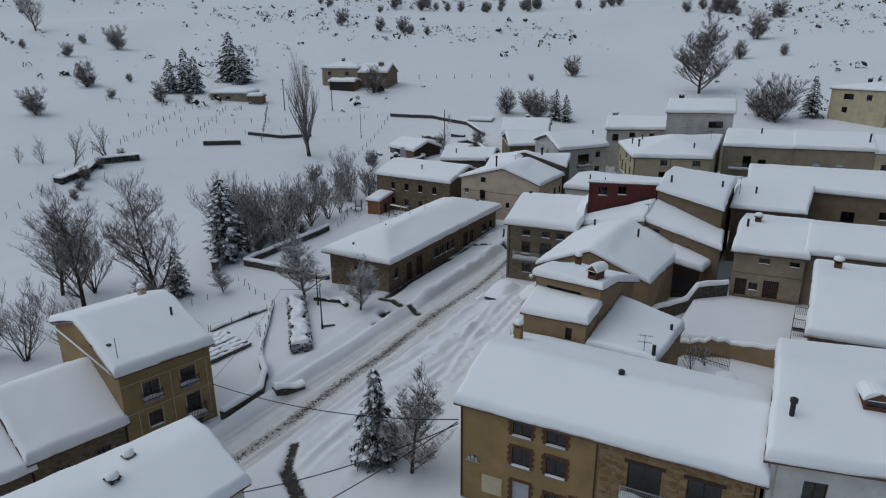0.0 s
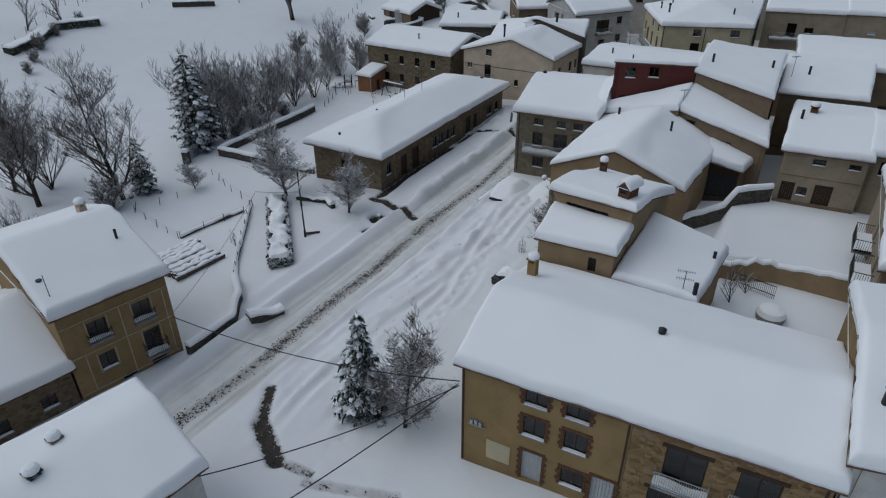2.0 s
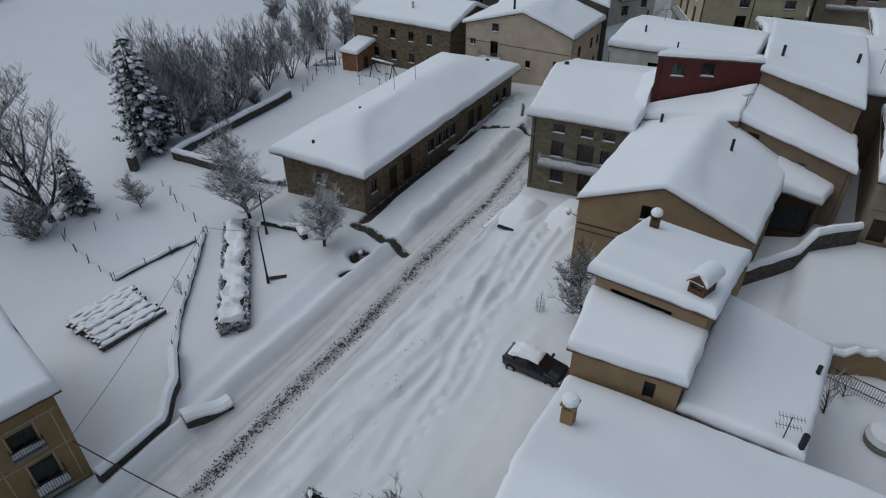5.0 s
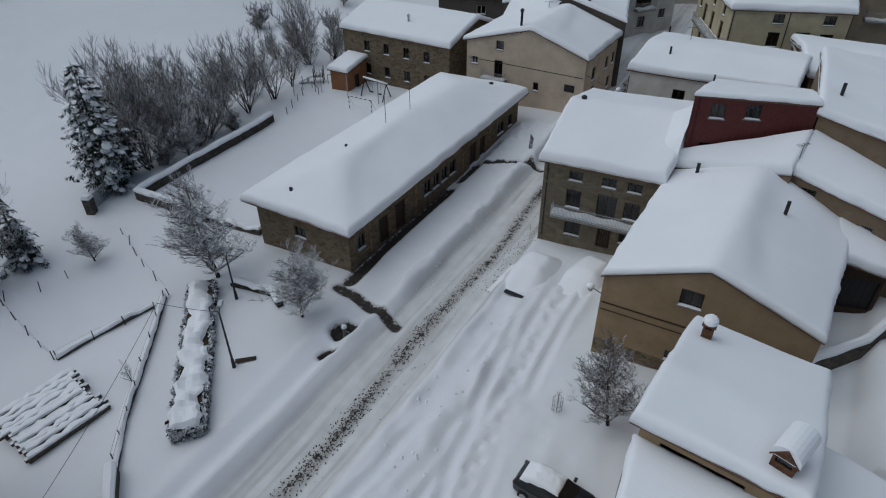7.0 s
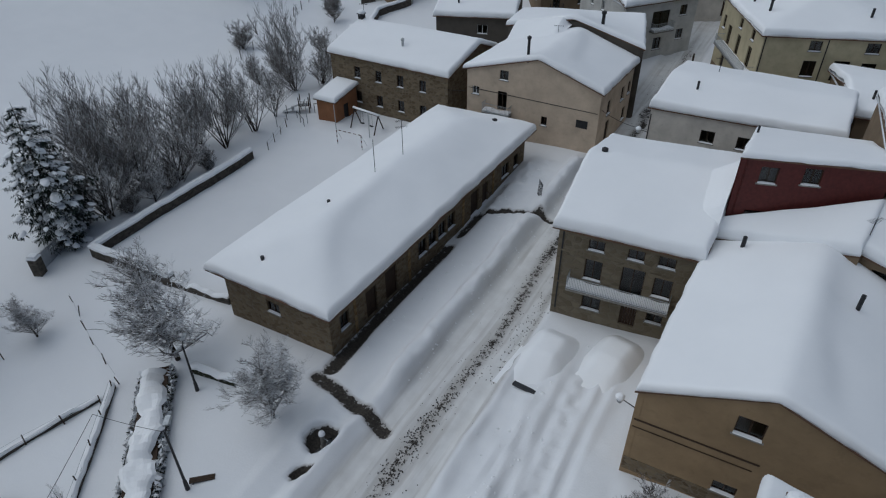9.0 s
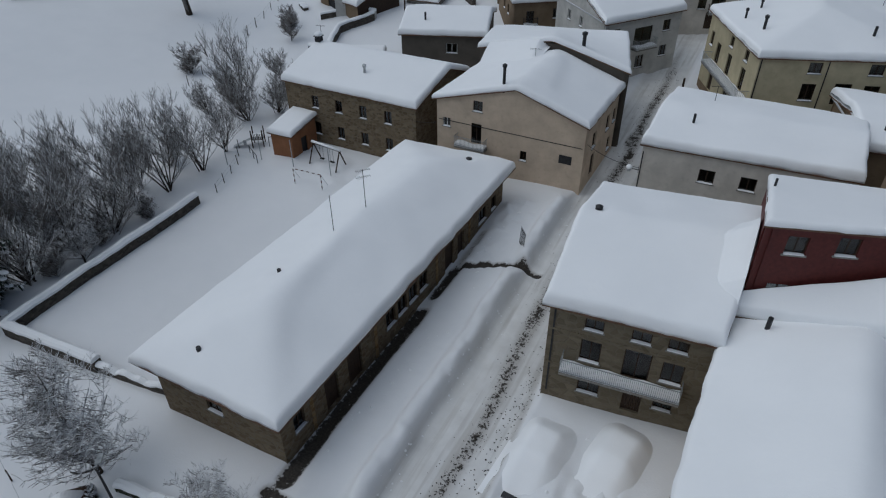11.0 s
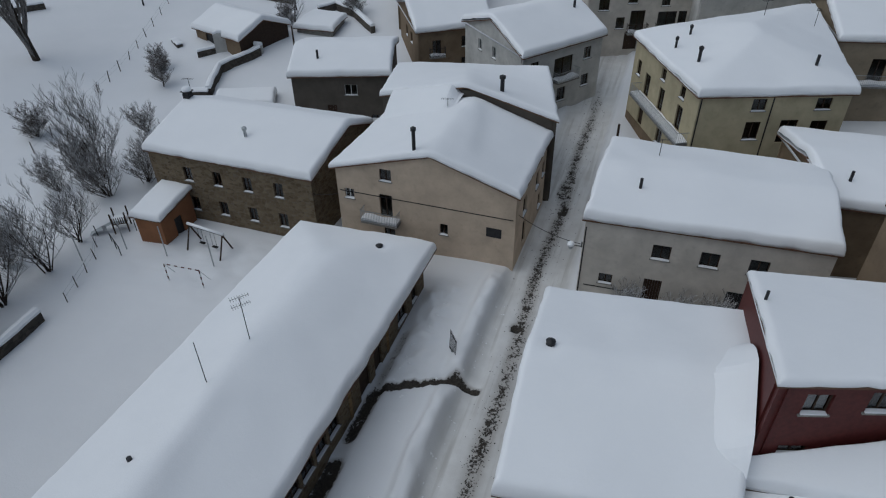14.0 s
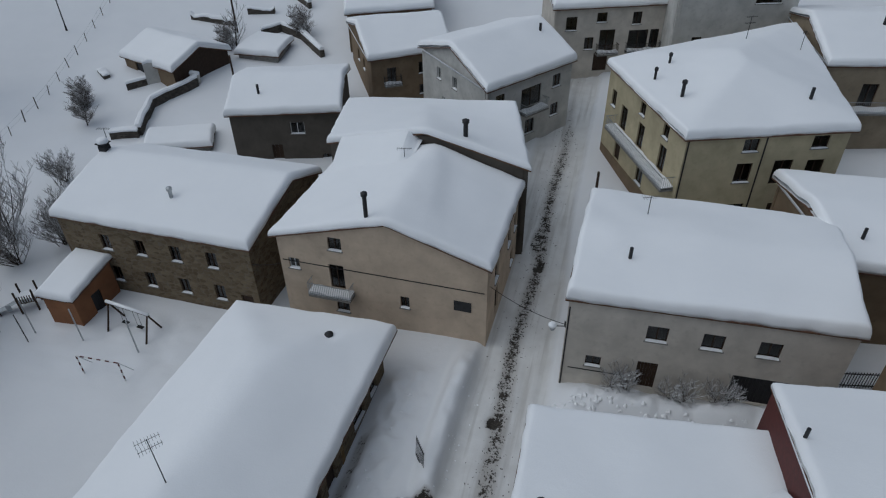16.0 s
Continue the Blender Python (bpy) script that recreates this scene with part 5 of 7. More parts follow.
plant(KINDS["ash"], -61.2, 49.0, 0.62, 1.0, label="small frosted fruit tree in a fenced garden")
plant(KINDS["poplar"], -99, 107, 1.1)
plant(KINDS["sapling"], -6.2, 49.6, 1.2, 0.0, label="thin bare tree in a walled yard")
plant(KINDS["sapling"], -5.4, 51.4, 0.9, 2.0, label="thin bare tree in a walled yard")
for x, y, h in ((-134, 63, 5), (-131, 66, 7), (-127, 70, 9.5), (-124, 75, 10.5), (-76, 128, 6.7), (-84, 144, 3.8), (-196, 185, 6)):
    plant(KINDS["sapling"], x, y, h / 3, x, label="slim bare tree along a field edge")
plant(KINDS["round"], -32, 197, 4.3, 1.0, label="great spreading bare tree above the village")
plant(KINDS["open"], -298, 158, 1.9, 2.0, label="tall bare tree on the upper slope")
for x, y, h in ((-164, 127, 13), (-168, 148, 16), (-161, 128, 11), (-162, 146, 8), (-60, 158, 8), (-167, 124, 10), (-3, 179, 10), (-172, 150, 11), (-164, 149, 12), (-57, 157, 7)):
    plant(KINDS["fir2"], x, y, h / 8, x)
for x, y, h in ((-166, 84, 8), (-191, 113, 9), (-247, 161, 11), (-242, 138, 6), (-263, 157, 4.5), (-225, 275, 10), (-196, 269, 8), (-185, 273, 9.5), (-168, 268, 5), (-76, 214, 8),
                (-10, 173, 13), (-30, 263, 8), (-29, 305, 13), (-16, 266, 5), (-119, 159, 9.5), (-74, 158, 8), (-159, 114, 6), (-152, 118, 4), (-119, 67, 3.4), (-122, 72, 2.6), (-68, 160, 8), (-64, 157, 8), (-69, 132, 4.5), (-85, 200, 2.6), (-14, 176, 9),
                (-178, 269, 6), (-116, 64, 2.6), (-113, 61, 2.4), (-124, 78, 2.4), (-170, 107, 3.4), (-191, 127, 3.2), (-262, 133, 4)):
    plant(KINDS["bush"], x, y, h / 3.2, x * 0.7, label="leafless bush on the snowy hillside")
rng = random.Random(12)
for cx, cy, n, spread_ in ((-250, 388, 9, 14), (-205, 402, 5, 10), (-165, 428, 10, 22), (-75, 412, 7, 16), (-45, 398, 4, 12), (-300, 372, 4, 18)):
    for _ in range(n):
        x, y = rng.gauss(cx, spread_), rng.gauss(cy, spread_ * 0.7)
        plant(KINDS["bush"], x, y, rng.uniform(1.6, 3.6), x, label="dark shrub in a clump at the hill's edge")
for k in KINDS.values():
    for o in (*k.children_recursive, k):
        bpy.data.objects.remove(o)


def scatter_scrub():
    """Low scrub all over the hillside, too many to count."""
    rng = random.Random(77)
    g = Geo()
    n = 0
    while n < 2600:
        x, y = rng.uniform(-420, 160), rng.uniform(110, 620)
        far = math.hypot(x, y)
        if far < 175 or x < -0.95 * y - 60 and rng.random() < 0.6:
            continue
        if float(value_noise(np.array([x]), np.array([y]), 70, 3, 2)[0]) + (far - 260) / 600 < rng.uniform(-0.2, 0.5):
            continue
        n += 1
        z = float(land(np.array([x]), np.array([y]))[0])
        s = rng.choice((0.35, 0.5, 0.7, 1.0, 1.5, 2.2))
        for _ in range(10):
            a, w = rng.uniform(0, 6.28), rng.uniform(0.15, 0.5) * s
            c = Vector((x + math.cos(a) * s * rng.random(), y + math.sin(a) * s * rng.random(), z + rng.uniform(0, 0.9) * s))
            t = Vector((rng.uniform(-1, 1), rng.uniform(-1, 1), rng.uniform(-0.4, 1))) * w
            u = Vector((rng.uniform(-1, 1), rng.uniform(-1, 1), rng.uniform(-1, 1))) * w
            g.quad(c - t, c + u, c + t, c - u)
    tagged(new("hillside_scrub", g.mesh("hillside_scrub", HEDGE)), "low dark scrub dotting the snowy hillside", "scrub", kind="stuff")


scatter_scrub()


# ---- chimneys, aerials and other roof fittings ----
def pipe(info, x, y, h=1.0, r=0.09, cap=True, mat=DARKMETAL, name="flue_pipe", lift=0.45):
    z = roof_top(info, x, y)
    g = Geo()
    g.tube((0, 0, -0.2), (0, 0, lift + h), r, r, 9, True)
    if cap:
        g.tube((0, 0, lift + h - 0.22), (0, 0, lift + h - 0.02), r * 1.5, r * 1.5, 9, True)
        g.tube((0, 0, lift + h - 0.02), (0, 0, lift + h + 0.08), r * 1.6, r * 0.4, 9, True)
    o = Vector(info[3])
    return attach(name, g.mesh(name, mat), info[0], Matrix.Translation(Vector((x, y, z)) - o), "dark metal flue pipe")


def stack(info, x, y, h=1.0, w=0.55, mat=BROWN, turn=0.0):
    """A masonry chimney with a slab and a cap of snow."""
    z = roof_top(info, x, y)
    g = Geo()
    g.box(-w / 2, -w / 2, -0.3, w / 2, w / 2, 0.5 + h)
    for sx in (-1, 1):
        for sy in (-1, 1):
            g.box(sx * w * 0.38 - 0.05, sy * w * 0.38 - 0.05, 0.5 + h, sx * w * 0.38 + 0.05, sy * w * 0.38 + 0.05, 0.68 + h)
    g.box(-w * 0.65, -w * 0.65, 0.68 + h, w * 0.65, w * 0.65, 0.75 + h)
    o = Vector(info[3])
    m = Matrix.Translation(Vector((x, y, z)) - o) @ Matrix.Rotation(turn, 4, "Z")
    c = attach("chimney", g.mesh("chimney", mat), info[0], m)
    s = Geo()
    n, rings = 12, ((0.0, 0.66), (0.1, 0.72), (0.24, 0.66), (0.34, 0.45), (0.38, 0.0))
    for (z0, r0), (z1, r1) in zip(rings, rings[1:]):
        s.tube((0, 0, 0.75 + h + z0), (0, 0, 0.75 + h + z1), r0 * w, max(0.01, r1 * w), n)
    attach("snow_cap", s.mesh("snow_cap", SNOW, True), c, None, "rounded cap of snow")


def aerial(info, x, y, h=2.2, turn=0.0, booms=1):
    z = roof_top(info, x, y)
    g = Geo()
    g.tube((0, 0, 0), (0, 0, h + 0.4), 0.028, 0.022, 6, True)
    for b in range(booms):
        zz = h + 0.35 - 0.5 * b
        g.tube((-0.5, 0, zz), (0.5, 0, zz), 0.014, 0.014, 4)
        for k in range(8):
            e = -0.46 + 0.92 * k / 7
            L = 0.24 - 0.012 * k
            g.tube((e, -L, zz), (e, L, zz), 0.01, 0.01, 3)
    o = Vector(info[3])
    attach("tv_aerial", g.mesh("tv_aerial", DARKMETAL), info[0], Matrix.Translation(Vector((x, y, z)) - o) @ Matrix.Rotation(turn, 4, "Z"), "thin metal television aerial")


pipe(S, -47.3, 64.7, 0.32, 0.12, False), pipe(S, -47.4, 58.0, 0.3, 0.13, False), pipe(S, -43.6, 83.4, 0.2, 0.16)
aerial(S, -46.6, 69.4, 3.0, 0.9, 0), aerial(S, -46.2, 72.6, 3.2, 0.9, 2)
pipe(C, -30.6, 73.2, 0.35, 0.14), pipe(T, -21.0, 69.6, 0.7, 0.12, False), pipe(T, -15.2, 66.3, 0.9, 0.11, False)
pipe(CR, -43.2, 89.0, 1.7, 0.13), aerial(CR, -43.4, 96.6, 0.9, 0.3), pipe(CR2, -39.9, 99.6, 1.3, 0.17, True)
pipe(G, -28.2, 89.6, 0.9, 0.1, False), aerial(G, -27.4, 94.0, 1.6, 0.4, 1)
pipe(Y, -25.7, 106.6, 1.3, 0.13), pipe(Y, -27.6, 109.8, 1.0, 0.1), pipe(Y, -26.6, 112.3, 0.9, 0.1), pipe(Y, -17.2, 107.6, 1.0, 0.12, False), aerial(Y, -20.5, 118.5, 2.0, 0.5, 2), aerial(Y, -16.3, 118.0, 1.6, 1.5), pipe(Y, -21.0, 112.0, 0.1, 0.2, False)
pipe(ST, -58.4, 91.0, 0.9, 0.13, True, STEEL), stack(ST, -66.2, 94.4, 0.35, 0.6, DARKMETAL), pipe(D, -61.8, 109.0, 1.0, 0.12, False), pipe(WH, -38.0, 120.5, 0.9, 0.13, False)
aerial(ST, -66.3, 95.0, 1.7, 0.2, 1)
pipe(A, -8.15, 34.65, 0.3, 0.13), stack(A, -16.2, 37.5, 1.1, 0.5, OCHRE), pipe(A2, 0.9, 33.6, 1.2, 0.13)
pipe(B, -41.6, 28.2, 0.9, 0.09, False), pipe(B, -41.6, 22.9, 0.3, 0.18, False), stack(B, -46.0, 28.8, 0.5, 0.5, CREAM), aerial(B, -40.2, 22.6, 1.8, 0.2, 0)
stack(BC, -29.2, 15.0, 0.05, 0.5, DARKMETAL), stack(BC, -30.2, 16.6, 0.0, 0.45, BROWN)
stack(T2, -16.9, 51.9, 0.6, 0.46, BRICK), pipe(T3, -7.6, 46.9, 0.6, 0.11, False), pipe(T3, -7.8, 42.0, 0.9, 0.14, False), aerial(T3, -8.5, 42.1, 1.5, 0.2, 2), aerial(T5, -15.4, 70.8, 1.3, 1.0, 1)
stack(U, -4.4, 73.2, 0.35, 0.6, BRICK), pipe(U, -5.2, 71.6, 0.9, 0.12, False), pipe(R2, -14.2, 76.0, 0.9, 0.12, False), pipe(R2, -9.0, 79.0, 0.9, 0.12, False), aerial(R2, -7.2, 80.0, 1.6, 1.0, 1)
pipe(R, -22.3, 77.0, 0.4, 0.07, False), pipe(W0, -5.8, 85.0, 1.0, 0.12, False), stack(V, 3.0, 62.0, 0.5, 0.6, BRICK), pipe(G2, -15.6, 95.2, 0.9, 0.1, False)
stack(FARM, -136, 166, 0.6, 0.8, DARKMETAL), stack(FARM3, -122.5, 168, 1.0, 1.2, BROWN), stack(NB, -25.2, 136, 0.8, 0.9, DARKMETAL), stack(NH, -38.5, 137, 0.6, 0.9, DARKMETAL)
stack(BR2, -60, 140, 0.6, 0.7, BRICK), pipe(ROW[0], -9, 124, 1.0, 0.14, False), pipe(ROW[1], 7, 124, 1.6, 0.14, False), stack(FARWHITE, 8, 184, 0.9, 0.9, DARKMETAL)


def skylight(info, x, y, w=0.9, turn=0.0):
    """A little gabled dormer with brick cheeks, a dark pane and a hood of snow."""
    z = roof_top(info, x, y)
    o = Vector(info[3])
    m = Matrix.Translation(Vector((x, y, z + 0.42)) - o) @ Matrix.Rotation(turn, 4, "Z")
    g, p, deck, s = Geo(), Geo(), Geo(), Geo()
    h, ridge = 0.85, 1.2
    for a in (-w / 2, w / 2 - 0.1):
        g.box(a, -0.4, -0.6, a + 0.1, 0.7, h)
    g.box(-w / 2 + 0.1, -0.4, -0.6, w / 2 - 0.1, -0.3, 0.42)
    g.quad((-w / 2, -0.53, h), (w / 2, -0.53, h), (0, -0.53, ridge))
    p.box(-w / 2 + 0.1, -0.34, 0.42, w / 2 - 0.1, -0.31, h)
    for sx in (-1, 1):
        e = sx * (w / 2 + 0.1)
        deck.quad((e, -0.52, h - 0.1), (0, -0.52, ridge + 0.05), (0, 0.8, ridge + 0.05), (e, 0.8, h - 0.1))
        deck.quad((e, -0.52, h - 0.16), (0, -0.52, ridge - 0.01), (0, -0.52, ridge + 0.05), (e, -0.52, h - 0.1))
    n = 10
    rows = []
    for k in range(8):
        y_ = -0.54 + 1.5 * k / 7
        full_ = math.sin(math.pi * min(1, 0.22 + 0.6 * k / 7))
        rows.append([(math.cos(math.pi * i / n) * (w / 2 + 0.12), y_ + 0.06, h - 0.08 + math.sin(math.pi * i / n) ** 0.8 * (0.42 + 0.16 * full_)) for i in range(n + 1)])
    for a, b in zip(rows, rows[1:]):
        for i in range(n):
            s.quad(a[i], a[i + 1], b[i + 1], b[i])
    s.quad(*rows[0])
    d = attach("dormer", g.mesh("dormer", BRICK), info[0], m)
    attach("pane", p.mesh("pane", GLASS), d)
    attach("dormer_roof", deck.mesh("dormer_roof", TILE), d)
    attach("snow_cap", s.mesh("snow_cap", SNOW, True), d)


skylight(T2, -13.3, 45.1, 0.75, -0.3), skylight(A2, 4.6, 36.0, 1.3, 0.2)


# ---- balconies, bands, surrounds and gutters ----
def balcony(info, side, a, z, w, deep=0.8, bars=0.12, high=0.95, mat=DARKMETAL, snowy=True):
    slab, rail = Geo(), Geo()
    slab.box(0, 0.0, -0.14, w, deep, 0)
    for y, x0, x1 in ((deep - 0.03, 0, w),):
        for zz in (0.1, high):
            rail.box(x0, y - 0.02, zz - 0.02, x1, y + 0.02, zz + 0.02)
    for x in (0.02, w - 0.02):
        for zz in (0.1, high):
            rail.box(x - 0.02, 0.0, zz - 0.02, x + 0.02, deep, zz + 0.02)
    n = int(w / bars)
    for k in range(n + 1):
        x = 0.02 + (w - 0.04) * k / n
        rail.box(x - 0.011, deep - 0.04, 0, x + 0.011, deep - 0.018, high)
    for x in (0.02, w - 0.02):
        for k in range(1, int(deep / bars)):
            rail.box(x - 0.011, k * bars - 0.011, 0, x + 0.011, k * bars + 0.011, high)
    m = facade(info, side, a, z)
    b = on_house("balcony", slab, CONCRETE, info, m)
    attach("railing", rail.mesh("railing", mat), b)
    if snowy:
        s = Geo()
        steps_ = 10
        for k in range(steps_):
            x0, x1 = w * k / steps_, w * (k + 1) / steps_
            h0, h1 = [0.22 + 0.06 * math.sin(3.1 * x + side) for x in (x0, x1)]
            s.quad((x0, deep - 0.06, 0.0), (x1, deep - 0.06, 0.0), (x1, deep - 0.09, h1), (x0, deep - 0.09, h0))
            s.quad((x0, deep - 0.09, h0), (x1, deep - 0.09, h1), (x1, 0.02, h1 * 1.2), (x0, 0.02, h0 * 1.2))
        attach("balcony_snow", s.mesh("balcony_snow", SNOW, True), b)


balcony(C, 0, 1.0, 3.75, 6.3, 0.85, 0.1, 0.95, STEEL)
balcony(CR, 0, 2.1, 4.05, 2.9, 0.8, 0.13, 0.95, STEEL)
balcony(A_ST, 0, 1.3, 4.3, 2.4, 0.5, 0.1, 0.95, STEEL)
balcony(A_ST, 0, 4.5, 4.3, 2.1, 0.3, 0.1, 0.95, STEEL)
balcony(B, 0, 4.3, 1.15, 1.5, 0.55, 0.12), balcony(B, 0, 1.35, 3.9, 1.45, 0.3, 0.12, 0.6), balcony(B, 0, 4.15, 3.9, 1.45, 0.3, 0.12, 0.6)
balcony(Y, 3, 2.6, 7.0, 10.8, 1.0, 0.16, 1.0, STEEL), balcony(WH, 0, 4.0, 6.75, 3.0, 0.9, 0.14, 0.95, STEEL), balcony(NH, 0, 4.7, 7.2, 2.3, 0.8, 0.14, 1.0, WOOD), balcony(NH, 0, 8.0, 7.2, 3.8, 0.8, 0.14)
balcony(ROW[0], 0, 1.0, 8.1, 8.5, 1.0, 0.16, 1.0, STEEL), balcony(ROW[3], 0, 2.4, 8.1, 5.0, 1.0, 0.16), balcony(V, 3, 5.6, 5.7, 3.0, 1.2, 0.14), balcony(V, 3, 10.6, 5.7, 3.0, 1.2, 0.14), balcony(BR, 0, 1.2, 5.9, 1.8, 0.6, 0.14)


def trim(info, side, boxes, mat, name, label=""):
    """Raised bands on a wall: along, up, width, height, each a part of its own."""
    for a, z, w, h in boxes:
        g = Geo()
        g.box(0, -0.01, 0, w, 0.035, h)
        on_house(name, g, mat, info, facade(info, side, a, z), label)


for a, z, w, h in ((1.35, 3.85, 1.45, 1.6), (4.15, 3.85, 1.45, 1.6), (1.45, 1.45, 1.3, 1.5), (4.35, 1.15, 1.4, 2.0)):
    trim(B, 0, ((a + 0.05, z, 0.06, h), (a + w - 0.11, z, 0.06, h)), BAND, "pale_band")
trim(B, 0, ((0.05, 5.55, 6.5, 0.06), (0.05, 3.2, 6.5, 0.07), (0.05, 0.4, 6.5, 0.06), (0.9, 0.4, 0.06, 2.8), (3.5, -0.9, 0.06, 6.4), (6.3, 0.4, 0.06, 5.1)), BAND, "pale_band")
# toothed brick surrounds of the rendered house
for a, z, w, h in ((3.4, 6.2, 1.2, 0.95), (5.5, 6.2, 1.2, 0.95), (3.4, 4.1, 1.2, 1.3), (5.55, 4.1, 1.2, 1.3), (3.5, 0.9, 1.1, 2.1), (5.6, 1.6, 1.2, 1.2), (7.2, 0.9, 1.15, 2.1)):
    g = Geo()
    n = max(3, round(h / 0.22))
    for k in range(n):
        d = 0.26 if k % 2 else 0.17
        for x0, x1 in ((-d, -0.003), (w + 0.003, w + d)):
            g.box(x0, -0.01, h * k / n + 0.01, x1, 0.04, h * (k + 1) / n - 0.01)
    for k in range(round((w + 0.3) / 0.13)):
        g.box(-0.15 + k * 0.13, -0.01, h + 0.005, -0.15 + k * 0.13 + 0.115, 0.045, h + 0.19)
    on_house("brick_surround", g, BRICK, A, facade(A, 0, a, z), "toothed brick window surround")
for a, z, w in ((1.4, 6.52, 2.2), (1.0, 3.62, 2.8), (4.5, 6.52, 2.1), (4.8, 3.12, 1.6)):
    trim(A_ST, 0, ((a, z, w, 0.22),), WOOD, "timber_lintel", "dark timber lintel")
trim(A, 0, ((1.5, 1.5, 1.35, 1.3),), YELLOW, "meter_cabinet", "pale yellow meter cabinet")
trim(A, 0, ((8.45, 0.7, 0.1, 6.7), (0.03, 0.7, 0.12, 6.7)), WOOD, "downpipe", "dark downpipe")
trim(A_ST, 0, ((7.85, 0.7, 0.1, 6.7),), WOOD, "downpipe", "dark downpipe")
g = Geo()
for k in range(3):
    g.box(0.35 + 0.25 * k, 0, 0.1 * (k % 2), 0.52 + 0.25 * k, 0.14, 0.3 + 0.1 * (k % 2))
g.box(0.2, 0, -0.1, 1.2, 0.06, -0.03)
on_house("insulator_bracket", g, STEEL, A, facade(A, 0, 0.2, 3.6), "grey electric bracket with insulators")
trim(CR, 0, ((11.6, 4.3, 1.1, 0.75),), DARKMETAL, "plaque", "dark plaque with unreadable text")
trim(CR, 0, ((0.05, 1.0, 13.5, 0.5),), BROWN, "plinth", "stained lower wall")
trim(C, 0, ((0.05, 6.0, 8.0, 0.14), (0.05, 3.5, 8.0, 0.12)), STONE_C, "string_course")
trim(C, 0, ((0.25, 1.3, 0.1, 6.3),), DARKMETAL, "downpipe"), trim(Y, 0, ((5.6, 3.1, 0.1, 8.0), (0.1, 3.1, 0.1, 8.0)), DARKMETAL, "downpipe")
trim(T, 0, ((0.05, 1.3, 11.0, 0.9),), STONE, "stone_plinth", "rubble-stone plinth"), trim(T, 0, ((0.1, 5.0, 5.6, 0.09), (0.1, 4.5, 5.4, 0.05)), WOOD, "wall_cable", "cables along the wall")
trim(CR, 0, ((0.2, 5.95, 13.3, 0.05),), DARKMETAL, "wall_cable"), trim(Y, 0, ((0.1, 3.1, 11.3, 1.5),), BROWN, "stone_plinth", "brown stone lower wall"), trim(Y, 3, ((0.1, 3.1, 13.4, 1.2),), BROWN, "stone_plinth", "brown stone lower wall")
trim(S, 1, ((8.7, 0.4, 0.3, 3.1), (16.6, 0.4, 0.3, 3.1), (21.8, 0.4, 0.3, 3.1), (2.4, 0.4, 0.25, 3.1)), STONE_A, "pilaster"), trim(G, 0, ((0.05, 1.9, 0.08, 6.0), (0.4, 3.4, 3.2, 0.05)), DARKMETAL, "wall_cable")
trim(U, 0, ((0.1, 6.4, 6.2, 0.06), (0.05, 3.6, 6.2, 0.5)), BROWN, "wall_band"), trim(W0, 0, ((0.3, 4.2, 5.4, 0.3),), STONE, "stone_band")


# ---- walls, fences, hedges and gates ----
def masonry(name, points, width, height, mat, label, snow=0.3, category="wall", seed=0):
    """A low wall along a line, resting on the ground, and the snow on top of it."""
    pts = [Vector(p) for p in points]
    fine = []
    for a, b in zip(pts, pts[1:]):
        n = max(1, int((b - a).length / 0.5))
        fine += [a + (b - a) * (k / n) for k in range(n)]
    fine.append(pts[-1])
    w, s = Geo(), Geo()
    rng = random.Random(seed + 5)
    rings, tops = [], []
    for i, p in enumerate(fine):
        t = (fine[min(i + 1, len(fine) - 1)] - fine[max(i - 1, 0)]).normalized()
        n = Vector((-t.y, t.x))
        z = gz(p.x, p.y)
        h = height * (rng.uniform(0.97, 1.03) if height > 0.6 else rng.uniform(0.55, 1.25))
        wd = width / 2 * rng.uniform(0.9, 1.1)
        rings.append([(*(p + n * wd), z - 0.6), (*(p + n * wd * 0.92), z + h), (*(p - n * wd * 0.92), z + h), (*(p - n * wd), z - 0.6)])
        k = snow * (1 + (0.25 if height > 0.6 else 0.7) * float(value_noise(np.array([p.x]), np.array([p.y]), 2.5, seed + 3, 2)[0]))
        e = 1.12
        tops.append([(*(p + n * wd * e), z + h + 0.003), (*(p + n * wd * e), z + h + k * 0.55), (*(p + n * wd * 0.5), z + h + k), (*(p - n * wd * 0.5), z + h + k), (*(p - n * wd * e), z + h + k * 0.55), (*(p - n * wd * e), z + h + 0.003)])
    for g, rr in ((w, rings), (s, tops)):
        for a, b in zip(rr, rr[1:]):
            for j in range(len(a) - 1):
                g.quad(a[j], b[j], b[j + 1], a[j + 1])
        g.quad(*rr[0][::-1])
        g.quad(*rr[-1])
    o = (*pts[0], gz(*pts[0]))
    ob = thing(name, o, label, category)
    attach("masonry", w.mesh("masonry", mat, False, o), ob)
    if snow:
        attach("snow_cap", s.mesh("snow_cap", SNOW, True, o), ob, None, "snow lying along the top")
    return ob


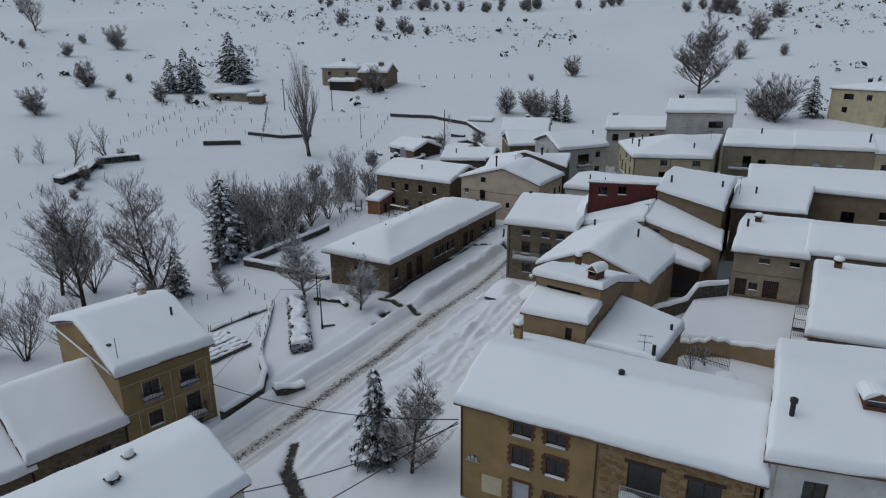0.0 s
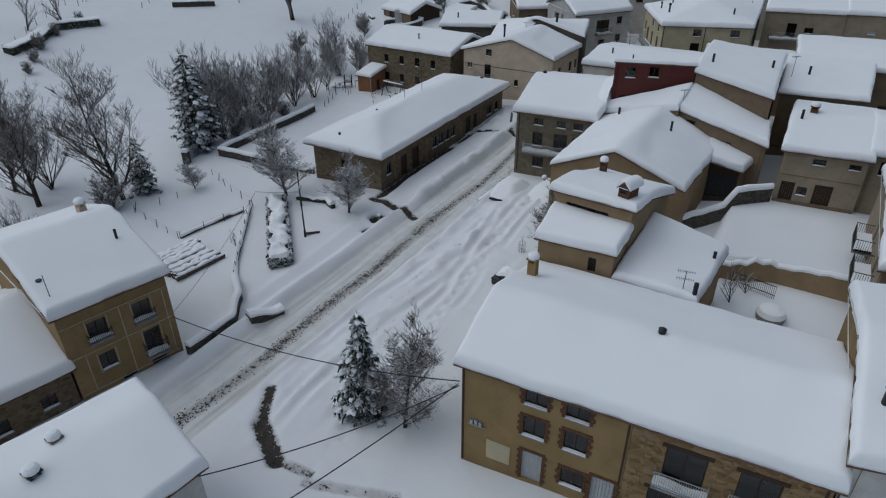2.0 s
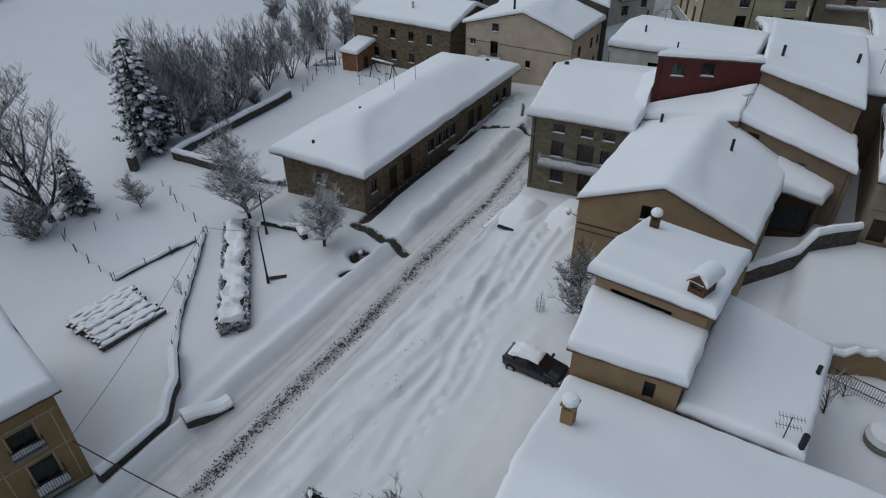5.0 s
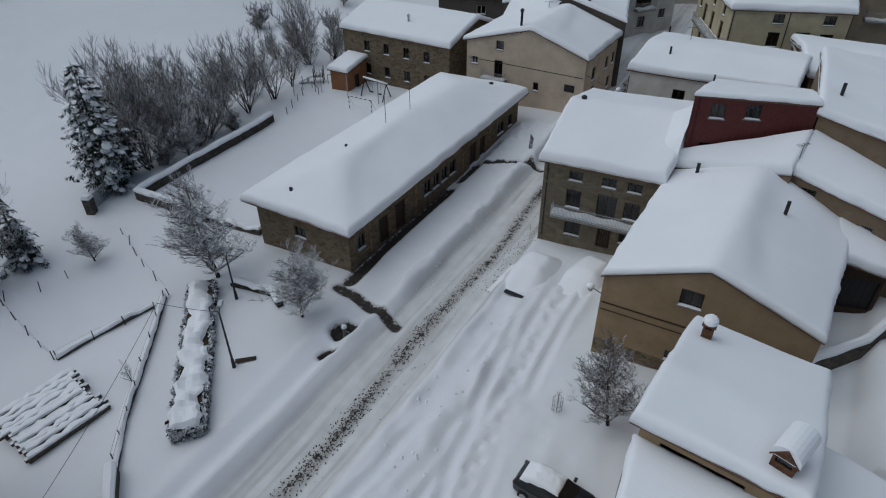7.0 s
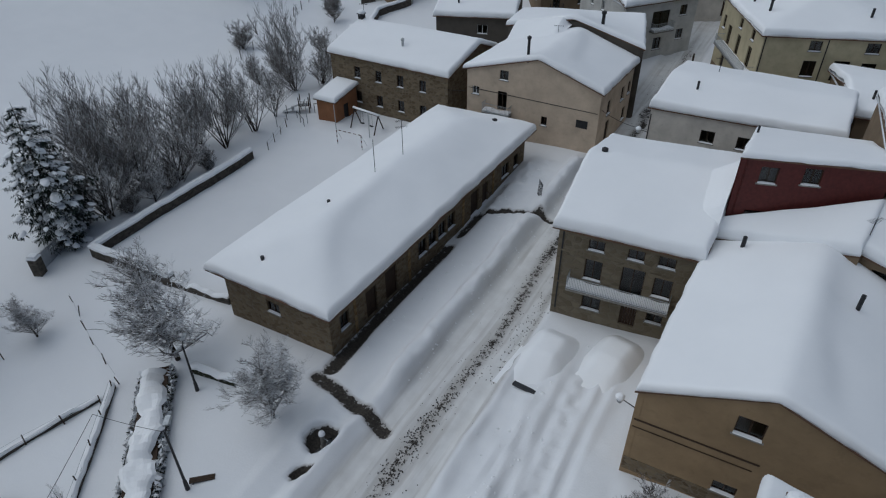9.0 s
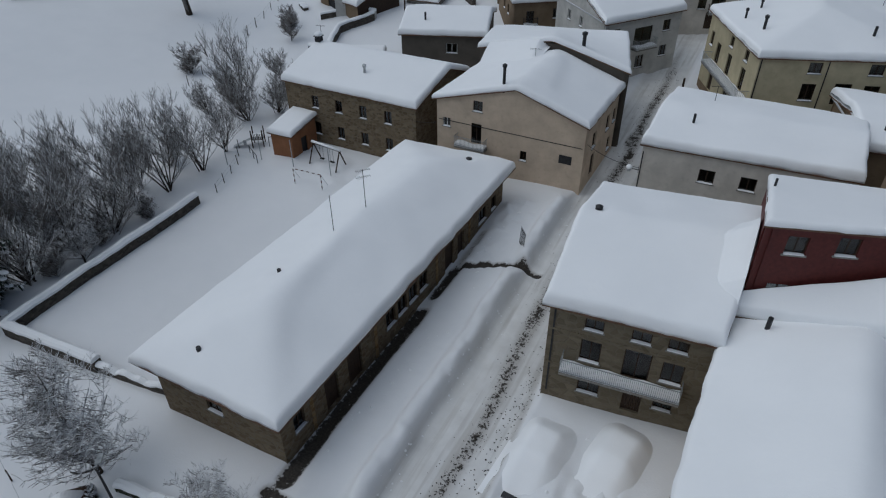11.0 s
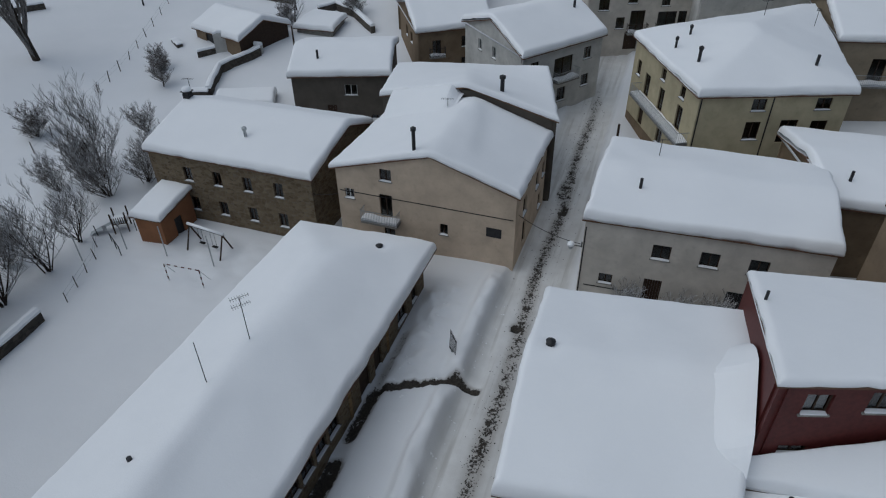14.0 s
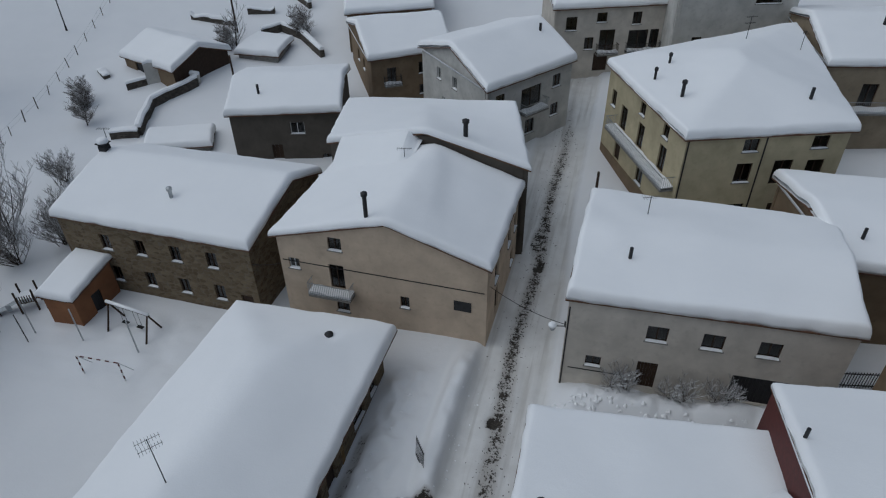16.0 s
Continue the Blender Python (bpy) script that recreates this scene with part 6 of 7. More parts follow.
masonry("playground_wall", [(-57.0, 57.3), (-65.4, 56.7), (-65.9, 63.5), (-66.4, 75.0)], 0.6, 0.85, STONEWALL, "concrete playground wall topped with thick snow", 0.35)
masonry("playground_wall", [(-57.0, 57.3), (-51.5, 57.8)], 0.4, 0.5, STONEWALL, "low end of a snow-topped playground wall", 0.25)
masonry("garden_wall", [(-37.6, 28.6), (-37.6, 32.6), (-39.6, 35.2), (-42.0, 37.0)], 0.5, 0.75, STONEWALL, "dry-stone garden wall half buried in snow", 0.3, seed=1)
masonry("garden_wall", [(-42.0, 37.0), (-44.8, 39.6), (-47.6, 42.9), (-52.4, 48.6)], 0.35, 0.32, STONEWALL, "low snow-covered garden wall along a path", 0.22, seed=2)
masonry("garden_wall", [(-52.4, 47.6), (-53.6, 43.4), (-54.0, 41.0)], 0.3, 0.3, STONEWALL, "low snow-covered garden divider", 0.2, seed=3)
masonry("yard_wall", [(-12.4, 59.8), (-9.5, 63.0), (-5.9, 66.6)], 0.45, 1.3, STONEWALL, "stone wall between two yards with snow on top", 0.4, seed=4)
masonry("retaining_wall", [(-8.4, 52.8), (-6.9, 52.9), (-3.9, 54.1), (1.5, 53.9)], 0.4, 1.75, TAN, "ochre retaining wall of a raised yard", 0.3, seed=5)
masonry("ruined_wall", [(-75.6, 118.6), (-77.4, 115.4), (-78.1, 113.6), (-77.2, 111.3), (-76.0, 108.4)], 0.6, 0.9, STONEWALL, "tumbled stone wall leading to a barn", 0.35, seed=6)
masonry("ruined_wall", [(-76.0, 108.4), (-78.4, 107.2)], 0.9, 0.7, STONEWALL, "tumbled stone wall leading to a barn", 0.3, seed=13)
masonry("ruined_wall", [(-80.9, 117.0), (-79.2, 118.4)], 0.35, 2.3, WHITEWALL, "broken pale wall standing before a wooden barn", 0.3, seed=7)
masonry("ruined_wall", [(-79.2, 118.4), (-75.4, 118.9)], 0.4, 1.0, WHITEWALL, "low pale wall of a ruin beside a barn", 0.35, seed=14)
masonry("ruined_wall", [(-82.6, 115.6), (-80.9, 117.0)], 0.4, 0.7, STONEWALL, "low dark stub of a ruined wall", 0.3, seed=15)
masonry("rubble_heap", [(-88.0, 118.2), (-86.2, 117.0)], 0.8, 0.4, STONEWALL, "dark stones half buried in snow", 0.2, category="rubble", seed=16)
masonry("field_wall", [(-74.0, 131.0), (-72.1, 132.8), (-68.6, 131.4), (-64.4, 127.8)], 0.6, 0.9, STONEWALL, "dark stone field wall capped with snow", 0.35, seed=8)
masonry("field_wall", [(-85.0, 132.8), (-78.8, 132.8)], 0.6, 0.5, STONEWALL, "overgrown stone field wall capped with snow", 0.3, seed=17)
masonry("field_wall", [(-78.5, 135.9), (-75.1, 136.8)], 0.6, 0.6, STONEWALL, "short stone field wall capped with snow", 0.3, seed=18)
masonry("field_wall", [(-101, 142), (-90, 146), (-79, 145), (-71, 139)], 0.5, 0.8, STONEWALL, "stone field wall capped with snow", 0.35, seed=9)
masonry("field_wall", [(-119, 108), (-112, 112), (-108, 118)], 0.5, 0.7, STONEWALL, "stone field wall capped with snow", 0.3, seed=10)
masonry("field_hedge", [(-120.9, 62.7), (-121.7, 68.1), (-124.7, 73.0), (-121.1, 80.0)], 2.2, 1.0, HEDGE, "dark straggling hedge across the snowy meadow", 0.35, category="hedge", seed=21)
masonry("field_wall", [(-119.4, 95.0), (-114.6, 101.5)], 0.8, 0.9, STONEWALL, "low stone field wall in the meadow", 0.3, seed=22)
masonry("street_kerb_wall", [(-36.75, 33.4), (-35.9, 36.0)], 0.9, 0.35, STONEWALL, "low stone trough buried in snow beside the street", 0.4, category="trough", seed=11)
masonry("bed_edging", [(-48.8, 52.0), (-45.0, 52.4), (-43.6, 51.6)], 0.5, 0.4, HEDGE, "dark clipped edging under snow by a tree", 0.3, category="hedge", seed=12)


def clipped_hedge(a, b, width, height):
    """A snow-buried hedge: rough leafy sides, a thick white top."""
    a, b = Vector(a), Vector(b)
    d = (b - a).normalized()
    n = Vector((-d.y, d.x))
    L = (b - a).length
    rng = random.Random(31)
    leaf, top = Geo(), Geo()
    o = (*a, gz(*a))
    for _ in range(4600):
        s, side = rng.uniform(-0.1, L), rng.choice((-1, 1))
        z = rng.uniform(-0.1, height)
        if rng.random() < 0.18:
            s, off = rng.uniform(-0.25, 0.1), rng.uniform(-width / 2, width / 2)
        else:
            off = side * width / 2 * rng.uniform(0.84, 1.16)
        p = a + d * s + n * off
        c = Vector((p.x, p.y, gz(a.x + d.x * s, a.y + d.y * s) + z))
        t = Vector((rng.uniform(-1, 1), rng.uniform(-1, 1), rng.uniform(-1, 1))) * 0.19
        u = Vector((rng.uniform(-1, 1), rng.uniform(-1, 1), rng.uniform(-1, 1))) * 0.11
        leaf.quad(c - t, c + u, c + t, c - u)
    m, k = 36, 9
    rows = []
    for i in range(m + 1):
        s = -0.25 + (L + 0.3) * i / m
        row = []
        for j in range(k + 1):
            f = -1 + 2 * j / k
            p = a + d * s + n * (f * width * (0.44 + 0.09 * math.sin(2.3 * s) + 0.05 * math.sin(5.9 * s + f)) + 0.12 * math.sin(1.1 * s))
            h = height + 0.05 + (0.3 + 0.1 * math.sin(1.7 * s)) * math.sqrt(max(0, 1 - f * f)) + 0.3 * float(value_noise(np.array([p.x]), np.array([p.y]), 0.75, 7, 2)[0])
            row.append((p.x, p.y, gz(*(a + d * s)) + h - (0.5 if i in (0, m) else 0)))
        rows.append(row)
    for r0, r1 in zip(rows, rows[1:]):
        for j in range(k):
            top.quad(r0[j], r1[j], r1[j + 1], r0[j + 1])
    core = Geo()
    ang = math.atan2(d.y, d.x)
    for i in range(20):
        c = a + d * (L * (i + 0.5) / 20)
        core.box(-L / 40 - 0.02, -width * 0.42, -0.3, L / 40 + 0.02, width * 0.42, height - 0.05, Matrix.Translation((c.x, c.y, gz(*c))) @ Matrix.Rotation(ang, 4, "Z"))
    ob = thing("hedge", o, "long clipped hedge buried under lumpy snow", "hedge")
    attach("leaves", leaf.mesh("leaves", HEDGE, False, o), ob)
    attach("twig_core", core.mesh("twig_core", WOOD, False, o), ob)
    attach("snow_top", top.mesh("snow_top", SNOW, True, o), ob)


clipped_hedge((-40.3, 40.6), (-50.4, 50.6), 1.75, 0.85)


def fence(points, gap, height, label, r=0.045, wires=2, mat=WOOD, lean=0.1, seed=0):
    rng = random.Random(seed)
    pts = [Vector(p) for p in points]
    o = (*pts[0], gz(*pts[0]))
    ob = thing("wire_fence", o, label, "fence")
    tops = []
    shared = None
    for a, b in zip(pts, pts[1:]):
        n = max(1, round((b - a).length / gap))
        for k in range(n + (b == pts[-1])):
            p = a + (b - a) * (k / n)
            z = gz(p.x, p.y)
            if shared is None:
                g = Geo()
                g.tube((0, 0, -0.4), (0, 0, height), r, r * 0.85, 6, True)
                shared = g.mesh("post", mat)
            m = Matrix.Translation((p.x - o[0], p.y - o[1], z - o[2])) @ Matrix.Rotation(rng.uniform(-lean, lean), 4, "X") @ Matrix.Rotation(rng.uniform(-lean, lean), 4, "Y") @ Matrix.Scale(rng.uniform(0.8, 1.1), 4)
            attach("post", shared, ob, m)
            tops.append((p.x, p.y, z))
    if wires:
        g = Geo()
        for (x0, y0, z0), (x1, y1, z1) in zip(tops, tops[1:]):
            for w in range(wires):
                f = height * (0.9 - 0.4 * w / max(1, wires - 1) if wires > 1 else 0.9)
                g.tube((x0, y0, z0 + f), (x1, y1, z1 + f), 0.012, 0.012, 3)
        attach("wire", g.mesh("wire", STEEL, False, o), ob)
    return ob


fence([(-63.0, 42.6), (-61.6, 44.6), (-61.2, 46.6)], 2.4, 1.0, "leaning dark posts in a snowy garden", wires=0, lean=0.25, seed=1)
fence([(-62.2, 52.4), (-57.0, 50.4), (-52.4, 49.0)], 2.0, 0.9, "row of dark garden posts in snow", wires=1, lean=0.2, seed=2)
fence([(-42.6, 37.4), (-45.0, 40.0), (-47.8, 43.2), (-52.2, 48.4)], 2.3, 0.95, "wire fence on a low garden wall", wires=2, seed=3)
fence([(-54.0, 41.0), (-53.4, 43.4), (-52.0, 47.4)], 1.8, 0.85, "wire fence with bent posts across a garden", wires=2, seed=4)
fence([(-62.6, 42.3), (-58, 41.4), (-54.2, 40.9)], 2.4, 0.8, "wire fence between snowy garden plots", wires=2, seed=5)
fence([(-66.0, 77.0), (-67.5, 81.5), (-69.6, 84.0)], 1.6, 1.0, "short fence beside a playground", wires=2, seed=6)
fence([(-84.5, 92.0), (-87.7, 104.2), (-89.2, 109.5), (-93.0, 120.6), (-97.4, 132.9), (-101, 142)], 3.0, 1.2, "post and wire fence along a snowy meadow", 0.055, 2, seed=7)
fence([(-101, 142), (-112, 128), (-116, 118)], 3.5, 1.2, "post and wire fence along a snowy meadow", 0.055, 2, seed=8)
fence([(-114, 50), (-124, 66), (-134, 82), (-133, 96), (-120, 108), (-112, 118)], 4.0, 1.2, "field fence crossing the snowy meadow", 0.06, 2, seed=9)
fence([(-150, 98), (-138, 104), (-128, 112), (-120, 122)], 4.0, 1.3, "old fence running up the hillside", 0.07, 2, seed=10)
fence([(-168, 104), (-150, 112), (-136, 122)], 4.0, 1.3, "old fence running up the hillside", 0.07, 2, seed=11)
fence([(-132.1, 83.4), (-138.3, 96.1), (-146.4, 112.0)], 3.0, 1.2, "row of posts climbing a snowy field", 0.07, 2, seed=13)
fence([(-122.7, 90.5), (-128.8, 102.2), (-137.9, 117.3)], 3.0, 1.2, "row of posts climbing a snowy field", 0.07, 2, seed=14)
fence([(-112.7, 106.3), (-131.4, 126.9)], 3.0, 1.6, "short dark fence beside a field shed", 0.09, 3, seed=15)
fence([(-120, 186), (-104, 194), (-88, 204)], 6.0, 1.6, "line of posts on the far slope", 0.09, 0, seed=12)


def gate_by_conifer():
    o = (-67.4, 53.2, gz(-67.4, 53.2))
    ob = thing("garden_gate", o, "stone pillar with a grey sheet gate and snow cap", "gate")
    p, leaf, s = Geo(), Geo(), Geo()
    p.box(-0.35, -0.35, -0.5, 0.35, 0.35, 1.5)
    leaf.box(-0.05, 0.35, 0.1, 0.05, 3.2, 1.45)
    for k in range(6):
        leaf.box(-0.07, 0.45 + k * 0.5, 0.1, 0.07, 0.5 + k * 0.5, 1.5)
    s.box(-0.38, -0.38, 1.5, 0.38, 0.38, 1.62)
    s.box(-0.3, -0.3, 1.62, 0.3, 0.3, 1.78)
    ob.rotation_euler = (0, 0, 0.45)
    attach("pillar", p.mesh("pillar", STONEWALL), ob)
    attach("gate_leaf", leaf.mesh("gate_leaf", SHUTTER), ob)
    attach("snow_cap", s.mesh("snow_cap", SNOW), ob)


gate_by_conifer()


def iron_rail():
    o = (-6.5, 52.2, gz(-6.5, 52.2) + 0.1)
    ob = thing("iron_railing", o, "dark iron railing in a walled snowy yard", "railing")
    L, turn = 3.0, Matrix.Rotation(-0.22, 4, "Z")
    for z in (0.25, 0.95):
        g = Geo()
        g.box(0, -0.02, z - 0.02, L, 0.02, z + 0.02)
        attach("rail", g.mesh("rail", DARKMETAL), ob, turn)
    g = Geo()
    g.box(-0.012, -0.012, -0.2, 0.012, 0.012, 1.0)
    me = g.mesh("bar", DARKMETAL)
    for k in range(25):
        attach("bar", me, ob, turn @ Matrix.Translation((L * k / 24, 0, 0)))


iron_rail()


# ---- street furniture, playground, vehicles ----
def lamp_post(x, y, h, turn, label, arm=0.9):
    o = (x, y, gz(x, y))
    ob = thing("street_lamp", o, label, "street lamp")
    ob.rotation_euler = (0, 0, turn)
    p, a, hd = Geo(), Geo(), Geo()
    p.tube((0, 0, -0.4), (0, 0, h), 0.085, 0.05, 9, True)
    p.tube((0, 0, -0.1), (0, 0, 0.7), 0.13, 0.1, 9, True)
    a.tube((0, 0, h - 0.1), (arm, 0, h + 0.18), 0.035, 0.03, 6, True)
    hd.box(arm - 0.1, -0.13, h + 0.12, arm + 0.5, 0.13, h + 0.24)
    hd.box(arm, -0.1, h + 0.05, arm + 0.42, 0.1, h + 0.12)
    attach("pole", p.mesh("pole", DARKMETAL), ob)
    attach("arm", a.mesh("arm", DARKMETAL), ob)
    attach("lamp_head", hd.mesh("lamp_head", STEEL), ob)


lamp_post(-42.2, 45.8, 4.6, 2.2, "dark street lamp standing in snow beside a hedge", 0.35)
lamp_post(-47.28, 50.90, 3.8, 2.2, "dark street lamp under a frosted tree", 0.35)
lamp_post(-98, 125, 7.6, -0.3, "tall grey street lamp by the meadow road", 3.2)


def wood_pole(x, y, h, label, cross=False, lean=0.0):
    o = (x, y, gz(x, y))
    ob = thing("utility_pole", o, label, "utility pole")
    ob.rotation_euler = (lean, lean * 0.5, 0)
    g = Geo()
    g.tube((0, 0, -0.5), (0, 0, h), 0.14, 0.09, 9, True)
    attach("pole", g.mesh("pole", WOOD), ob)
    if cross:
        c = Geo()
        c.box(-0.7, -0.05, h - 0.5, 0.7, 0.05, h - 0.38)
        for k in (-0.6, 0, 0.6):
            c.tube((k, 0, h - 0.38), (k, 0, h - 0.2), 0.04, 0.03, 6, True)
        attach("crossarm", c.mesh("crossarm", WOOD), ob)


wood_pole(-127, 129, 8.5, "wooden utility pole on the hillside", True), wood_pole(-117, 137, 8.2, "wooden utility pole on the hillside", True)
wood_pole(-77.6, 131.2, 8.0, "wooden utility pole behind a barn", False), wood_pole(-30.6, 99.3, 7.0, "street pole at the bend of the road", False)
wood_pole(-68.3, 115.1, 6.0, "slim pole between snowy houses", False)


def bar_rail(name, x, y, turn, posts, height, length, label, category, mat=WOOD, r=0.05):
    """A plain frame of posts and a top bar."""
    o = (x, y, gz(x, y))
    ob = thing(name, o, label, category)
    ob.rotation_euler = (0, 0, turn)
    for k in range(posts):
        g = Geo()
        q = length * k / max(1, posts - 1)
        g.tube((q, 0, -0.4), (q, 0, height), r, r, 7, True)
        attach("post", g.mesh("post", mat), ob)
    if posts > 1:
        g = Geo()
        g.tube((0, 0, height - 0.05), (length, 0, height - 0.05), r, r, 7, True)
        attach("top_bar", g.mesh("top_bar", mat), ob)


def goal(x, y, turn):
    o = (x, y, gz(x, y))
    ob = thing("football_goal", o, "small football goal with red and white bands in snow", "goal")
    ob.rotation_euler = (0, 0, turn)
    L, H = 3.0, 1.55
    for q in (0, L):
        for k in range(6):
            g = Geo()
            g.tube((q, 0, -0.1 + (H + 0.1) * k / 6), (q, 0, -0.1 + (H + 0.1) * (k + 1) / 6), 0.045, 0.045, 7, True)
            attach("post_band", g.mesh("post_band", RED if k % 2 else WHITE), ob)
        g = Geo()
        g.tube((q, 0, H), (q, 0.9, 0.0), 0.02, 0.02, 5)
        attach("brace", g.mesh("brace", STEEL), ob)
    for k in range(10):
        g = Geo()
        g.tube((L * k / 10, 0, H), (L * (k + 1) / 10, 0, H), 0.045, 0.045, 7, True)
        attach("bar_band", g.mesh("bar_band", RED if k % 2 else WHITE), ob)


goal(-60.3, 81.2, 0.05)


def mast(x, y, h, label):
    o = (x, y, gz(x, y))
    ob = thing("pole", o, label, "pole")
    g = Geo()
    g.tube((0, 0, -0.4), (0, 0, h), 0.05, 0.045, 7, True)
    attach("shaft", g.mesh("shaft", STEEL), ob)


for x, y in ((-62.4, 83.6), (-57.9, 83.5), (-68.4, 81.0), (-66.2, 83.4)):
    mast(x, y, 2.8, "plain metal pole at the edge of a playground")


def swing(x, y, turn):
    o = (x, y, gz(x, y))
    ob = thing("swing_set", o, "wooden swing frame with snow on its beam", "swing")
    ob.rotation_euler = (0, 0, turn)
    L, H = 3.4, 1.9
    for q in (0, L):
        for s in (-1, 1):
            g = Geo()
            g.tube((q, s * 0.9, -0.3), (q, 0, H), 0.07, 0.06, 7, True)
            attach("leg", g.mesh("leg", WOOD), ob)
    g, s = Geo(), Geo()
    g.tube((-0.15, 0, H), (L + 0.15, 0, H), 0.07, 0.07, 8, True)
    attach("beam", g.mesh("beam", WOOD), ob)
    s.tube((-0.15, 0, H + 0.12), (L + 0.15, 0, H + 0.12), 0.12, 0.12, 8, True)
    attach("beam_snow", s.mesh("beam_snow", SNOW, True), ob)
    for q in (1.0, 2.3):
        g = Geo()
        for e in (-0.2, 0.2):
            g.tube((q + e, 0, H), (q + e, 0, 0.5), 0.015, 0.015, 4)
        g.box(q - 0.25, -0.12, 0.45, q + 0.25, 0.12, 0.5)
        attach("swing_seat", g.mesh("swing_seat", RUBBER), ob)


swing(-61.3, 85.6, -0.12)


def climbing_frame(x, y, turn):
    o = (x, y, gz(x, y))
    ob = thing("play_tower", o, "small wooden play tower with slide under snow", "playground")
    ob.rotation_euler = (0, 0, turn)
    for sx in (0, 1.1):
        for sy in (0, 1.1):
            g = Geo()
            g.box(sx - 0.05, sy - 0.05, -0.3, sx + 0.05, sy + 0.05, 1.9)
            attach("post", g.mesh("post", WOOD), ob)
    g, s, t = Geo(), Geo(), Geo()
    g.box(0, 0, 0.85, 1.1, 1.1, 0.95)
    for k in range(7):
        g.box(0.04 + k * 0.16, -0.03, 0.95, 0.1 + k * 0.16, 0.03, 1.5)
    attach("deck", g.mesh("deck", OLDWOOD), ob)
    s.box(-0.1, 0.25, 0.8, 0.0, 0.85, 0.95)
    s.quad((0, 0.25, 0.9), (0, 0.85, 0.9), (-2.0, 0.85, 0.05), (-2.0, 0.25, 0.05))
    s.box(-0.9, 0.2, 0.3, -0.6, 0.26, 0.8)
    attach("slide", s.mesh("slide", STEEL), ob)
    t.box(0.05, 0.05, 0.95, 1.05, 1.05, 1.18)
    attach("deck_snow", t.mesh("deck_snow", SNOW), ob)


climbing_frame(-68.3, 84.6, 0.6)
bar_rail("play_bars", -66.8, 85.4, 0.8, 3, 1.1, 2.0, "low metal play bars in the snow", "playground", DARKMETAL, 0.035)
bar_rail("play_bars", -65.9, 82.5, 2.6, 3, 0.9, 2.4, "bent metal climbing bars in the snow", "playground", DARKMETAL, 0.035)
bar_rail("play_bars", -65.7, 86.4, 0.1, 2, 0.8, 1.4, "wooden bar frame by an orange shed", "playground", WOOD, 0.045)


def fountain():
    x, y = -38.0, 51.7
    z = gz(x, y)
    ob = thing("fountain", (x, y, z), "stone fountain post in a dark round melted hole", "fountain")
    g, w, s, b = Geo(), Geo(), Geo(), Geo()
    for z0, z1, r0, r1 in ((-0.2, 0.1, 0.2, 0.2), (0.1, 1.0, 0.14, 0.12), (1.0, 1.1, 0.18, 0.18)):
        g.tube((0, 0, z0), (0, 0, z1), r0, r1, 10, True)
    b.tube((0.12, 0, 0.8), (0.4, 0, 0.78), 0.02, 0.02, 6, True)
    w.tube((0, 0, 0.0), (0, 0, 0.03), 0.84, 0.84, 24, True)
    s.tube((0, 0, 1.1), (0, 0, 1.26), 0.2, 0.16, 10)
    s.tube((0, 0, 1.26), (0, 0, 1.36), 0.16, 0.02, 10)
    attach("post", g.mesh("post", CONCRETE), ob)
    attach("spout", b.mesh("spout", STEEL), ob)
    attach("water", w.mesh("water", WATER), ob, None, "still dark water")
    attach("snow_cap", s.mesh("snow_cap", SNOW, True), ob)


fountain()


def bench(x, y, turn):
    o = (x, y, gz(x, y))
    ob = thing("bench", o, "dark bench almost buried in snow", "bench")
    ob.rotation_euler = (0, 0, turn)
    for k in range(3):
        g = Geo()
        g.box(0, 0.12 * k, 0.12 + 0.0 * k, 1.3, 0.12 * k + 0.1, 0.17)
        attach("slat", g.mesh("slat", WOOD), ob)
    for q in (0.15, 1.1):
        g = Geo()
        g.box(q, 0, -0.2, q + 0.06, 0.34, 0.12)
        attach("leg", g.mesh("leg", DARKMETAL), ob)


bench(-42.3, 46.0, 0.75)


def tree_guard(x, y):
    o = (x, y, gz(x, y))
    ob = thing("tree_guard", o, "wire tree guard round a young shoot", "tree guard")
    g, t = Geo(), Geo()
    for k in range(10):
        w = 6.283 * k / 10
        g.tube((0.28 * math.cos(w), 0.28 * math.sin(w), -0.1), (0.3 * math.cos(w), 0.3 * math.sin(w), 0.95), 0.014, 0.014, 4)
    for z in (0.15, 0.5, 0.92):
        for k in range(10):
            a, b = 6.283 * k / 10, 6.283 * (k + 1) / 10
            g.tube((0.29 * math.cos(a), 0.29 * math.sin(a), z), (0.29 * math.cos(b), 0.29 * math.sin(b), z), 0.014, 0.014, 4)
    t.tube((0, 0, -0.1), (0.03, 0.02, 1.7), 0.025, 0.01, 5)
    for k in range(6):
        w = 2.4 * k
        t.tube((0.02, 0.01, 0.9 + 0.1 * k), (0.22 * math.cos(w), 0.22 * math.sin(w), 1.15 + 0.1 * k), 0.01, 0.006, 4)
    attach("guard", g.mesh("guard", STEEL), ob)
    attach("shoot", t.mesh("shoot", BARK), ob)


tree_guard(-23.2, 52.4)


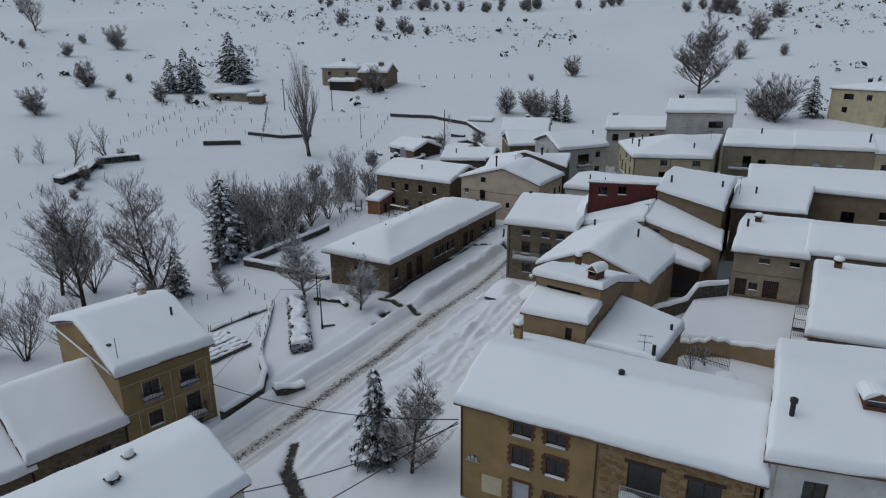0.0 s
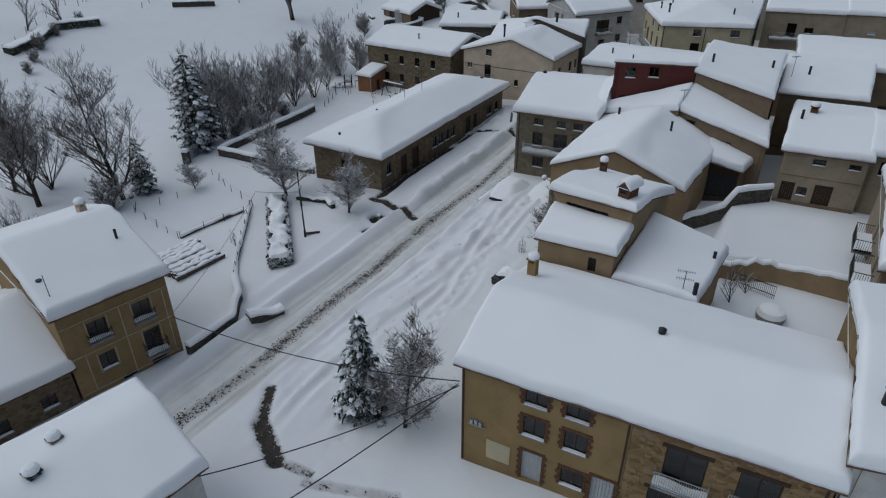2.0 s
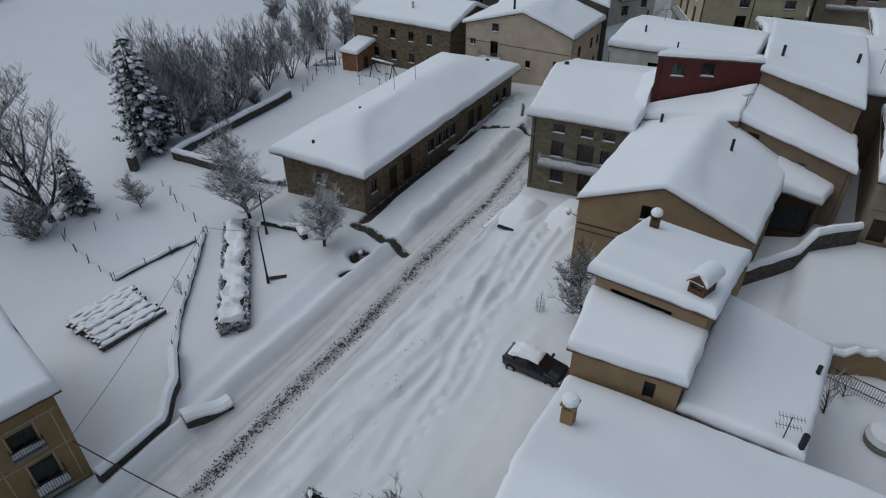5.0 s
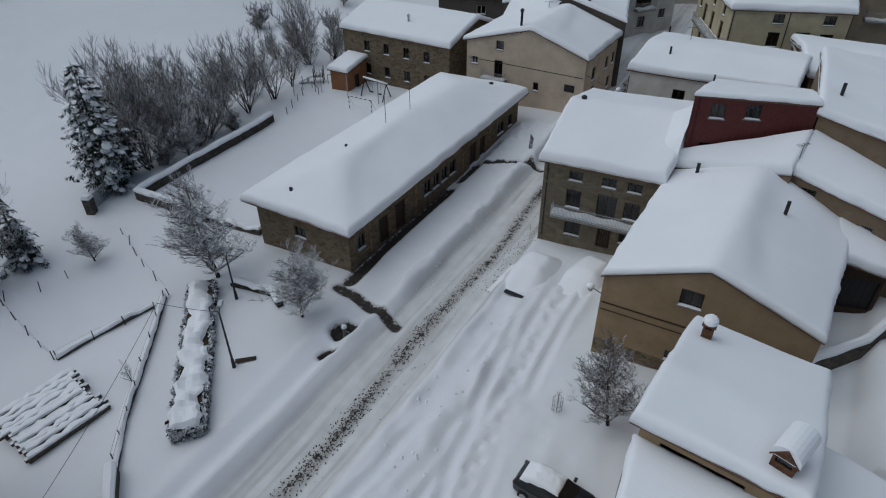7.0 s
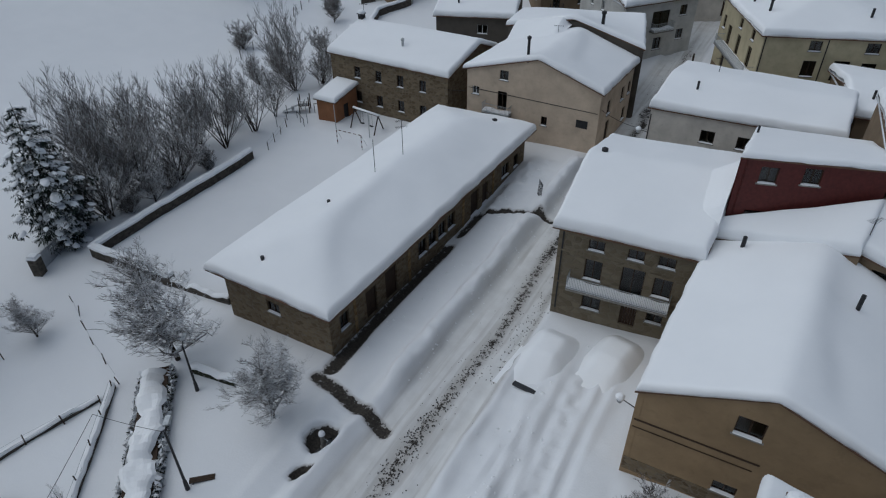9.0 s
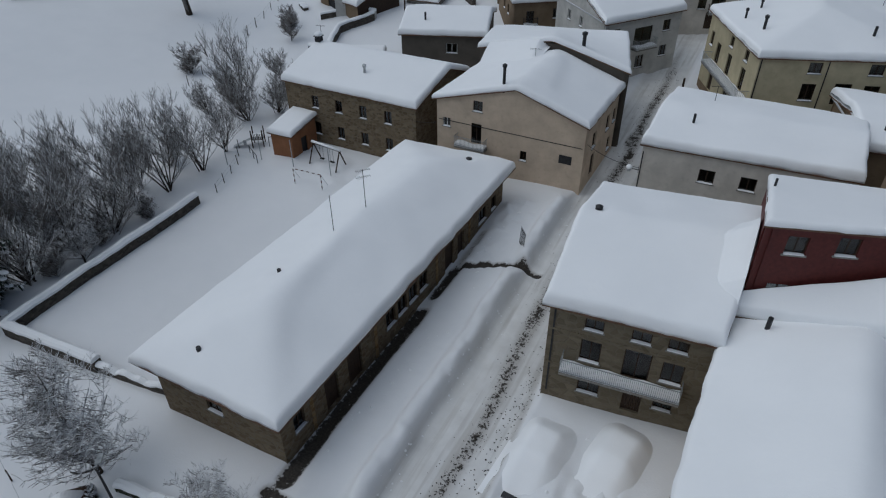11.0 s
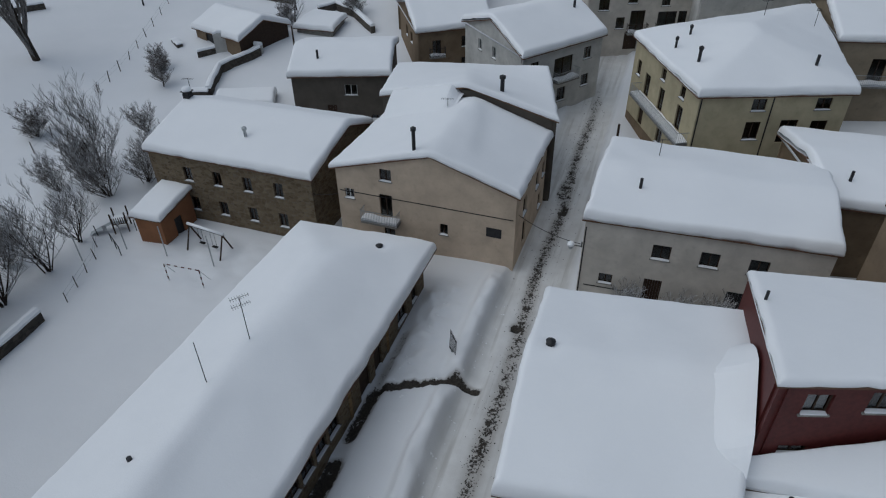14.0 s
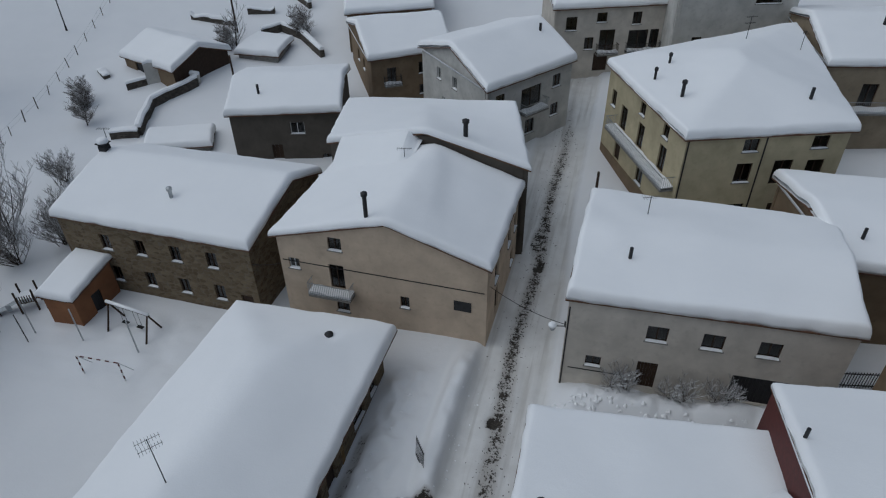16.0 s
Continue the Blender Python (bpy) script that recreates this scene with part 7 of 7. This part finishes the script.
def timber_stack():
    """Sawn timber laid out in rows on bearers, with snow on it."""
    o = (-49.0, 37.8, gz(-49.0, 37.8))
    ob = thing("timber_stack", o, "snow-covered stack of weathered timber beams", "timber")
    ob.rotation_euler = (0, 0, 1.47)
    rng = random.Random(9)
    for k in range(11):
        g, s = Geo(), Geo()
        y = -2.3 + k * 0.44
        x0, x1 = -2.5 + rng.uniform(-0.3, 0.2), 2.4 + rng.uniform(-0.3, 0.4)
        z = 0.42 + rng.uniform(0, 0.16)
        g.box(x0, y, z, x1, y + 0.24, z + 0.22)
        b = attach("beam", g.mesh("beam", OLDWOOD), ob)
        n = 14
        prev = None
        for i in range(n + 1):
            a = x0 + (x1 - x0) * (0.04 + 0.92 * i / n)
            h, e = z + 0.27 + rng.uniform(0.02, 0.14), 0.16 * float(rng.random() > 0.35)
            row = ((a, y - 0.03, z + 0.2), (a, y, h - 0.03), (a, y + 0.12, h), (a, y + 0.25 + e, h - 0.03), (a, y + 0.28 + e, z + 0.2))
            if prev:
                for j in range(4):
                    s.quad(prev[j], row[j], row[j + 1], prev[j + 1])
            prev = row
        attach("beam_snow", s.mesh("beam_snow", SNOW, True), b)
    for k in range(7):
        g = Geo()
        y = -2.25 + k * 0.72
        x0, x1 = -2.4 + rng.uniform(-0.2, 0.2), 2.3 + rng.uniform(-0.2, 0.3)
        g.box(x0, y, 0.02, x1, y + 0.3, 0.4)
        attach("beam", g.mesh("beam", OLDWOOD), ob)
    for q in (-1.9, 0.2, 2.0):
        g = Geo()
        g.box(q, -2.3, -0.3, q + 0.2, 2.45, 0.03)
        attach("bearer", g.mesh("bearer", WOOD), ob)


timber_stack()


def stone_table():
    o = (-3.5, 48.9, gz(-3.5, 48.9))
    ob = thing("round_planter", o, "round stone planter heaped with snow", "planter")
    g, s = Geo(), Geo()
    g.tube((0, 0, -0.2), (0, 0, 0.45), 0.85, 0.95, 20, True)
    s.tube((0, 0, 0.455), (0, 0, 0.8), 0.93, 0.8, 20)
    s.tube((0, 0, 0.8), (0, 0, 1.0), 0.8, 0.35, 20)
    s.tube((0, 0, 1.0), (0, 0, 1.05), 0.35, 0.02, 20)
    attach("basin", g.mesh("basin", CONCRETE), ob)
    attach("snow_cap", s.mesh("snow_cap", SNOW, True), ob)


stone_table()


def car(x, y, turn, buried, label):
    """A parked car in the snow: body, glass, wheels, and the heap of snow that hides most of it."""
    z = gz(x, y) - (0.85 if buried else 0.3)
    ob = thing("car", (x, y, z), label, "car")
    ob.rotation_euler = (0, 0, turn)
    # stations along the car: x, sill, bonnet or belt line, roof line, half width low, half width of the roof
    rows_ = ((-2.0, 0.42, 0.62, 0.64, 0.55, 0.5), (-1.93, 0.3, 0.74, 0.78, 0.74, 0.66), (-1.7, 0.24, 0.82, 0.87, 0.83, 0.72), (-1.05, 0.22, 0.9, 0.97, 0.86, 0.7),
             (-0.85, 0.22, 0.92, 1.08, 0.86, 0.67), (-0.3, 0.22, 0.93, 1.42, 0.87, 0.6), (0.3, 0.22, 0.93, 1.49, 0.87, 0.6), (1.1, 0.22, 0.94, 1.45, 0.86, 0.58),
             (1.6, 0.24, 0.94, 1.28, 0.84, 0.56), (1.9, 0.28, 0.9, 1.0, 0.78, 0.58), (2.0, 0.4, 0.72, 0.76, 0.66, 0.54))
    g, gl = Geo(), Geo()
    rings = []
    for a, low, belt, roof_, wl, wr in rows_:
        half_ = [(wl * 0.86, low), (wl, low + 0.14), (wl, belt - 0.08), (wl * 0.95, belt), (wr * 1.04, belt + (roof_ - belt) * 0.86), (wr * 0.84, roof_ - 0.01), (wr * 0.4, roof_ + 0.02)]
        rings.append([(a, b, c) for b, c in half_] + [(a, -b, c) for b, c in half_[::-1]])
    n = len(rings[0])
    for a, b in zip(rings, rings[1:]):
        for k in range(n):
            g.quad(a[k], b[k], b[(k + 1) % n], a[(k + 1) % n])
    g.quad(*rings[0])
    g.quad(*rings[-1][::-1])

    def on_side(i0, i1, s_, lo, hi):
        """A side window between two stations, a little proud of the body."""
        out = []
        for k, q in ((i0, lo), (i1, lo), (i1, hi), (i0, hi)):
            a, low, belt, roof_, wl, wr = rows_[k]
            out.append((a, s_ * (wl * 0.95 + (wr * 1.04 - wl * 0.95) * q + 0.008), belt + (roof_ - belt) * 0.86 * q))
        gl.quad(*out)
    for s_ in (-1, 1):
        on_side(5, 6, s_, 0.15, 0.9), on_side(6, 7, s_, 0.15, 0.9), on_side(7, 8, s_, 0.2, 0.85)
    gl.quad((-0.84, -0.58, 1.1), (-0.84, 0.58, 1.1), (-0.34, 0.5, 1.42), (-0.34, -0.5, 1.42))
    gl.quad((1.62, -0.48, 1.28), (1.62, 0.48, 1.28), (1.89, 0.5, 1.03), (1.89, -0.5, 1.03))
    attach("body", g.mesh("body", CARPAINT, True), ob)
    attach("windows", gl.mesh("windows", WATER), ob)
    for s_ in (-1, 1):
        hl, tl, mr = Geo(), Geo(), Geo()
        hl.box(-1.93, s_ * 0.62 - 0.14, 0.66, -1.78, s_ * 0.62 + 0.14, 0.78)
        tl.box(1.86, s_ * 0.66 - 0.08, 0.74, 1.97, s_ * 0.66 + 0.08, 0.94)
        mr.box(-0.75, s_ * 0.98 - 0.1, 0.92, -0.6, s_ * 0.98 + 0.1, 1.06)
        attach("headlight", hl.mesh("headlight", STEEL), ob)
        attach("tail_light", tl.mesh("tail_light", RED), ob)
        attach("wing_mirror", mr.mesh("wing_mirror", CARPAINT), ob)
    wheel = Geo()
    wheel.tube((0, -0.1, 0), (0, 0.1, 0), 0.31, 0.31, 16, True)
    rim = Geo()
    rim.tube((0, -0.11, 0), (0, 0.11, 0), 0.19, 0.19, 12, True)
    wm, rm = wheel.mesh("wheel", RUBBER), rim.mesh("rim", STEEL)
    for sx in (-1.3, 1.3):
        for sy in (-0.8, 0.8):
            w = attach("wheel", wm, ob, Matrix.Translation((sx, sy, 0.31)))
            attach("rim", rm, w)
    if buried and x < -28:
        bp = Geo()
        bp.box(-3.22, -0.75, 0.72, -2.9, 0.62, 0.84)
        bp.box(-3.25, -0.85, 0.84, -3.0, -0.3, 0.92)
        attach("bumper", bp.mesh("bumper", CARPAINT), ob, None, "black bumper showing under snow")
    # the heap
    m, k = 34, 26
    v, f = [], []
    for i in range(m + 1):
        for j in range(k + 1):
            a, b = -1 + 2 * i / m, -1 + 2 * j / k
            px, py = a * (3.4 if buried else 1.05), b * (1.9 if buried else 0.66)
            if buried:
                fall = float(step(1, 0.3, abs(a))) * float(step(1, 0.28, abs(b)))
                h = float(np.interp(px, [-2.6, -1.5, -0.6, 1.0, 1.8, 2.6], [1.15, 1.25, 1.72, 1.75, 1.5, 1.2]))
                zz = 0.45 + (h - 0.45) * fall ** 0.7 + 0.06 * float(value_noise(np.array([px + x]), np.array([py + y]), 1.2, 5, 2)[0])
            else:
                px += 0.62
                fall = max(0, (1 - abs(a) ** 6) * (1 - abs(b) ** 5)) ** 0.5
                h = float(np.interp(px, [-1.0, -0.6, 1.0, 1.7, 2.1], [1.35, 1.6, 1.68, 1.45, 1.2])) + 0.1 * float(value_noise(np.array([px * 2]), np.array([py * 2]), 0.8, 9, 2)[0])
                zz = 1.22 + (h - 1.22) * fall
            v.append((px, py, zz))
    for i in range(m):
        for j in range(k):
            q = i * (k + 1) + j
            f.append((q, q + k + 1, q + k + 2, q + 1))
    heap = new("snow_heap", mesh_from("snow_heap", v, f, SNOW, True))
    heap.matrix_world = Matrix.Translation((x, y, z)) @ Matrix.Rotation(turn, 4, "Z")
    tagged(heap, "heap of snow over a parked car", "snow", kind="stuff")


car(-21.2, 47.2, 3.1, False, "black parked car with snow on roof and bonnet")
car(-29.6, 63.4, 1.5, True, "parked car wholly buried under snow by a stone house")
car(-25.9, 65.0, 1.4, True, "parked car wholly buried under snow by a stone house")


def iron_gate():
    o = (-36.9, 79.0, gz(-38.6, 79.0))
    ob = thing("iron_gate", o, "open iron gate standing askew in a snow bank", "gate")
    ob.rotation_euler = (0.1, 0.1, 2.2)
    g = Geo()
    for z in (0.2, 1.3):
        g.box(0, -0.02, z, 1.2, 0.02, z + 0.05)
    for k in range(9):
        g.box(k * 0.15 - 0.012, -0.012, 0.1, k * 0.15 + 0.012, 0.012, 1.5)
    attach("bars", g.mesh("bars", DARKMETAL), ob)


iron_gate()


def clods():
    """Scraped-up lumps of dirty snow and gravel along the tyre track and the bank."""
    rng = random.Random(4)
    dark, white = Geo(), Geo()

    def lump(g, x, y, r):
        z = gz(x, y)
        c = [Vector((x + r * rng.uniform(0.6, 1.1) * math.cos(a), y + r * rng.uniform(0.6, 1.1) * math.sin(a), z + rng.uniform(-0.05, 0.03))) for a in (0, 1.26, 2.51, 3.77, 5.03)]
        t = Vector((x, y, z + r * rng.uniform(0.5, 0.9)))
        for i in range(5):
            g.quad(c[i], c[(i + 1) % 5], t)
    def track(y):
        return -33.35 - 0.16 * math.sin(y / 6.5) - 0.12 * math.sin(y / 2.7) - 0.5 * float(step(60, 75, y)) - 0.5 * float(step(95, 112, y))

    def cleat(g, x, y, turn, length, wide):
        z = gz(x, y) + 0.012
        d, n = Vector((math.cos(turn), math.sin(turn), 0)), Vector((-math.sin(turn), math.cos(turn), 0))
        c, t = Vector((x, y, z)), Vector((0, 0, 0.03))
        a = [c - d * length - n * wide, c + d * length - n * wide * 0.7, c + d * length * 1.1 + n * wide, c - d * length * 0.8 + n * wide * 1.1]
        b = [c + (p - c) * 0.75 + t for p in a]
        g.quad(*b)
        for i in range(4):
            g.quad(a[i], a[(i + 1) % 4], b[(i + 1) % 4], b[i])
    y = 23.0
    while y < 118:
        thick_ = float(np.interp(y, [22, 30, 40, 52, 58, 70, 80, 100, 118], [0.5, 0.75, 0.85, 0.7, 0.35, 0.4, 0.5, 0.45, 0.3]))
        thick_ *= 0.6 + 0.95 * float(value_noise(np.array([y]), np.array([3.0]), 2.5, 9, 2)[0])
        for lane in range(-4, 5):
            off_ = lane * float(np.interp(y, [24, 52, 60], [0.15, 0.15, 0.1])) + rng.gauss(0, 0.02)
            if rng.random() < thick_ * (1 - abs(lane) / 7):
                cleat(dark, track(y) + off_, y + rng.gauss(0, 0.03), (0.9 if lane % 2 else -0.9) + rng.gauss(0, 0.25), rng.uniform(0.035, 0.085), rng.uniform(0.018, 0.04))
        y += 0.17
    for _ in range(1500):
        y = rng.uniform(24, 118)
        lump(dark, track(y) + rng.gauss(0, 0.5), y, rng.uniform(0.02, 0.06))
    for _ in range(260):
        lump(dark, -31.9 + rng.gauss(0, 0.4), rng.uniform(60, 80), rng.uniform(0.03, 0.08))
    for _ in range(30):
        lump(white, -40.0 + abs(rng.gauss(0, 0.9)), rng.choice((rng.uniform(71, 85), rng.uniform(58, 70))), rng.uniform(0.06, 0.16))
    for _ in range(70):
        lump(white, -35.9 + rng.gauss(0, 0.3), rng.uniform(57, 87), rng.uniform(0.04, 0.11))
    for _ in range(120):
        lump(white, -28.6 + rng.gauss(0, 0.9), rng.uniform(30, 66), rng.uniform(0.05, 0.16))
    for _ in range(120):
        lump(white, rng.uniform(-31, -17), 85.4 - abs(rng.gauss(0, 0.7)), rng.uniform(0.06, 0.22))
    tagged(new("dirty_clods", dark.mesh("dirty_clods", SOIL)), "dark gravel and dirt lumps along the wheel track", "dirt", kind="stuff")
    tagged(new("snow_lumps", white.mesh("snow_lumps", SNOW, True)), "loose lumps of ploughed snow beside the street", "snow", kind="stuff")


clods()

# creeper against the grey house
for x in (-28.1, -27.3, -24.9, -24.2, -22.6, -21.9):
    o = bare_tree(60 + int(-x * 10), 2.3, 0.05, 0.6, 0.3, 8, 1, 2, 5, "climbing_shrub", "brown climbing shrub against a grey wall", "shrub")
    o.location = (x, 86.4, gz(x, 86.4))


def wall_lamp(x, y, z, turn, label):
    """A street lamp on a bracket, with snow on its head."""
    ob = thing("wall_lamp", (x, y, z), label, "street lamp")
    ob.rotation_euler = (0, 0, turn)
    a, h, c = Geo(), Geo(), Geo()
    a.box(-0.03, -0.12, -0.3, 0.0, 0.12, 0.1)
    a.tube((0, 0, -0.2), (0.75, 0, 0.05), 0.03, 0.025, 6, True)
    h.tube((0.8, 0, -0.2), (0.8, 0, 0.02), 0.12, 0.2, 10, True)
    h.tube((0.8, 0, 0.02), (0.8, 0, 0.1), 0.2, 0.1, 10, True)
    for z0, z1, r0, r1 in ((0.06, 0.18, 0.22, 0.24), (0.18, 0.3, 0.24, 0.14), (0.3, 0.34, 0.14, 0.01)):
        c.tube((0.8, 0, z0), (0.8, 0, z1), r0, r1, 10)
    attach("bracket", a.mesh("bracket", DARKMETAL), ob)
    attach("lamp_head", h.mesh("lamp_head", STEEL), ob)
    attach("snow_cap", c.mesh("snow_cap", SNOW, True), ob)


wall_lamp(-23.15, 58.3, 5.2, math.pi, "bracket street lamp on a tan gabled house")
wall_lamp(-31.05, 87.2, 6.3, math.pi + 0.6, "snow-capped bracket lamp on a grey house corner")


def yard_railing():
    """Upright iron bars closing the gap beside the grey house."""
    x0, y0, L = -16.5, 89.6, 2.9
    o = (x0, y0, gz(x0, y0))
    ob = thing("yard_railing", o, "dark iron railing closing a gap beside a house", "railing")
    ob.rotation_euler = (0, 0, 0.2)
    for zz in (0.35, 1.25):
        g = Geo()
        g.box(0, -0.025, zz - 0.025, L, 0.025, zz + 0.025)
        attach("rail", g.mesh("rail", DARKMETAL), ob)
    g = Geo()
    g.box(-0.015, -0.015, -0.3, 0.015, 0.015, 1.4)
    me = g.mesh("bar", DARKMETAL)
    for k in range(20):
        attach("bar", me, ob, Matrix.Translation((L * k / 19, 0, 0)))


yard_railing()


# ---- overhead cables ----
def cable(a, b, sag, label, r=0.032):
    a, b = Vector(a), Vector(b)
    cu = bpy.data.curves.new("overhead_cable", "CURVE")
    cu.dimensions, cu.bevel_depth, cu.bevel_resolution = "3D", r, 1
    sp = cu.splines.new("POLY")
    n = 16
    sp.points.add(n)
    for k in range(n + 1):
        t = k / n
        p = a + (b - a) * t - Vector((0, 0, 4 * sag * t * (1 - t)))
        sp.points[k].co = (*p, 1)
    cu.materials.append(DARKMETAL)
    tagged(new("overhead_cable", cu), label, "cable")


cable((-38.2, 28.5, 3.2), (-16.7, 29.8, 6.3), 0.9, "black cable strung across the street")
cable((-24.9, 19.6, 4.6), (-16.7, 29.8, 6.0), 0.5, "black cable strung over the square")
cable((-24.0, 10.0, 5.0), (-16.7, 29.7, 6.2), 0.6, "black cable strung over the square")
cable((-38.3, 28.6, 3.4), (-47.0, 45.0, 3.8), 0.5, "thin cable over a garden", 0.015)
cable((-47.0, 45.0, 3.8), (-42.2, 45.8, 4.6), 0.1, "thin cable to a street lamp", 0.015)
cable((-35.8, 89.4, 6.2), (-31.0, 87.0, 6.4), 0.3, "cable strung between two houses", 0.018)
cable((-51.5, 88.6, 5.4), (-49.5, 89.0, 5.6), 0.1, "cable strung between two houses", 0.018)


# ---- single stones of the rubble-stone front ----
def stones_on(info, side, low, high, openings, mat, seed):
    rng = random.Random(seed)
    shapes = []
    for w, h in ((0.34, 0.2), (0.45, 0.24), (0.28, 0.22), (0.55, 0.26), (0.38, 0.3), (0.24, 0.16)):
        g = Geo()
        back = [(0, 0.0, 0), (w, 0.0, 0.01), (w * 0.98, 0.0, h), (0.02, 0.0, h * 0.97)]
        front = [(w * 0.08, 0.05, h * 0.1), (w * 0.93, 0.045, h * 0.08), (w * 0.9, 0.055, h * 0.9), (w * 0.1, 0.04, h * 0.88)]
        g.quad(*front)
        for i in range(4):
            g.quad(back[i], back[(i + 1) % 4], front[(i + 1) % 4], front[i])
        shapes.append((w, h, g.mesh("stone", mat)))
    p0, p1 = info[2][side], info[2][(side + 1) % 4]
    length = (p1 - p0).length
    inv = Matrix.Translation(Vector(info[3])).inverted()
    z, n = low, 0
    while z < high - 0.3 and n < 290:
        a = rng.uniform(0.1, 0.5)
        while a < length - 0.7:
            w, h, me = rng.choice(shapes)
            if rng.random() < 0.62 and not any(a + w > o0 - 0.08 and a < o0 + ow + 0.08 and z + h > oz - 0.1 and z < oz + oh + 0.32 for o0, oz, ow, oh in openings):
                attach("stone", me, info[0], inv @ facade(info, side, a, z + rng.uniform(-0.03, 0.03), 0.002) @ Matrix.Rotation(rng.uniform(-0.06, 0.06), 4, "Y"))
                n += 1
            a += w + rng.uniform(0.02, 0.09)
        z += 0.31


stones_on(A_ST, 0, 0.8, 7.2, ((1.6, 4.4, 1.8, 2.1), (1.2, 1.0, 2.4, 2.6), (4.7, 4.4, 1.7, 2.1), (5.0, 1.0, 1.2, 2.1), (7.75, 0.0, 0.4, 8.0)), STONE_A, 5)
